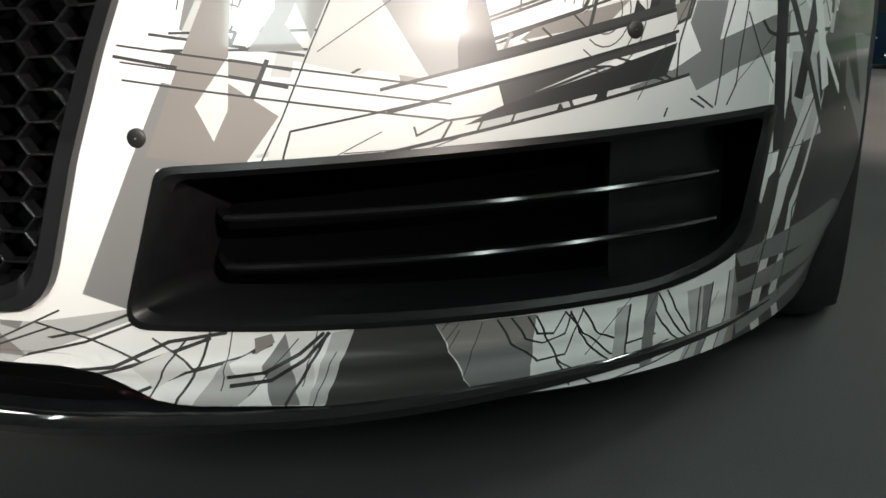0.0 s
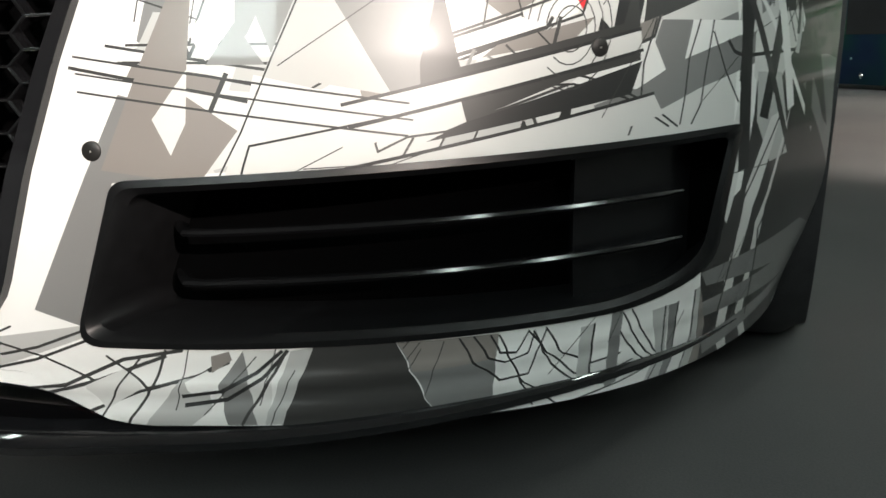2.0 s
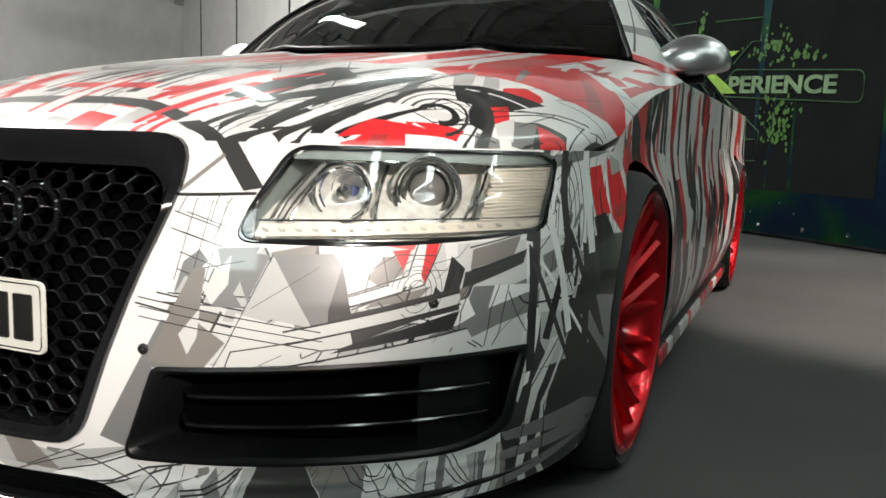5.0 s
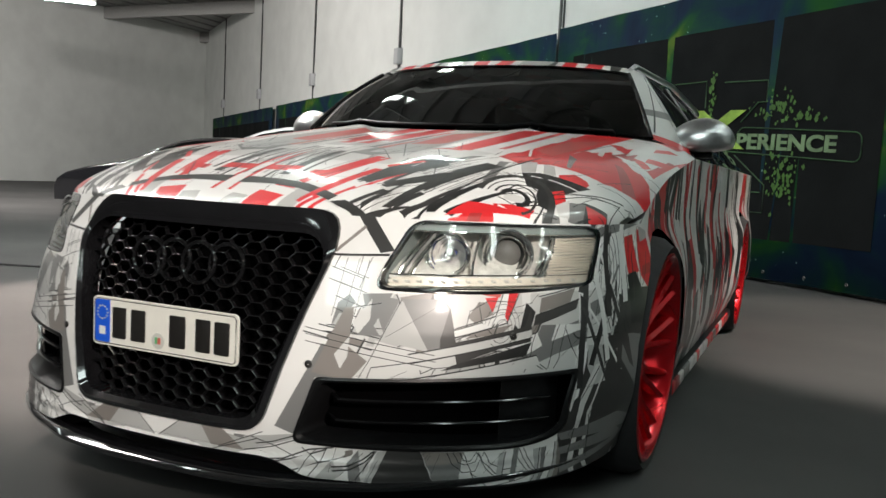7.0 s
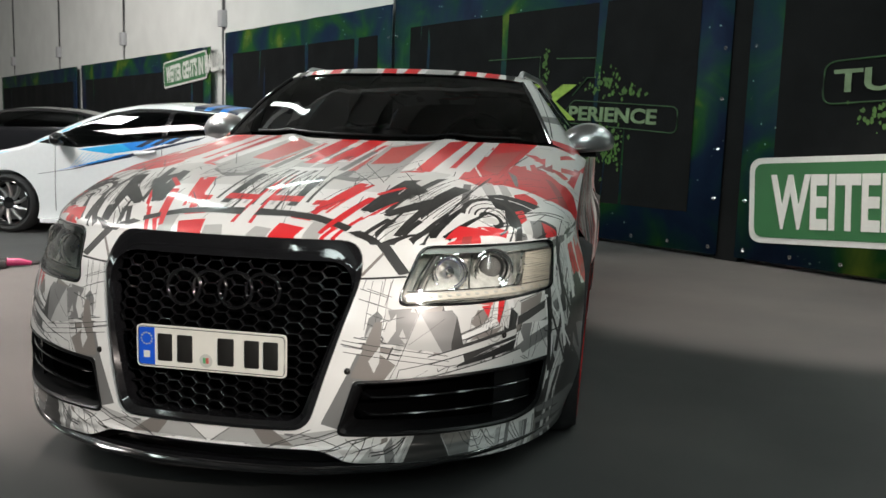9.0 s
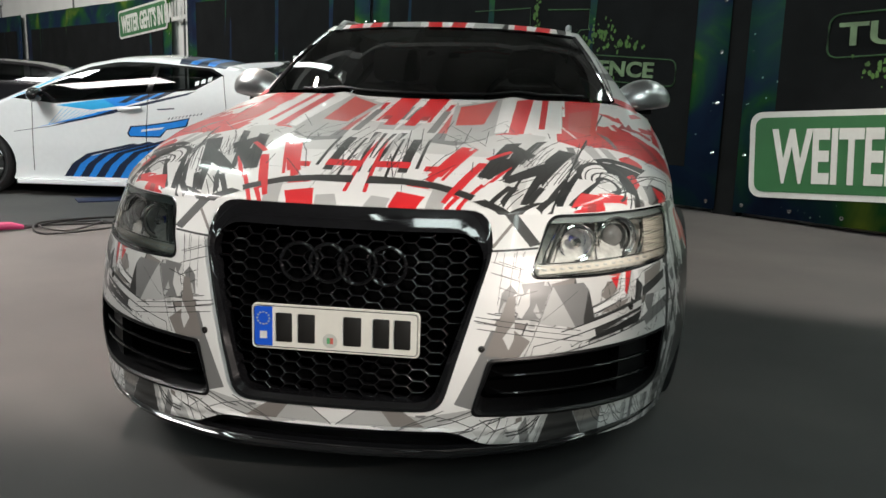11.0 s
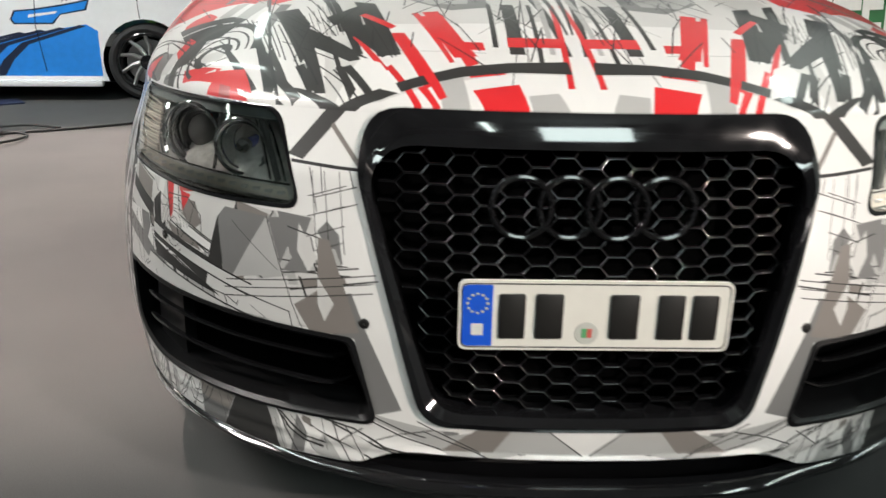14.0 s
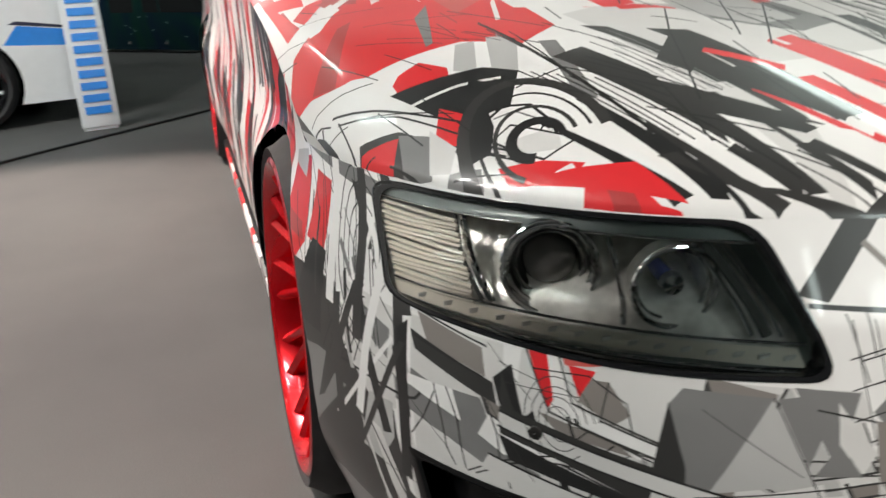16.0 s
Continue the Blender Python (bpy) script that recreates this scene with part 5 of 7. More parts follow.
WRAPART += stroke(K, [(1.114, 0.562), (1.161, 0.488)], 0.0022)
WRAPART += stroke(K, [(1.134, 0.555), (1.179, 0.486)], 0.0022)
WRAPART += stroke(K, [(1.155, 0.547), (1.199, 0.484)], 0.0022)
WRAPART.append((D, [(0.384, 0.763), (0.420, 0.764), (0.508, 0.675), (0.477, 0.669)]))
WRAPART += stroke(T, [(0.376, 0.670), (0.424, 0.723)], 0.008)
WRAPART += stroke(K, [(0.373, 0.661), (0.413, 0.662), (0.498, 0.666)], 0.005)
WRAPART += stroke(D, [(0.390, 0.660), (0.382, 0.633)], 0.0017)
WRAPART += stroke(D, [(0.442, 0.663), (0.437, 0.620)], 0.0017)
WRAPART += stroke(D, [(0.376, 0.636), (0.451, 0.614)], 0.0017)
WRAPART += stroke(D, [(0.375, 0.610), (0.440, 0.591)], 0.0017)
WRAPART += stroke(D, [(0.463, 0.659), (0.446, 0.593)], 0.0017)
WRAPART += stroke(D, [(0.360, 0.618), (0.356, 0.587)], 0.0017)
WRAPART.append((G, [(0.635, 0.577), (0.542, 0.574), (0.612, 0.467), (0.638, 0.451), (0.671, 0.472), (0.651, 0.559)]))
WRAPART.append((D, [(0.651, 0.561), (0.675, 0.477), (0.64, 0.45), (0.637, 0.491)]))
WRAPART.append((L, [(0.544, 0.572), (0.615, 0.465), (0.506, 0.487)]))
WRAPART.append((G, [(0.539, 0.573), (0.489, 0.581), (0.498, 0.532), (0.512, 0.503)]))
WRAPART.append((O, [(0.636, 0.451), (0.498, 0.486), (0.489, 0.44), (0.472, 0.395), (0.54, 0.384), (0.573, 0.407)]))
WRAPART.append((G, [(0.48, 0.529), (0.507, 0.494), (0.458, 0.495)]))
WRAPART.append((T, [(0.442, 0.554), (0.422, 0.551), (0.369, 0.411), (0.454, 0.398), (0.486, 0.441), (0.442, 0.47)]))
WRAPART.append((O, [(0.478, 0.572), (0.442, 0.521), (0.458, 0.498), (0.48, 0.529)]))
WRAPART.append((O, [(0.442, 0.492), (0.413, 0.452), (0.43, 0.422), (0.442, 0.448)]))
WRAPART.append((D, [(0.846, 0.561), (0.831, 0.518), (0.666, 0.485), (0.68, 0.44), (0.775, 0.471), (0.853, 0.485)]))
WRAPART.append((O, [(0.851, 0.513), (0.572, 0.459), (0.579, 0.44), (0.855, 0.494)]))
WRAPART.append((O, [(0.871, 0.454), (0.553, 0.402), (0.557, 0.389), (0.646, 0.382), (0.885, 0.434)]))
WRAPART.append((K, [(0.855, 0.484), (0.68, 0.44), (0.645, 0.425), (0.844, 0.455)]))
WRAPART += stroke(D, [(0.629, 0.458), (0.342, 0.505)], 0.0018)
WRAPART += stroke(D, [(0.633, 0.444), (0.345, 0.491)], 0.0016)
WRAPART += stroke(D, [(0.629, 0.431), (0.347, 0.476)], 0.0018)
WRAPART += stroke(K, [(0.851, 0.513), (0.572, 0.459)], 0.003)
WRAPART += stroke(K, [(0.855, 0.494), (0.579, 0.44)], 0.003)
WRAPART += stroke(K, [(0.871, 0.454), (0.553, 0.402)], 0.003)
WRAPART += stroke(K, [(0.499, 0.564), (0.442, 0.553)], 0.002)
WRAPART += stroke(K, [(0.542, 0.574), (0.489, 0.44), (0.466, 0.393)], 0.0016)
WRAPART += stroke(K, [(0.636, 0.451), (0.496, 0.428), (0.487, 0.395)], 0.002)
for k in range(4):
    WRAPART += stroke(K, arc(1.085, 0.645, 0.024 + 0.013 * k, 0.034 + 0.024 * k, -100, 200, 20), 0.0022)
    WRAPART += stroke(D, arc(0.775, 0.515, 0.016 + 0.009 * k, 0.02 + 0.011 * k, -130, 170, 18), 0.0012)
scratches(WRAPART, 14, 0.4, 1.05, 0.36, 0.58, 24, 0.1, 0.001, D)
scratches(WRAPART, 16, 0.36, 1.1, 0.17, 0.25, 60, 0.07, 0.0011, D)
shards(WRAPART, 9, 1.0, 1.22, 0.5, 0.7, 70, 0.09, (D, K, G, L), 8)
scratches(WRAPART, 26, 1.0, 1.25, 0.46, 0.72, 78, 0.12, 0.002)
HOOD.append((L, [(0.137, 1.216), (0.299, 1.412), (0.531, 1.596), (0.534, 0.925), (0.324, 0.676), (0.255, 0.572), (0.179, 0.579)]))
HOOD.append((W, [(0.301, 1.376), (0.531, 1.581), (0.531, 0.83), (0.321, 0.7)]))
HOOD.append((R, [(0.36, 1.349), (0.421, 1.499), (0.41, 0.752), (0.363, 0.73)]))
HOOD.append((R, [(0.455, 1.53), (0.481, 1.545), (0.475, 0.866), (0.455, 0.859)]))
HOOD.append((R, [(0.542, 1.514), (0.693, 1.664), (0.631, 0.746), (0.543, 0.899)]))
HOOD.append((P, [(0.557, 1.241), (0.65, 1.398), (0.621, 0.859), (0.554, 0.914)]))
HOOD.append((R, [(0.015, 1.305), (0.097, 1.427), (0.093, 0.98), (0.033, 0.954)]))
HOOD.append((R, [(0.053, 1.359), (0.018, 1.374), (0.018, 0.887), (0.07, 1.03)]))
HOOD.append((P, [(0.16, 1.197), (0.284, 1.364), (0.274, 0.863), (0.182, 0.825)]))
HOOD.append((D, [(0.308, 0.311), (0.366, 0.447), (0.42, 0.431), (0.339, 0.285)]))
HOOD.append((D, [(0.389, 0.584), (0.456, 0.509), (0.438, 0.452), (0.377, 0.516)]))
HOOD.append((D, [(0.524, 0.594), (0.573, 0.586), (0.519, 0.434), (0.482, 0.46)]))
HOOD.append((R, [(0.586, 0.329), (0.647, 0.361), (0.71, 0.389), (0.561, 0.256)]))
HOOD.append((O, [(0.635, 0.432), (0.693, 0.447), (0.705, 0.427), (0.647, 0.395)]))
HOOD.append((R, [(0.255, 0.481), (0.28, 0.479), (0.214, 0.27), (0.174, 0.274)]))
HOOD.append((R, [(0.303, 0.388), (0.326, 0.389), (0.263, 0.203), (0.241, 0.148), (0.229, 0.153)]))
HOOD.append((W, [(0.341, 0.267), (0.382, 0.3), (0.336, 0.187), (0.301, 0.169)]))
HOOD += stroke(K, [(0.169, 0.819), (0.309, 0.533)], 0.003)
HOOD += stroke(K, [(0.171, 0.671), (0.29, 0.489)], 0.003)
HOOD += stroke(K, [(0.342, 0.68), (0.389, 0.588), (0.464, 0.391)], 0.003)
HOOD += stroke(K, [(0.126, 0.454), (0.089, 0.749)], 0.003)
HOOD += stroke(K, [(0.094, 0.384), (0.055, 0.72)], 0.003)
HOOD += stroke(K, [(0.066, 0.582), (0.128, 0.452)], 0.003)
HOOD += stroke(K, [(0.474, 0.257), (0.551, 0.5)], 0.003)
HOOD += stroke(K, [(0.444, 0.226), (0.529, 0.47)], 0.003)
HOOD += stroke(K, [(0.484, 0.43), (0.574, 0.549), (0.646, 0.538)], 0.003)
HOOD += stroke(K, [(0.624, 0.399), (0.681, 0.472), (0.717, 0.46), (0.67, 0.394), (0.624, 0.399)], 0.003)
for k, w in enumerate((0.014, 0.006, 0.004, 0.016)):
    HOOD += stroke((K, D, K, D)[k], arc(0.665, 0.43, 0.03 + 0.018 * k, 0.03 + 0.032 * k, -60 + 15 * k, 190, 22), w)
shards(WRAPART, 12, 0.99, 1.2, 0.45, 0.72, 98, 0.17, (D, K, O, D, W), 11)
scratches(HOOD, 40, 0.0, 0.6, 0.2, 0.75, 74, 0.15, 0.0028)
scratches(HOOD, 26, 0.55, 0.88, 0.3, 1.0, 60, 0.14, 0.0018)
FRONT += WRAPART
shards(SIDE, 50, 1.4, 1.95, 0.5, 0.95, 72, 0.2, (R, R, DR, W, R, K), 3.5)
shards(SIDE, 150, 1.7, S_END, 0.15, 0.95, 82, 0.34, (R, W, K, D, W, R, R, D, K), 4.5)
scratches(SIDE, 60, 1.0, S_END, 0.15, 0.95, 80, 0.2, 0.004)
SIDE += stroke(K, [(1.95, 0.2), (1.95, 0.94)], 0.006) + stroke(K, [(3.0, 0.2), (3.02, 0.94)], 0.006) + stroke(K, [(3.95, 0.2), (3.97, 0.94)], 0.006)
SIDE += WRAPART

# ---- the wrapped estate car: body ----
car = thing("estate_car", "lowered estate car in a white, grey, black and red sketch-pattern wrap", "car")
S_BUMP = float(np.interp(0.80, PX[:500], PS[:500])) + 0.16
front = skin(0, S_BUMP, 52, 84)
side = skin(S_BUMP, S_END, 96, 26)
for shape in (LAMP, FOG, GRILLE):
    front = cut(front, 0, 2, shape)[1]
for cy in (AXLE_F, AXLE_R):
    side = cut(side, 1, 2, disc(cy, WHEEL_R + 0.005, 0.368))[1]
    front = cut(front, 1, 2, disc(cy, WHEEL_R + 0.005, 0.368), lambda v: v[0] > 0.7)[1]
hood = grid_polys(hood_f, 44, 40)
patch_mesh("front_bumper", by_colour(paint(front, FRONT)), WRAP, car)
u_of = lambda y: float(np.interp(y, PY, PS))
for name, y0, y1 in (("front_wing", 0.0, 1.60), ("front_door", 1.60, 2.70), ("rear_door", 2.70, 3.62), ("rear_wing", 3.62, 9.0)):
    u0, u1 = u_of(y0) + 0.002, u_of(y1) - 0.002 if y1 < 9 else 99
    piece = cut(side, 6, 7, [(u0, 0), (u1, 0), (u1, 2), (u0, 2)])[0]
    for sd in (1, -1):
        patch_mesh(name, by_colour(paint(piece, SIDE)), WRAP, car, sides=(sd,))


def wing_top_f(a, b):
    """The rolled upper edge of the front wing, tucked under the bonnet."""
    s = u_of(0.3 + 1.4 * b)
    z = top_z(s)
    x, y = wall(s, z)
    xi = x - 0.075 * (1 - a)
    return xi, y, (z if a > 0.99 else min(z, hood_z(xi, y)) - 0.003), 0.3 + 1.4 * b, a


WINGART = [(R, [(0.95, 0), (1.25, 0), (1.4, 1), (1.1, 1)]), (G, [(0.62, 0), (0.7, 0), (0.8, 1), (0.72, 1)]), (R, [(1.45, 0), (1.7, 0), (1.7, 1), (1.5, 1)])]
for sd in (1, -1):
    patch_mesh("wing_edge", by_colour(paint(grid_polys(wing_top_f, 3, 40), WINGART)), WRAP, car, sides=(sd,))
# added block that keeps the inside of the flanks as dark as shade
part("flank_backing", box_bm(-0.8, 1.45, 0.25, 0.8, 4.5, 0.9), M_HOLLOW_SHADE, car)
patch_mesh("bonnet", by_colour(paint(hood, HOOD)), WRAP, car)


def rim_strip(shape, surf, depth, lift=0.0):
    """A band that lines an opening: from the skin straight back by depth."""
    bm = bmesh.new()
    a = [bm.verts.new((x, surf(x, z) + lift, z)) for x, z in shape]
    b = [bm.verts.new((x, surf(x, z) + depth, z)) for x, z in shape]
    n = len(shape)
    for i in range(n):
        bm.faces.new((a[i], a[(i + 1) % n], b[(i + 1) % n], b[i]))
    return bm


S_OF_X = lambda x: float(np.interp(x, PX[:500], PS[:500]))


def skin_y(x, z):
    """The y of the front skin at x and z."""
    ax = abs(x)
    x0 = ax
    for _ in range(4):
        x0 = ax / (1 - inset(z) * smooth(0.2, 0.8, x0))
    return float(np.interp(min(x0, HW), PX[:500], PY[:500])) + nose(z)


def mirrored(poly, side):
    return [(x * side, z) for x, z in poly]


def inner(poly, d):
    """A polygon drawn in by d."""
    cx = sum(p[0] for p in poly) / len(poly)
    cz = sum(p[1] for p in poly) / len(poly)
    out = []
    for x, z in poly:
        v = Vector((cx - x, cz - z))
        out.append((x + math.copysign(min(abs(v.x), d), v.x), z + math.copysign(min(abs(v.y), d), v.y)))
    return out


def dense(poly, like=None, step=0.025):
    """The outline with its long edges divided, by the edge lengths of like."""
    out, like = [], like or poly
    for i in range(len(poly)):
        p, q = poly[i], poly[(i + 1) % len(poly)]
        n = max(1, math.ceil(math.dist(like[i], like[(i + 1) % len(like)]) / step))
        out += [(p[0] + (q[0] - p[0]) * k / n, p[1] + (q[1] - p[1]) * k / n) for k in range(n)]
    return out


def frame_bm(outer, inn, surf, lo, li, back):
    """A moulded frame between two outlines: proud by lo at the outer and li at the inner one, then back."""
    bm = bmesh.new()
    outer, inn = dense(outer), dense(inn, outer)
    n = len(outer)
    rows = []
    mid = [((a[0] + b[0]) / 2, (a[1] + b[1]) / 2) for a, b in zip(outer, inn)]
    for poly, off in ((outer, 0.004), (outer, -lo * 0.6), (mid, -lo), (inn, -li), (inn, back)):
        rows.append([bm.verts.new((x, surf(x, z) + off, z)) for x, z in poly])
    for r, q in zip(rows, rows[1:]):
        for i in range(n):
            bm.faces.new((r[i], r[(i + 1) % n], q[(i + 1) % n], q[i]))
    bmesh.ops.recalc_face_normals(bm, faces=bm.faces)
    return bm


def sheet_bm(poly, surf, off, step=0.03, bm=None, mi=0):
    """A filled outline that follows a surface at a distance off behind it."""
    bm = bm or bmesh.new()
    poly = dense(poly, None, step)
    n = len(poly)
    cx = sum(p[0] for p in poly) / n
    cz = sum(p[1] for p in poly) / n
    rings = []
    for k in (1.0, 0.8, 0.6, 0.4, 0.2):
        rings.append([bm.verts.new((cx + (x - cx) * k, surf(cx + (x - cx) * k, cz + (z - cz) * k) + off, cz + (z - cz) * k)) for x, z in poly])
    c = bm.verts.new((cx, surf(cx, cz) + off, cz))
    fs = []
    for r, q in zip(rings, rings[1:]):
        for i in range(n):
            fs.append(bm.faces.new((r[i], r[(i + 1) % n], q[(i + 1) % n], q[i])))
    for i in range(n):
        fs.append(bm.faces.new((rings[-1][i], rings[-1][(i + 1) % n], c)))
    bm.normal_update()
    for f in fs:
        f.material_index = mi
    if sum(f.normal.y for f in fs) > 0:
        bmesh.ops.reverse_faces(bm, faces=fs)
    return bm


# radiator grille
GRILLE_IN = [(x, z - 0.034 * smooth(0.62, 0.73, z)) for x, z in inner(GRILLE, 0.021)]
grille = part("grille_frame", frame_bm(GRILLE, GRILLE_IN, skin_y, 0.014, 0.002, 0.05), M_GLOSS, car, "gloss black grille surround")
# near-black sheet stands in for the shade behind the mesh
part("grille_shade_backing", sheet_bm(GRILLE, skin_y, 0.14), M_HOLLOW_SHADE, car)
bm = bmesh.new()
inn = ccw(GRILLE_IN)


def inside(p, poly):
    return all((q[0] - o[0]) * (p[1] - o[1]) - (q[1] - o[1]) * (p[0] - o[0]) > -1e-6 for o, q in zip(poly, poly[1:] + poly[:1]))


def bar(bm, p, q, surf, w, d0, d1):
    """A mesh bar between two (x, z) places, w wide, from d0 to d1 behind the surface."""
    dx, dz = q[0] - p[0], q[1] - p[1]
    n = math.hypot(dx, dz)
    ox, oz = -dz / n * w / 2, dx / n * w / 2
    rows = []
    for x, z in (p, q):
        y = surf(x, z)
        rows.append([bm.verts.new((x + ox * k, y + d0 + (d1 - d0) * d, z + oz * k)) for k, d in ((1, 1), (0.8, 0.25), (0, 0), (-0.8, 0.25), (-1, 1))])
    for i in range(4):
        bm.faces.new((rows[0][i], rows[1][i], rows[1][i + 1], rows[0][i + 1]))


HXW, HXH = 0.054, 0.029
for i in range(-13, 14):
    for j in range(-1, 18):
        cx, cz = i * HXW * 0.75, 0.28 + j * HXH + (HXH / 2 if i % 2 else 0)
        b, c2 = (cx - HXW / 4, cz + HXH / 2), (cx + HXW / 4, cz + HXH / 2)
        e, c3 = (cx + HXW / 2, cz), (cx + HXW / 4, cz - HXH / 2)
        for p, q in ((b, c2), (c2, e), (e, c3)):
            if inside(p, inn) and inside(q, inn):
                bar(bm, p, q, skin_y, 0.0042, 0.022, 0.036)
comb = part("honeycomb", bm, M_COMB, car, "gloss black honeycomb mesh")
comb["kind"] = "stuff"
comb.data.set_sharp_from_angle(angle=math.pi)
for k in range(4):
    cx = -0.1125 + 0.075 * k
    y = skin_y(cx, 0.617) + 0.012
    ring = [(cx + 0.047 * math.cos(a * math.tau / 40), y + (0.0035 if k % 2 else 0) + 0.12 * 0.047 * math.sin(a * math.tau / 40), 0.617 + 0.047 * math.sin(a * math.tau / 40)) for a in range(40)]
    part("badge_ring", tube_bm(ring, 0.0055, 8, closed=True), M_COMB, car, "gloss black ring badge")

# bumper intakes, parking sensors, lamps
for sd in (1, -1):
    fog = mirrored(FOG, sd)
    intake = part("air_intake", frame_bm(fog, inner(fog, 0.012), skin_y, 0.004, -0.004, 0.10), M_SATIN, car, "black plastic air intake")
    # shade deep in the intake, made as a near-black sheet
    part("intake_shade_backing", sheet_bm(fog, skin_y, 0.1), M_HOLLOW_SHADE, intake)
    for z0, z1 in ((0.35, 0.354), (0.305, 0.306)):
        pts = [(sd * x, skin_y(x, z0) + 0.03 + 0.05 * smooth(0.42, 0.37, x), z0 + (z1 - z0) * (x - 0.38) / 0.4) for x in np.linspace(0.376, 0.80, 24)]
        part("slat", tube_bm(pts, [0.004] + [0.007] * 22 + [0.004], 8, flat=0.55), M_COMB, intake)
    bm = bmesh.new()
    cols = [(0.70, 0.09), (0.712, 0.045), (0.785, 0.05), (0.80, 0.09)]
    rows = [[bm.verts.new((sd * x, skin_y(x, z) + d, z)) for x, d in cols] for z in (0.245, 0.30, 0.35, 0.40)]
    for r, q in zip(rows, rows[1:]):
        for i in range(3):
            bm.faces.new((r[i], r[i + 1], q[i + 1], q[i]))
    part("intake_divider", bm, M_SATIN, intake, "dark grey upright plastic divider")
    for x, z in ((0.357, 0.427), (0.735, 0.498)):
        s = part("parking_sensor", lathe_bm([(-0.0015, 0.001), (-0.0015, 0.007), (-0.0005, 0.0085), (0.004, 0.0088)], 24, "y"), M_INK, car, "small round black parking sensor")
        nx = (skin_y(x + 0.005, z) - skin_y(x - 0.005, z)) / 0.01
        s.matrix_basis = pose(sd * x, skin_y(x, z) - 0.001, z, 0, 0, sd * math.degrees(math.atan(nx)))

    lamp = mirrored(LAMP, sd)
    head = part("headlight", frame_bm(lamp, inner(lamp, 0.006), skin_y, 0.002, 0.001, 0.02), M_GLOSS, car, "clear headlight with projector lenses and chrome inner bowls")
    part("lens", sheet_bm(inner(lamp, 0.004), skin_y, -0.001), M_GLASS, head, "clear plastic lens")
    part("housing", sheet_bm(lamp, lambda x, z: skin_y(x, z) + 0.05 + 0.05 * smooth(0.62, 0.68, z), 0.0), M_REFLECT, head, "grey reflector housing")
    part("housing_rim", rim_strip(lamp, skin_y, 0.11, 0.004), M_LAMPGREY, head)
    for cx, cz, r in ((0.69, 0.672, 0.05), (0.582, 0.668, 0.042)):
        main = cx > 0.6
        base = pose(sd * cx, skin_y(cx, cz) + 0.026, cz, 0, 0, sd * (22 if main else 12))
        prof = [(0.075, 0.001), (0.07, r * 0.6), (0.05, r * 0.8), (0.02, r * 0.97), (0.008, r * 1.05), (0.008, r * 1.12), (0.03, r * 1.16)]
        bowl = part("reflector_bowl", lathe_bm(prof, 44, "y"), M_CHROME if main else M_REFLECT, head, "chrome bowl" if main else "bright facetted reflector bowl")
        bowl.matrix_basis = base
        if main:
            collar = part("lens_collar", lathe_bm([(0.045, r * 0.92), (0.024, r * 0.9), (0.022, r * 0.84), (0.03, r * 0.72), (0.045, r * 0.66)], 40, "y"), M_LAMPDARK, head, "dark collar round the lens")
            collar.matrix_basis = base
            dome = lathe_bm([(0.012 + 0.03 * (1 - math.cos(k * 0.26)), r * 0.66 * math.sin(k * 0.26) + 0.0004) for k in range(7)], 36, "y")
            part("projector_lens", dome, M_LENSBALL, head, "grey glass projector lens").matrix_basis = base
        else:
            part("bulb", lathe_bm([(0.012, 0.0005), (0.014, 0.007), (0.03, 0.01), (0.07, 0.011)], 20, "y"), M_BULB, head, "blue tinted bulb").matrix_basis = base
            part("bulb_cap", lathe_bm([(0.008, 0.0005), (0.01, 0.012), (0.02, 0.014), (0.024, 0.01)], 20, "y"), M_CHROME, head).matrix_basis = base
        for f, q, w in ((0.99, 0.014, 0.003), (1.13, 0.004, 0.0035), (0.8, 0.05 if not main else 0.022, 0.002)):
            ring = [(r * f * math.cos(k * math.tau / 36), q, r * f * math.sin(k * math.tau / 36)) for k in range(36)]
            part("lens_ring", tube_bm(ring, w, 8, closed=True), M_CHROME, head).matrix_basis = base
    # curved fins between the bowls and at the inner end
    for x0, x1, w, m in ((0.495, 0.532, 0.003, M_CHROME), (0.508, 0.545, 0.006, M_LAMPDARK), (0.522, 0.556, 0.0025, M_CHROME), (0.634, 0.63, 0.0035, M_CHROME), (0.748, 0.756, 0.005, M_CHROME), (0.757, 0.764, 0.003, M_LAMPDARK)):
        pts = [(sd * (x0 + (x1 - x0) * k / 8 + 0.008 * math.sin(math.pi * k / 8) * (1 if x0 > 0.7 else -0.4)), skin_y(x0 + (x1 - x0) * k / 8, 0.625 + 0.011 * k) + 0.03, 0.625 + 0.011 * k) for k in range(9)]
        part("reflector_fin", tube_bm(pts, w, 6), m, head)
    for k in range(16):
        z = 0.626 + 0.0056 * k
        pts = [(sd * x, skin_y(x, z) + 0.014 + 0.004 * math.sin(40 * x + 2.1 * k), z + 0.0012 * math.sin(60 * x + k)) for x in np.linspace(0.768, 0.836, 9)]
        part("indicator_rib", tube_bm(pts, 0.0029, 6), M_RIB, head, "ribbed clear corner reflector")
    tray = rounded([(0.484, 0.6, 0.004), (0.838, 0.61, 0.004), (0.838, 0.624, 0.004), (0.49, 0.62, 0.004)])
    part("light_tray", sheet_bm(mirrored(tray, sd), skin_y, 0.014), M_RIB, head, "pale strip for the running lights")
    for k in range(15):
        x = 0.498 + 0.0225 * k
        z = 0.6105 + 0.008 * (x - 0.484) / 0.354
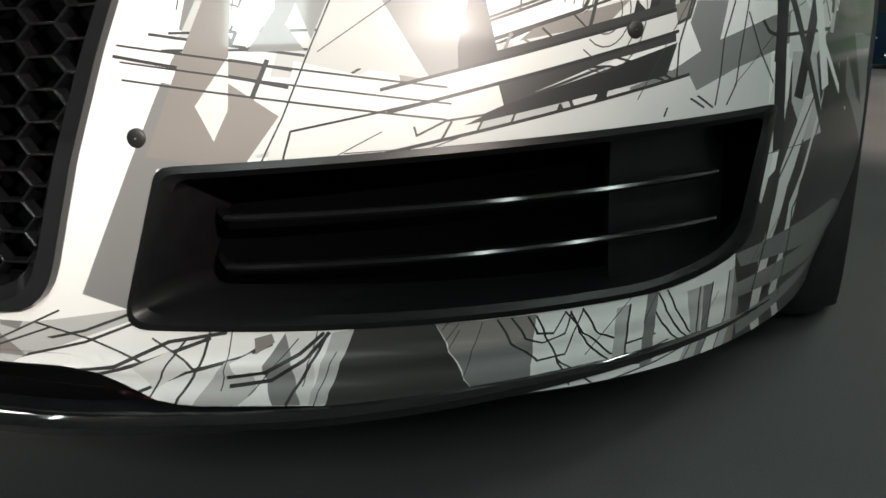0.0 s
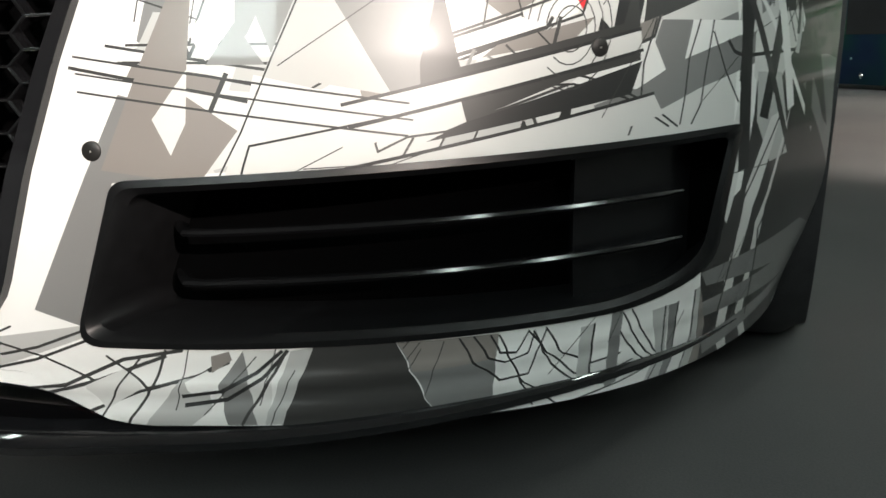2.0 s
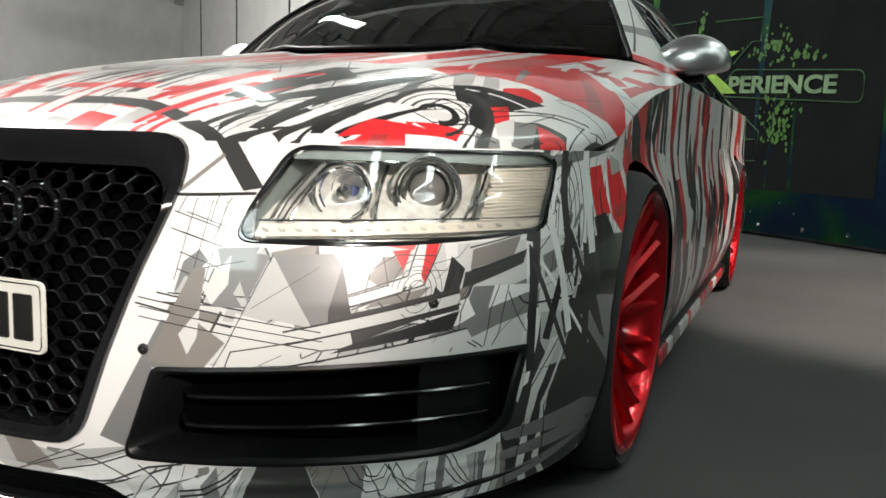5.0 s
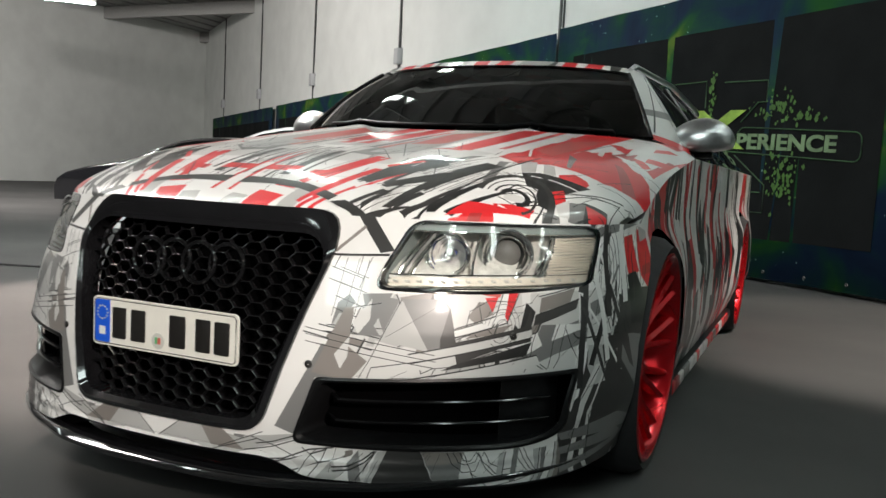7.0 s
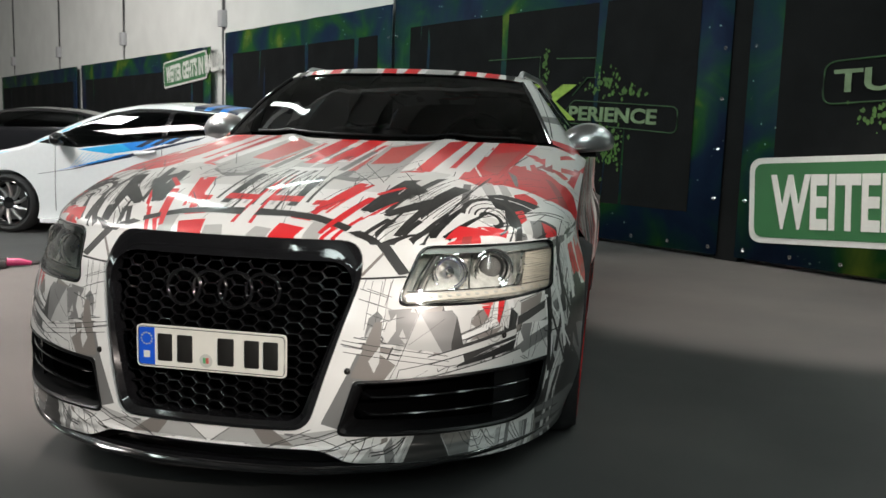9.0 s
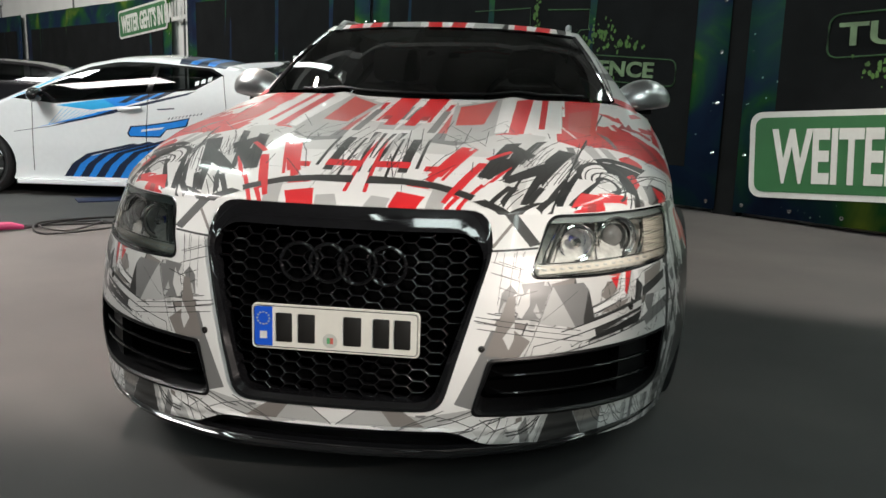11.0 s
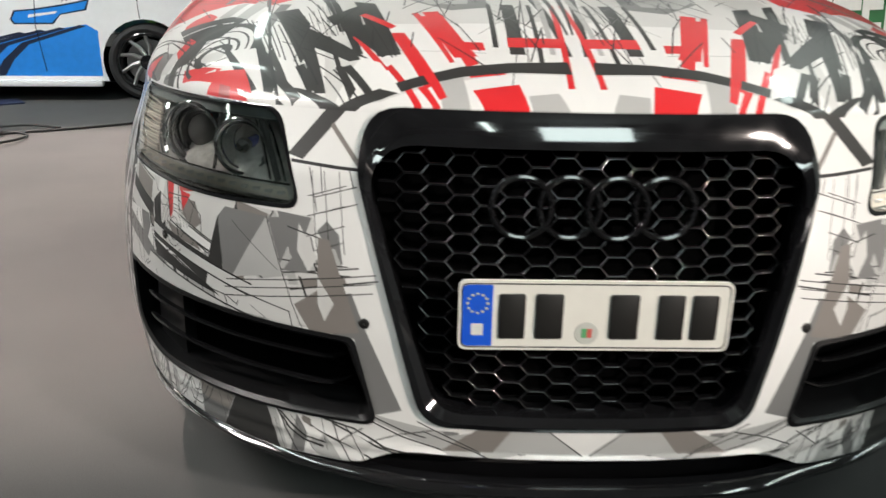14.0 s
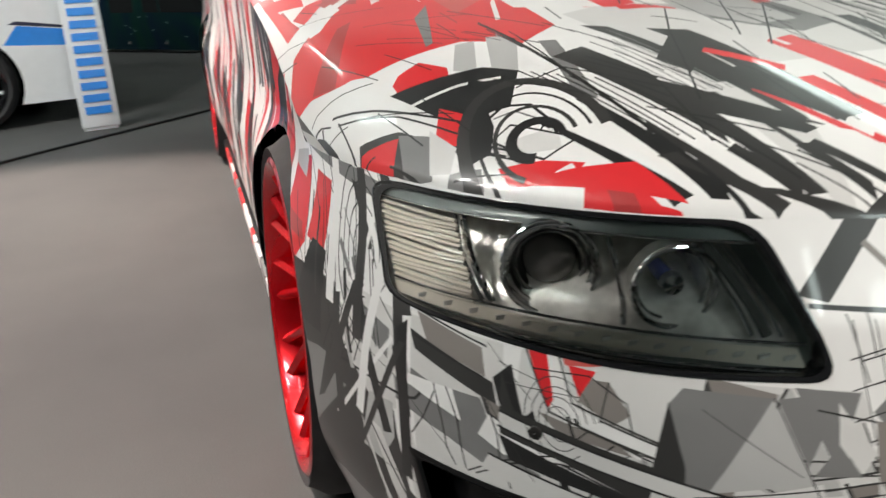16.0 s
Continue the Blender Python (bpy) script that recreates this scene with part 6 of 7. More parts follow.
        part("running_light", box_bm(-0.008, -0.0015, -0.003, 0.008, 0.001, 0.003, 0.001), M_REFLECT, head, "small bright running light cell").matrix_basis = pose(sd * x, skin_y(x, z) + 0.013, z)
    for z0, w in ((0.5965, 0.0022), (0.6255, 0.0018)):
        pts = [(sd * x, skin_y(x, z0) + 0.011, z0 + 0.012 * (x - 0.484)) for x in np.linspace(0.484, 0.838, 30)]
        part("light_strip", tube_bm(pts, w, 8), M_CHROME, head, "slim chrome light strip")
    shade = rounded([(0.502, 0.7215, 0.003), (0.84, 0.7195, 0.003), (0.838, 0.739, 0.004), (0.507, 0.741, 0.004)])
    part("brow", sheet_bm(mirrored(shade, sd), skin_y, 0.011), M_LAMPGREY, head, "grey-green upper trim inside the lamp")
    pts = [(sd * x, skin_y(x, 0.719) + 0.012, 0.719) for x in np.linspace(0.503, 0.838, 24)]
    part("brow_edge", tube_bm(pts, 0.0016, 6), M_CHROME, head)

# number plate: raised bars where the characters stand
plate = part("number_plate", prism_bm(rounded([(-0.21, 0.409, 0.014), (0.21, 0.409, 0.014), (0.21, 0.523, 0.014), (-0.21, 0.523, 0.014)]), -0.019, -0.013), M_PLATE, car, "white number plate with blue edge band")
part("plate_border", tube_bm([(x, -0.0195, z) for x, z in rounded([(-0.205, 0.414, 0.011), (0.205, 0.414, 0.011), (0.205, 0.518, 0.011), (-0.205, 0.518, 0.011)])], 0.0011, 6, closed=True), M_INK, plate)
part("blue_band", prism_bm(rounded([(-0.204, 0.416, 0.01), (-0.158, 0.416, 0.001), (-0.158, 0.516, 0.001), (-0.204, 0.516, 0.01)]), -0.0198, -0.0188), M_BLUE, plate)
bm = bmesh.new()
for k in range(12):
    a = k * math.tau / 12
    box_bm(-0.181 + 0.0155 * math.cos(a) - 0.002, -0.0204, 0.486 + 0.0155 * math.sin(a) - 0.0016, -0.181 + 0.0155 * math.cos(a) + 0.002, -0.0197, 0.486 + 0.0155 * math.sin(a) + 0.0016, bm=bm)
part("plate_stars", bm, M_STAR, plate)
part("plate_bar", box_bm(-0.19, -0.0205, 0.434, -0.172, -0.0197, 0.453), M_SIGNWHITE, plate)
for x0, x1 in ((-0.148, -0.108), (-0.092, -0.05), (0.022, 0.066), (0.096, 0.136), (0.148, 0.188)):
    part("plate_bar", box_bm(x0, -0.0205, 0.429, x1, -0.0188, 0.502, 0.003), M_INK, plate)
seal = part("plate_seal", lathe_bm([(-0.0008, 0.0005), (-0.0008, 0.018), (0, 0.0185)], 28, "y"), M_SEAL, plate, "round grey inspection sticker")
seal.matrix_basis = pose(-0.012, -0.0194, 0.438)
for dx, m in ((-0.004, M_SEALG), (0.004, M_SEALR)):
    part("seal_shield", box_bm(-0.012 + dx - 0.004, -0.0212, 0.431, -0.012 + dx + 0.004, -0.0203, 0.446), m, plate)
bm = bmesh.new()
for x in (-0.12, 0.12):
    box_bm(x - 0.02, -0.013, 0.44, x + 0.02, 0.045, 0.49, bm=bm)
part("plate_bracket", bm, M_SATIN, plate)

# front splitter, sills
bm = bmesh.new()
n = 60
rows = []
for off, z in ((0.03, 0.186), (0.002, 0.181), (-0.006, 0.174), (-0.002, 0.165), (0.012, 0.158), (0.12, 0.155)):
    row = []
    for k in range(-n, n + 1):
        s = abs(k) / n * (S_SIDE - 0.12)
        x, y = wall(s, 0.15)
        d = 0.05 * smooth(0.42, 0.27, x)
        row.append(bm.verts.new((math.copysign(x * (1 - off * 0.6 * smooth(0.3, 0.8, x)), k), y + off - d * 0.3, z + 0.012 * smooth(0.4, 0.9, x))))
    rows.append(row)
for r, q in zip(rows, rows[1:]):
    for i in range(2 * n):
        bm.faces.new((r[i], q[i], q[i + 1], r[i + 1]))
part("splitter", bm, M_GLOSS, car, "gloss black front splitter lip")
bm = bmesh.new()
rows = []
for off, zo in ((0.012, 0.0), (0.06, -0.04), (0.16, -0.05)):
    row = []
    for k in range(-n, n + 1):
        s = abs(k) / n * (S_SIDE - 0.1)
        x, y = wall(s, 0.16)
        row.append(bm.verts.new((math.copysign(x * (1 - 0.03 * smooth(0.3, 0.8, x)), k), y + off, low_z(s) + 0.01 + zo)))
    rows.append(row)
for r, q in zip(rows, rows[1:]):
    for i in range(2 * n):
        bm.faces.new((r[i], q[i], q[i + 1], r[i + 1]))
part("lower_grille", bm, M_SATIN, car, "black plastic lower air duct")
# box in near-black, for the shade beneath the car
part("underbody", box_bm(-0.62, 0.3, 0.16, 0.62, 4.5, 0.24), M_HOLLOW_SHADE, car)
for cy in (AXLE_F, AXLE_R):
    for sd in (1, -1):
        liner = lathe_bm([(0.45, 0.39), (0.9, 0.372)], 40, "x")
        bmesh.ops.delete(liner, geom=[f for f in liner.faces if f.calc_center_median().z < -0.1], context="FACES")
        # liner coloured near-black, the arch's shade included
        o = part("wheel_arch", liner, M_HOLLOW_SHADE, car)
        o.matrix_basis = pose(0, cy, WHEEL_R + 0.01) @ Matrix.Diagonal((sd, 1, 1, 1))
for sd in (1, -1):
    sill = box_bm(sd * 0.80, AXLE_F + 0.36, 0.13, sd * 0.925, AXLE_R - 0.36, 0.185, 0.015)
    skirt = part("sill", sill, M_SATIN, car, "black side skirt")
    y = AXLE_F + 0.4
    pick = random.Random(21)
    while y < AXLE_R - 0.55:
        w = pick.uniform(0.05, 0.16)
        x0, x1 = sorted((sd * 0.86, sd * 0.928))
        part("skirt_patch", box_bm(x0, y, 0.14, x1, y + w * 0.9, 0.182, 0.004), pick.choice((M_RED, M_WHITE, M_DRED, M_GREY, M_WHITE, M_RED)), skirt)
        y += w

# greenhouse
ROOF_Y0, ROOF_Y1 = 2.06, 4.42


def roof_f(a, b):
    x = 0.575 * a
    y = ROOF_Y0 - 0.07 * (1 - a * a) * (1 - b) + (ROOF_Y1 - ROOF_Y0) * b
    z = 1.355 - 0.028 * a**2.5 - 0.03 * (2 * b - 0.45) ** 2 + 0.006
    return x, y, z, x, y


ROOFART = []
shards(ROOFART, 60, 0, 0.62, 1.95, 4.4, 85, 0.3, (R, W, D, R, G), 4)
patch_mesh("roof", by_colour(paint(grid_polys(roof_f, 14, 24), ROOFART)), WRAP, car)


def screen_line(a, b):
    x0 = 0.745 * a
    p = Vector((x0, base_y(x0) + 0.02, hood_z(x0, base_y(x0)) + 0.012))
    q = Vector(roof_f(a * 0.965, 0)[:3]) - Vector((0, 0.0, 0.004))
    m = p.lerp(q, b)
    bow = 0.03 * math.sin(math.pi * b)
    return m.x, m.y - bow * 0.5, m.z + bow * 0.6, x0, b


def screen_f(a, b):
    return screen_line(a, b * 0.9)


def header_f(a, b):
    x, y, z, _, _ = screen_line(a, 0.9 + 0.1 * b)
    return x, y - 0.004, z + 0.006, 0.62 * a, b


HEADART = [(R, [(0.02, 0), (0.09, 0), (0.1, 1), (0.03, 1)]), (L, [(0.13, 0), (0.3, 0), (0.31, 1), (0.14, 1)]), (R, [(0.33, 0), (0.39, 0), (0.4, 1), (0.34, 1)]), (R, [(0.43, 0), (0.5, 0), (0.52, 1), (0.45, 1)]), (K, [(0.27, 0), (0.3, 0), (0.31, 1), (0.29, 1)]), (D, [(0.54, 0), (0.58, 0), (0.6, 1), (0.55, 1)])]
patch_mesh("roof_edge", by_colour(paint(grid_polys(header_f, 16, 3), HEADART)), WRAP, car)
patch_mesh("windscreen", [(grid_polys(screen_f, 16, 12), 0, 0)], [M_SCREEN], car, "dark tinted windscreen")


def belt(y):
    return Vector((0.872, y, 0.95 + 0.012 * smooth(1.7, 3.5, y)))


def rail(y):
    b = (y - ROOF_Y0) / (ROOF_Y1 - ROOF_Y0)
    z = roof_f(1, min(max(b, 0), 1))[2]
    return Vector((0.58, y, z))


def pillar_f(a, b):
    p0, p1 = Vector(screen_f(1, 0)[:3]), Vector((0.885, 1.84, 0.95))
    q0, q1 = Vector(roof_f(0.965, 0)[:3]), Vector((0.6, 2.22, 1.322))
    m = p0.lerp(p1, a).lerp(q0.lerp(q1, a), b)
    return m.x + 0.02 * math.sin(math.pi * a), m.y, m.z + 0.008 * math.sin(math.pi * b), a, b


PILLART = [(G, [(0, 0.3), (1, 0.4), (1, 0.5), (0, 0.38)]), (R, [(0, 0), (1, 0), (1, 0.12), (0, 0.06)])] + stroke(K, [(0.1, 0.1), (0.6, 0.95)], 0.03) + stroke(K, [(0.8, 0.2), (0.5, 0.9)], 0.03)
patch_mesh("windscreen_pillar", by_colour(paint(grid_polys(pillar_f, 4, 10), PILLART)), WRAP, car, sides=(1,))
patch_mesh("windscreen_pillar", by_colour(paint(grid_polys(pillar_f, 4, 10), PILLART)), WRAP, car, sides=(-1,))
patch_mesh("shoulder", by_colour(paint(grid_polys(lambda a, b: (*(Vector((wall(3.0, ZE)[0], 1.62 + 3.0 * b, 0.942)).lerp(belt(1.62 + 3.0 * b), a)), 3 + a * 0.1, 1.6 + 3 * b), 2, 40), [])), WRAP, car, sides=(1,))
patch_mesh("shoulder", by_colour(paint(grid_polys(lambda a, b: (*(Vector((wall(3.0, ZE)[0], 1.62 + 3.0 * b, 0.942)).lerp(belt(1.62 + 3.0 * b), a)), 3 + a * 0.1, 1.6 + 3 * b), 2, 40), [])), WRAP, car, sides=(-1,))


def glass_f(a, b):
    y = 1.83 + 2.45 * b
    p, q = belt(y), rail(max(y + 0.05, 2.2))
    if y < 2.2:
        k = (y - 1.83) / 0.37
        q = Vector((0.885, 1.84, 0.955)).lerp(Vector((0.603, 2.22, 1.318)), k)
    m = p.lerp(q, 1 - a)
    return m.x + 0.015 * math.sin(math.pi * a), m.y, m.z, a, b


for sd in (1, -1):
    patch_mesh("side_window", [(grid_polys(glass_f, 6, 30), 0, 0)], [M_SCREEN2], car, "dark tinted side windows", sides=(sd,))
for sd in (1, -1):
    for yy in (2.72, 3.55):
        part("door_pillar", tube_bm([tuple(belt(yy) * 1.004 * Vector((sd, 1, 1))) if False else (sd * (belt(yy).x + 0.004), yy, belt(yy).z), (sd * (rail(yy).x + 0.012), yy + 0.06, rail(yy).z - 0.01)], 0.03, 8, flat=0.5), M_GLOSS, car)
    part("roof_rail", tube_bm([(sd * 0.55, 2.16, 1.335), (sd * 0.55, 2.24, 1.362), (sd * 0.555, 3.2, 1.39), (sd * 0.55, 4.2, 1.355), (sd * 0.55, 4.3, 1.335)], 0.014, 10), M_ALU, car, "brushed aluminium roof rail")
    part("window_trim", tube_bm([(sd * (belt(y).x + 0.006), y, belt(y).z) for y in np.linspace(1.8, 4.3, 12)], 0.008, 6), M_GLOSS, car)
    part("screen_trim", tube_bm([tuple(Vector(screen_f(1, b)[:3]) * 1.0) if sd > 0 else (-screen_f(1, b)[0], *screen_f(1, b)[1:3]) for b in np.linspace(0, 1, 10)], 0.009, 6), M_GLOSS, car)


def tail_f(a, b):
    x = 0.62 * a + 0.26 * a * min(b * 2.2, 1)
    y = 4.40 + 0.24 * min(b * 1.6, 1)
    z = roof_f(a, 1)[2] - (roof_f(a, 1)[2] - 0.25) * b
    return x, y, z, x, z


patch_mesh("tailgate", by_colour(paint([list(reversed(p)) for p in grid_polys(tail_f, 8, 20)], [])), WRAP, car)

# mirrors, wipers, cabin
for sd in (1, -1):
    bm = bmesh.new()
    bmesh.ops.create_uvsphere(bm, u_segments=28, v_segments=18, radius=1)
    for v in bm.verts:
        x, y, z = v.co
        fl = 1 if y < 0 else 0.35
        v.co = Vector((x * 0.13 * (1 - 0.12 * z), y * 0.085 * fl, (z * 0.088 if z > -0.4 else -0.0352 + (z + 0.4) * 0.02) + 0.012 * x * sd))
    mir = part("door_mirror", bm, M_ALU, car, "door mirror with brushed aluminium cap")
    mir.matrix_basis = pose(sd * 0.885, 1.95, 1.035, 0, 0, sd * 8)
    part("mirror_foot", tube_bm([(-sd * 0.16, 0.03, -0.07), (-sd * 0.06, 0.02, -0.058), (sd * 0.05, 0.01, -0.052)], [0.02, 0.022, 0.03], 10, flat=0.5), M_SATIN, mir)
    mg = part("mirror_glass", lathe_bm([(0.0301, 0.001), (0.03, 0.06)], 24, "y"), M_CHROME, mir)
    mg.matrix_basis = Matrix.Diagonal((1.5, 1, 0.9, 1))
    part("indicator_strip", tube_bm([(sd * (-0.05 + 0.03 * k), -0.078 + 0.004 * k * k, -0.03) for k in range(5)], 0.004, 6), M_REFLECT, mir)
bm = bmesh.new()
rows = []
for b, zo in ((0.0, -0.02), (0.22, 0.0), (0.4, -0.03), (0.42, -0.3)):
    rows.append([bm.verts.new((0.7 * k / 12, base_y(0.7 * k / 12) + 0.06 + b * 1.0, hood_z(0.7 * abs(k) / 12, 1.4) + zo)) for k in range(-12, 13)])
for r, q in zip(rows, rows[1:]):
    for i in range(24):
        bm.faces.new((r[i], r[i + 1], q[i + 1], q[i]))
part("dashboard", bm, M_INTERIOR, car)
sw = [(0.36 + 0.18 * math.cos(k * math.tau / 36), 2.06 - 0.07 * math.sin(k * math.tau / 36), 0.98 + 0.165 * math.sin(k * math.tau / 36)) for k in range(36)]
wheel_s = part("steering_wheel", tube_bm(sw, 0.014, 8, closed=True), M_LEATHER, car)
part("steering_hub", box_bm(0.29, 2.03, 0.93, 0.43, 2.08, 1.02, 0.02), M_LEATHER, wheel_s)
for x in (-0.37, 0.37):
    seat = part("seat_back", box_bm(x - 0.23, 2.62, 0.55, x + 0.23, 2.78, 1.08, 0.05), M_LEATHER, car)
    part("headrest", box_bm(x - 0.13, 2.66, 1.09, x + 0.13, 2.76, 1.27, 0.04), M_LEATHER, seat)
part("cabin_floor", box_bm(-0.8, 1.7, 0.45, 0.8, 4.3, 0.5), M_INTERIOR, car)
part("rear_mirror", box_bm(-0.11, 1.98, 1.29, 0.11, 2.01, 1.35, 0.012), M_SATIN, car)
for x0, x1 in ((-0.55, 0.1), (0.0, 0.62)):
    part("wiper", tube_bm([(x, base_y(abs(x)) + 0.03, hood_z(abs(x), base_y(abs(x))) + 0.022) for x in np.linspace(x0, x1, 8)], 0.006, 6), M_SATIN, car)


def wheel(name, parent, m, radius, rim_r, width, spokes, mat_rim, twist=0.0, dish=0.05, forked=True, mat_spoke=None):
    """A wheel with its axis along x, its face to +x."""
    h = width / 2
    t = new(name)
    t.empty_display_size = 0.05
    t.parent, t.matrix_basis = parent, m
    tr = radius - rim_r
    part("tyre", lathe_bm([(h - 0.03, rim_r - 0.012), (h - 0.005, rim_r + 0.006), (h + 0.006, rim_r + tr * 0.45), (h - 0.008, radius - 0.02), (h - 0.03, radius - 0.004), (h - 0.06, radius), (-h + 0.06, radius), (-h + 0.03, radius - 0.006), (-h, rim_r + tr * 0.4), (-h + 0.03, rim_r - 0.012)], 64), M_RUBBER, t)
    rim = part("rim", lathe_bm([(h + 0.002, rim_r + 0.004), (h + 0.006, rim_r - 0.004), (h - 0.006, rim_r - 0.016), (h - 0.05, rim_r - 0.026), (-h + 0.02, rim_r - 0.05), (-h + 0.01, rim_r)], 64), mat_rim, t)
    bm = bmesh.new()
    for k in range(spokes):
        for da in ((-0.085, 0.085) if forked else (0.0,)):
            a0 = k * math.tau / spokes + da * 0.35
            a1 = k * math.tau / spokes + da * 1.6 + twist
            pr = []
            for f in (0.0, 0.5, 1.0):
                a = a0 + (a1 - a0) * f
                r = 0.055 + (rim_r - 0.02 - 0.055) * f
                x = h - dish + (dish - 0.012) * f**1.6
                w = (0.017 if forked else 0.019) * (1.0 - 0.25 * f)
                d, nrm = Vector((0, math.cos(a), math.sin(a))), Vector((0, -math.sin(a), math.cos(a)))
                c = d * r + Vector((x, 0, 0))
                pr.append([bm.verts.new(c + nrm * w * sx + Vector((dx, 0, 0))) for sx, dx in ((-1, -0.032), (-0.8, -0.006), (0, 0.005), (0.8, -0.006), (1, -0.032))])
            for p, q in zip(pr, pr[1:]):
                for i in range(4):
                    bm.faces.new((p[i], q[i], q[i + 1], p[i + 1]))
    sp = part("spokes", bm, mat_spoke or mat_rim, rim)
    sp.data.set_sharp_from_angle(angle=radians(20))
    part("hub_cap", lathe_bm([(h - dish + 0.012, 0.001), (h - dish + 0.012, 0.03), (h - dish + 0.004, 0.06), (h - dish - 0.03, 0.07)], 32), mat_rim, rim)
    part("brake_disc", lathe_bm([(-0.01, 0.08), (0.0, 0.085), (0.0, 0.18), (-0.02, 0.18)], 48), M_DISC, t)
    # near-black disc for the shade behind the spokes
    part("hub_shade_plate", lathe_bm([(-0.03, 0.001), (-0.03, rim_r - 0.05)], 32), M_HOLLOW_SHADE, t)
    return t


for cy in (AXLE_F, AXLE_R):
    for sd in (1, -1):
        wheel("wheel", car, pose(sd * 0.812, cy, WHEEL_R, 0, sd * 2.0, 0 if sd > 0 else 180), WHEEL_R, 0.305, 0.25, 10, M_REDRIM, twist=0.12, dish=0.07)

# ---- white hatchback beyond, with its flank to the viewer ----
def side_car(name, label, m, mat_body, art_fn, length=4.3, height=1.36):
    t = thing(name, label, "car", m)
    hl = length / 2

    def top(x):
        return float(np.interp(x, [-2.15, -2.1, -1.95, -1.6, -1.1, -0.91, -0.63, -0.35, -0.07, 0.2, 0.53, 0.8, 1.12, 1.4, 1.62, 1.8, 2.0, 2.12, 2.15], [0.42, 0.55, 0.66, 0.77, 0.87, 0.92, 1.05, 1.185, 1.295, 1.35, 1.37, 1.36, 1.335, 1.28, 1.16, 1.04, 0.92, 0.7, 0.45])) * height / 1.36

    def half(x, z):
        w = 0.9 * (1 - 0.10 * max(0, abs(x) - 1.5) ** 1.5)
        belt_z = 0.88
        return w * (1 - 0.02 * max(0, 0.5 - z) * 4 - (0.68 * max(0, z - belt_z) ** 1.7 if z > belt_z else 0))

    def f(a, b):
        x = -hl + length * a
        z = 0.16 + (top(x) - 0.16) * min(b / 0.72, 1)
        if b <= 0.72:
            return x, -half(x, z), z, x, z
        k = (b - 0.72) / 0.28
        w = half(x, z)
        return x, -w * (1 - 2 * k), z + 0.05 * math.sin(math.pi * k), x, z + 0.5 * k + 1

    polys = grid_polys(f, 70, 40)
    for cx in (-1.14, 1.33):
        polys = cut(polys, 0, 2, disc(cx, 0.31, 0.345), lambda v: v[1] < -0.5)[1]
    mats, pairs = art_fn(polys)
    patch_mesh("body", by_colour(pairs), mats, t, mirror=False)
    return t, half, top


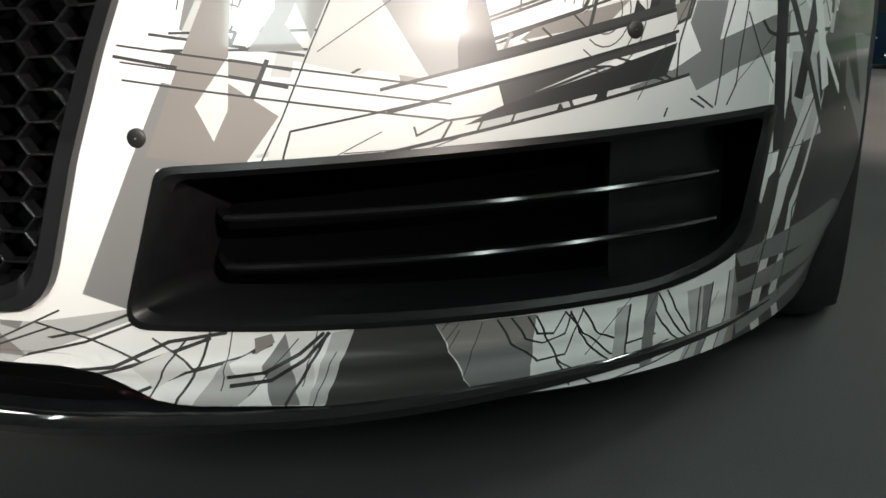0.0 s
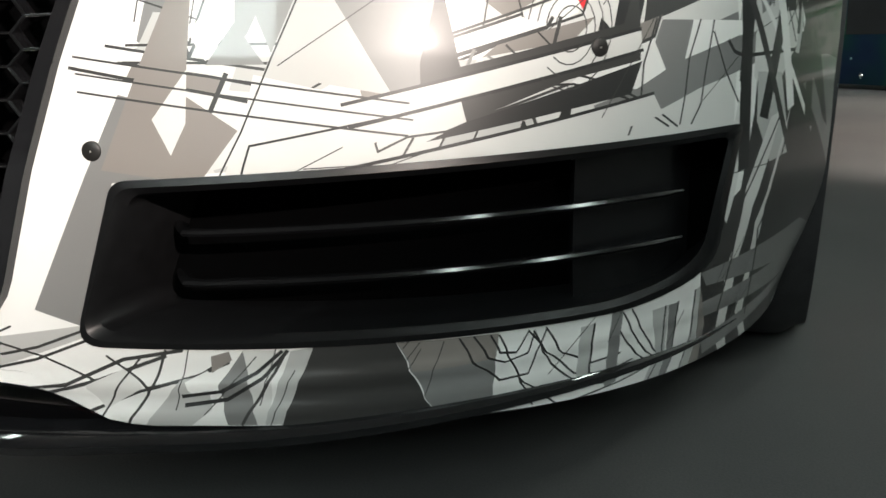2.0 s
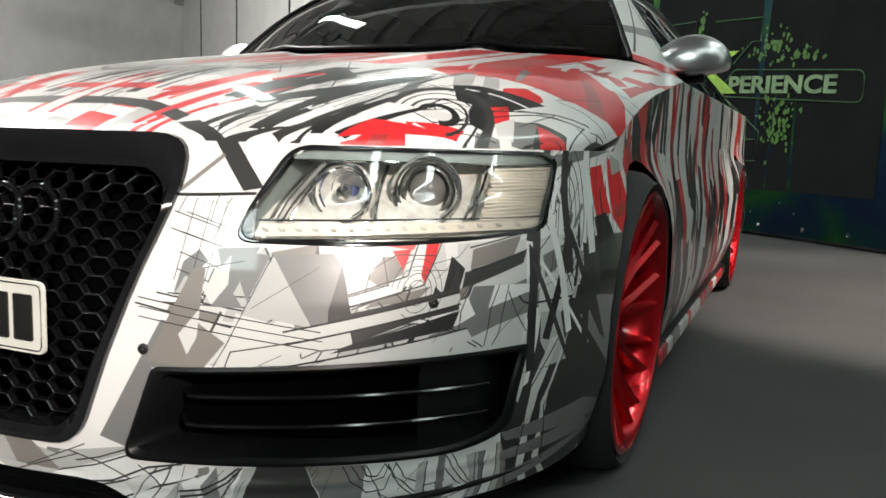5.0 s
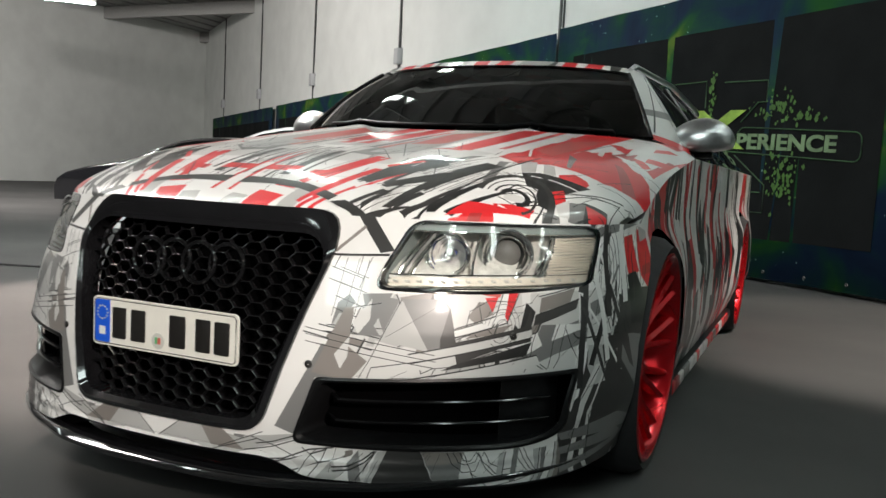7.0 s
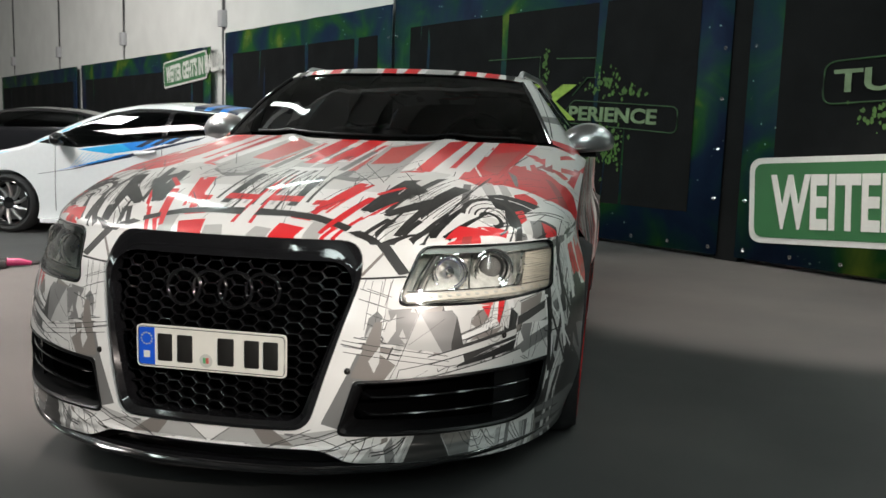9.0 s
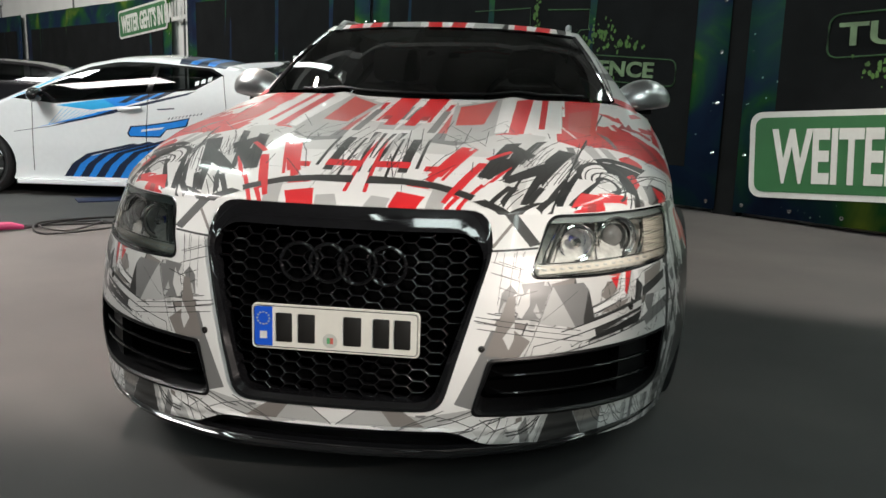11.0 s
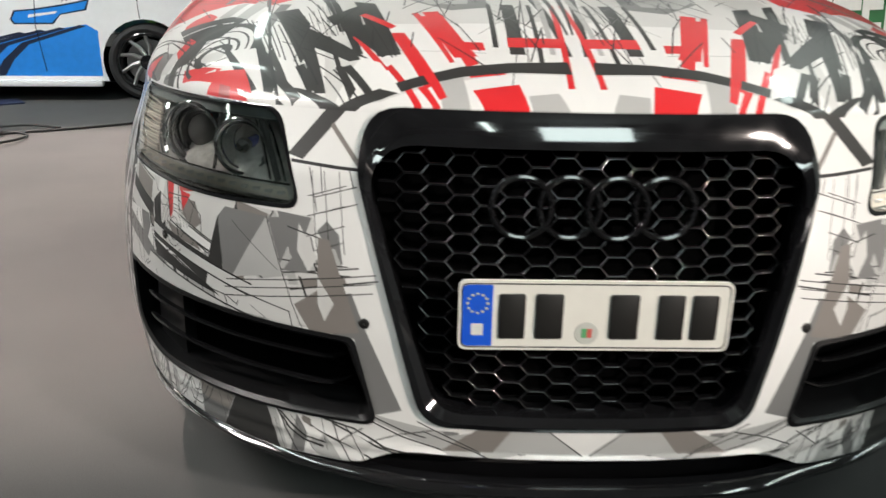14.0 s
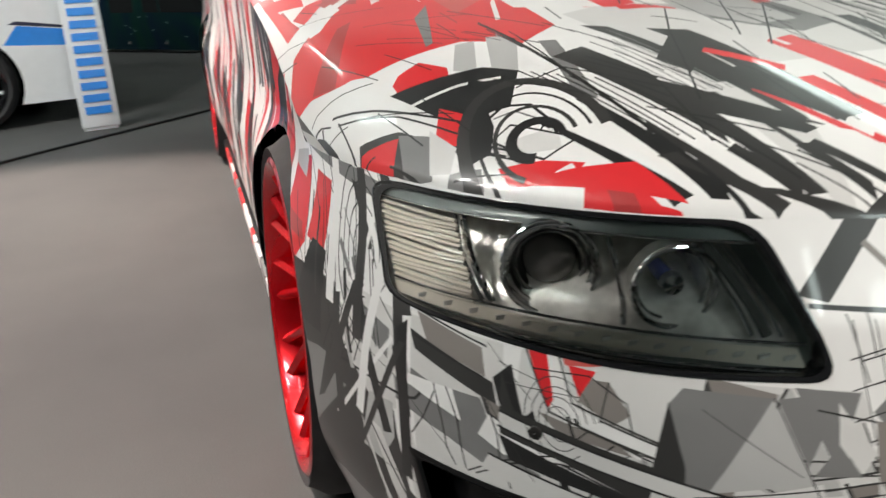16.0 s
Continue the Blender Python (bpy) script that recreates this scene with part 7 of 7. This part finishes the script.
def white_art(polys):
    mats = [M_WCWHITE, M_WCBLUE, M_WCCYAN, M_WCNAVY, M_SCREEN2, M_GLOSS]
    d = [(2, [(-1.3, 0.80), (-0.93, 0.90), (-0.63, 1.05), (-0.35, 1.2), (-0.2, 1.3), (-0.3, 1.18), (-0.48, 1.08), (-0.78, 0.95), (-1.2, 0.82)])]
    d += [(2, [(-0.36, 0.89), (0.25, 0.985), (0.5, 1.025), (0.26, 0.9), (-0.01, 0.853), (-0.2, 0.87)]), (1, [(0.1, 0.96), (0.5, 1.03), (0.9, 1.08), (0.6, 0.99), (0.3, 0.9), (0.2, 0.9)])]
    for k in range(3):
        x = 0.24 + 0.15 * k
        d.append((3, [(x, 0.93 + 0.02 * k), (x + 0.07, 0.93 + 0.02 * k), (x + 0.28, 1.04 + 0.012 * k), (x + 0.2, 1.04 + 0.012 * k)]))
    d += [(3, [(-0.5, 0.664), (0.0, 0.785), (0.2, 0.832), (0.9, 1.02), (0.98, 1.06), (0.18, 0.858), (-0.1, 0.79)]), (1, [(-0.6, 0.66), (0.0, 0.80), (0.2, 0.862), (0.1, 0.85)])]
    d += stroke(3, [(-0.79, 0.624), (-0.4, 0.69), (0.2, 0.83)], 0.005)
    for k in range(9):
        d += stroke(2, [(-0.45 + 0.04 * k, 0.70 + 0.009 * k), (-0.3 + 0.045 * k, 0.86 - 0.002 * k)], 0.004)
    d += [(1, [(-0.32, 0.2), (-0.22, 0.32), (-0.115, 0.387), (0.0, 0.42), (0.387, 0.523), (0.885, 0.61), (0.97, 0.56), (0.97, 0.2)])]
    for k in range(4):
        x = -0.33 + 0.155 * k
        d.append((3, [(x, 0.2), (x + 0.085, 0.2), (x + 0.17, 0.33), (x + 0.3, 0.42 + 0.01 * k), (x + 0.75, 0.535 + 0.02 * k), (x + 0.7, 0.545 + 0.02 * k), (x + 0.24, 0.43 + 0.01 * k), (x + 0.09, 0.33)]))
    d += [(3, [(0.315, 0.64), (0.35, 0.71), (0.5, 0.725), (0.724, 0.762), (0.93, 0.806), (0.9, 0.718), (0.7, 0.68), (0.64, 0.607), (0.34, 0.603)])]
    d += [(1, [(0.33, 0.645), (0.36, 0.70), (0.5, 0.713), (0.724, 0.75), (0.915, 0.792), (0.886, 0.728), (0.7, 0.69), (0.63, 0.62), (0.347, 0.615)]), (0, [(0.45, 0.655), (0.66, 0.69), (0.68, 0.71), (0.46, 0.68)])]
    for k in range(10):
        d += stroke(3, [(0.72 + 0.035 * k, 0.782 + 0.006 * k), (0.735 + 0.035 * k, 0.80 + 0.006 * k)], 0.008)
    d += stroke(3, [(0.62, 0.875), (0.78, 0.89)], 0.012)
    d += [(5, [(-2.05, 0.6), (-1.62, 0.68), (-1.55, 0.745), (-1.95, 0.665)]), (2, [(-1.9, 0.67), (-1.3, 0.79), (-1.1, 0.87), (-1.6, 0.765)])]
    d += [(1, [(1.6, 0.56), (2.12, 0.52), (2.12, 0.62), (1.7, 0.68)]), (3, [(1.65, 0.69), (2.1, 0.63), (2.1, 0.645), (1.7, 0.71)])]
    d += [(3, [(0.8, 1.315), (1.25, 1.28), (1.3, 3.4), (0.8, 3.4)]), (1, [(0.9, 1.33), (0.97, 1.32), (1.05, 3.4), (0.95, 3.4)]), (1, [(1.07, 1.31), (1.14, 1.3), (1.2, 3.4), (1.1, 3.4)])]
    glass = [(4, [(-0.34, 0.925), (0.5, 1.035), (0.57, 1.305), (0.2, 1.305), (-0.02, 1.255), (-0.24, 1.165), (-0.44, 1.06), (-0.5, 1.02)]), (4, [(0.56, 1.045), (0.95, 1.09), (1.2, 1.215), (1.1, 1.262), (0.62, 1.30)])]
    glass += [(4, [(-0.72, 0.945), (-0.4, 0.92), (-0.53, 1.0)])]
    glass += [(0, [(x, z), (x + 0.04, z + 0.012), (x + 0.045, z + 0.052), (x + 0.005, z + 0.04)]) for x, z in ((0.97, 1.11), (1.03, 1.13), (1.09, 1.15))]
    glass += [(5, [(1.58, 1.0), (1.9, 1.0), (1.78, 1.02), (1.66, 1.1)])]
    edge = [(5, [(-0.78, 0.945), (-0.36, 0.905), (0.53, 1.02), (0.98, 1.07), (1.24, 1.22), (1.12, 1.283), (0.53, 1.322), (0.19, 1.32), (-0.05, 1.27), (-0.26, 1.18), (-0.48, 1.07)])]
    lines = stroke(5, [(-0.62, 0.25), (-0.6, 0.93)], 0.007) + stroke(5, [(0.54, 0.24), (0.5, 0.6), (0.53, 1.02)], 0.007) + stroke(5, [(1.3, 0.66), (1.28, 0.95), (1.24, 1.22)], 0.006)
    return mats, paint(polys, d + lines + edge + glass)


WC = pose(-3.62, 5.88, 0, 0, 0, 6.5) @ Matrix.Scale(0.914, 4)
wc, wc_half, wc_top = side_car("hatchback_car", "low white hatchback with blue and black racing graphics, flank on", WC, M_WCWHITE, white_art)
for cx in (-1.14, 1.33):
    wheel("wheel", wc, pose(cx, -0.79, 0.31, 0, 0, -90), 0.31, 0.235, 0.22, 10, M_GLOSS, twist=0.35, dish=0.03, forked=False, mat_spoke=M_SPOKE)
    wheel("wheel", wc, pose(cx, 0.79, 0.31, 0, 0, 90), 0.31, 0.235, 0.22, 10, M_GLOSS, twist=0.35, dish=0.03, forked=False, mat_spoke=M_SPOKE)
part("sill", box_bm(-0.78, -0.93, 0.12, 0.97, -0.84, 0.17, 0.012), M_WCWHITE, wc, "white side skirt")
sp = bmesh.new()
for y0 in np.linspace(-0.62, 0.62, 13):
    c = 0.03 * math.cos(y0 / 0.62 * 1.5)
    ring = [sp.verts.new((x, y0, z + c)) for x, z in ((1.2, 1.30), (1.45, 1.345), (1.72, 1.365), (1.8, 1.36), (1.74, 1.325), (1.45, 1.28))]
    if y0 > -0.62:
        for i in range(6):
            sp.faces.new((last[i], ring[i], ring[(i + 1) % 6], last[(i + 1) % 6]))
    else:
        sp.faces.new(ring)
    last = ring
sp.faces.new(list(reversed(last)))
part("spoiler", sp, M_WCWHITE, wc, "large white roof spoiler")
part("door_handle", tube_bm([(0.24, -0.91, 0.868), (0.34, -0.93, 0.875), (0.46, -0.91, 0.89)], 0.018, 8), M_WCWHITE, wc)
part("tail_light", box_bm(1.74, -0.87, 0.93, 1.98, -0.6, 1.0, 0.02), M_TAIL, wc)
mb = bmesh.new()
bmesh.ops.create_uvsphere(mb, u_segments=20, v_segments=12, radius=1)
for v in mb.verts:
    v.co = Vector((v.co.x * 0.07, v.co.y * 0.11, v.co.z * 0.07))
o = part("door_mirror", mb, M_GLOSS, wc, "black door mirror")
o.matrix_basis = pose(-0.52, -1.0, 0.985)
part("underbody", box_bm(-1.9, -0.75, 0.14, 1.9, 0.75, 0.3), M_HOLLOW_SHADE, wc)


def dark_art(polys):
    glass = [(1, [(-0.72, 0.955), (1.1, 1.0), (1.3, 1.1), (1.1, 1.24), (0.1, 1.245), (-0.25, 1.14)])]
    return [M_DARKCAR, M_SCREEN2], paint(polys, glass)


dc, _, _ = side_car("black_car", "black sports car parked beyond the white hatchback", pose(-8.2, 9.8, 0, 0, 0, 20), M_DARKCAR, dark_art, height=1.25)
for cx in (-1.14, 1.33):
    wheel("wheel", dc, pose(cx, -0.79, 0.31, 0, 0, -90), 0.33, 0.245, 0.22, 10, M_SPOKE, forked=False)

# ---- small things on the floor ----
stand = thing("display_board", "tall narrow white and blue info board leaning on a foot", "sign", pose(-1.58, 4.95, 0, 0, 0, 8))
part("board", box_bm(-0.11, -0.01, 0.02, 0.11, 0.01, 1.3, 0.004), M_BOARD, stand).matrix_basis = pose(0, 0, 0, -6)
bm = bmesh.new()
for k in range(16):
    box_bm(-0.075, -0.016, 0.1 + 0.072 * k, 0.075, -0.0105, 0.145 + 0.072 * k, bm=bm)
part("print_bar", bm, M_WCBLUE, stand, "blue print bars").matrix_basis = pose(0, 0, 0, -6)
part("foot", box_bm(-0.1, 0.0, 0.0, 0.1, 0.3, 0.02, 0.004), M_BOARD, stand)

plaque = part("floor_plate", box_bm(-0.22, -0.12, 0.0, 0.22, 0.12, 0.012, 0.004), M_NAVYSKIRT)
plaque.matrix_world = pose(-3.4, 4.93, 0, 0, 0, 38)
tagged(plaque, "small dark blue printed plate lying on the carpet", "plate")


def cable(pts, label, r=0.008):
    fine = []
    pts = [Vector(p) for p in pts]
    for i in range(len(pts) - 1):
        a, b, c, d = pts[max(i - 1, 0)], pts[i], pts[i + 1], pts[min(i + 2, len(pts) - 1)]
        for k in range(8):
            t = k / 8
            fine.append(0.5 * ((2 * b) + (c - a) * t + (2 * a - 5 * b + 4 * c - d) * t * t + (3 * b - a - 3 * c + d) * t**3))
    fine.append(pts[-1])
    return tagged(part("cable", tube_bm(fine, r, 8), M_CABLE), label, "cable", "floor cables")


cable([(-5.4, 2.6, .009), (-4.0, 3.0, .009), (-2.95, 3.65, .009), (-2.3, 4.05, .009), (-1.84, 4.46, .009), (-1.1, 5.08, .009), (-0.2, 5.9, .009), (0.3, 6.5, .009)], "long black power cable lying across the carpet")
cable([(-3.15, 3.4, .009), (-3.0, 3.7, .009), (-2.75, 3.75, .026), (-2.8, 3.4, .009), (-3.05, 3.45, .026), (-2.95, 3.85, .009), (-2.6, 3.75, .009), (-2.6, 3.4, .026), (-2.9, 3.25, .009), (-3.1, 3.55, .028), (-2.75, 3.95, .026), (-2.5, 4.0, .009)], "black cable coiled in loose loops on the carpet")
sb = thing("power_strip", "grey floor socket box with a pink plug", "socket box", pose(-3.4, 3.15, 0, 0, 0, 38))
part("case", box_bm(-0.3, -0.1, 0, 0.2, 0.1, 0.06, 0.012), M_PANEL, sb)
part("plug", tube_bm([(0.2, 0, 0.035), (0.28, 0, 0.035), (0.36, 0.01, 0.02)], [0.03, 0.028, 0.015], 10), M_PINK, sb, "pink plug")
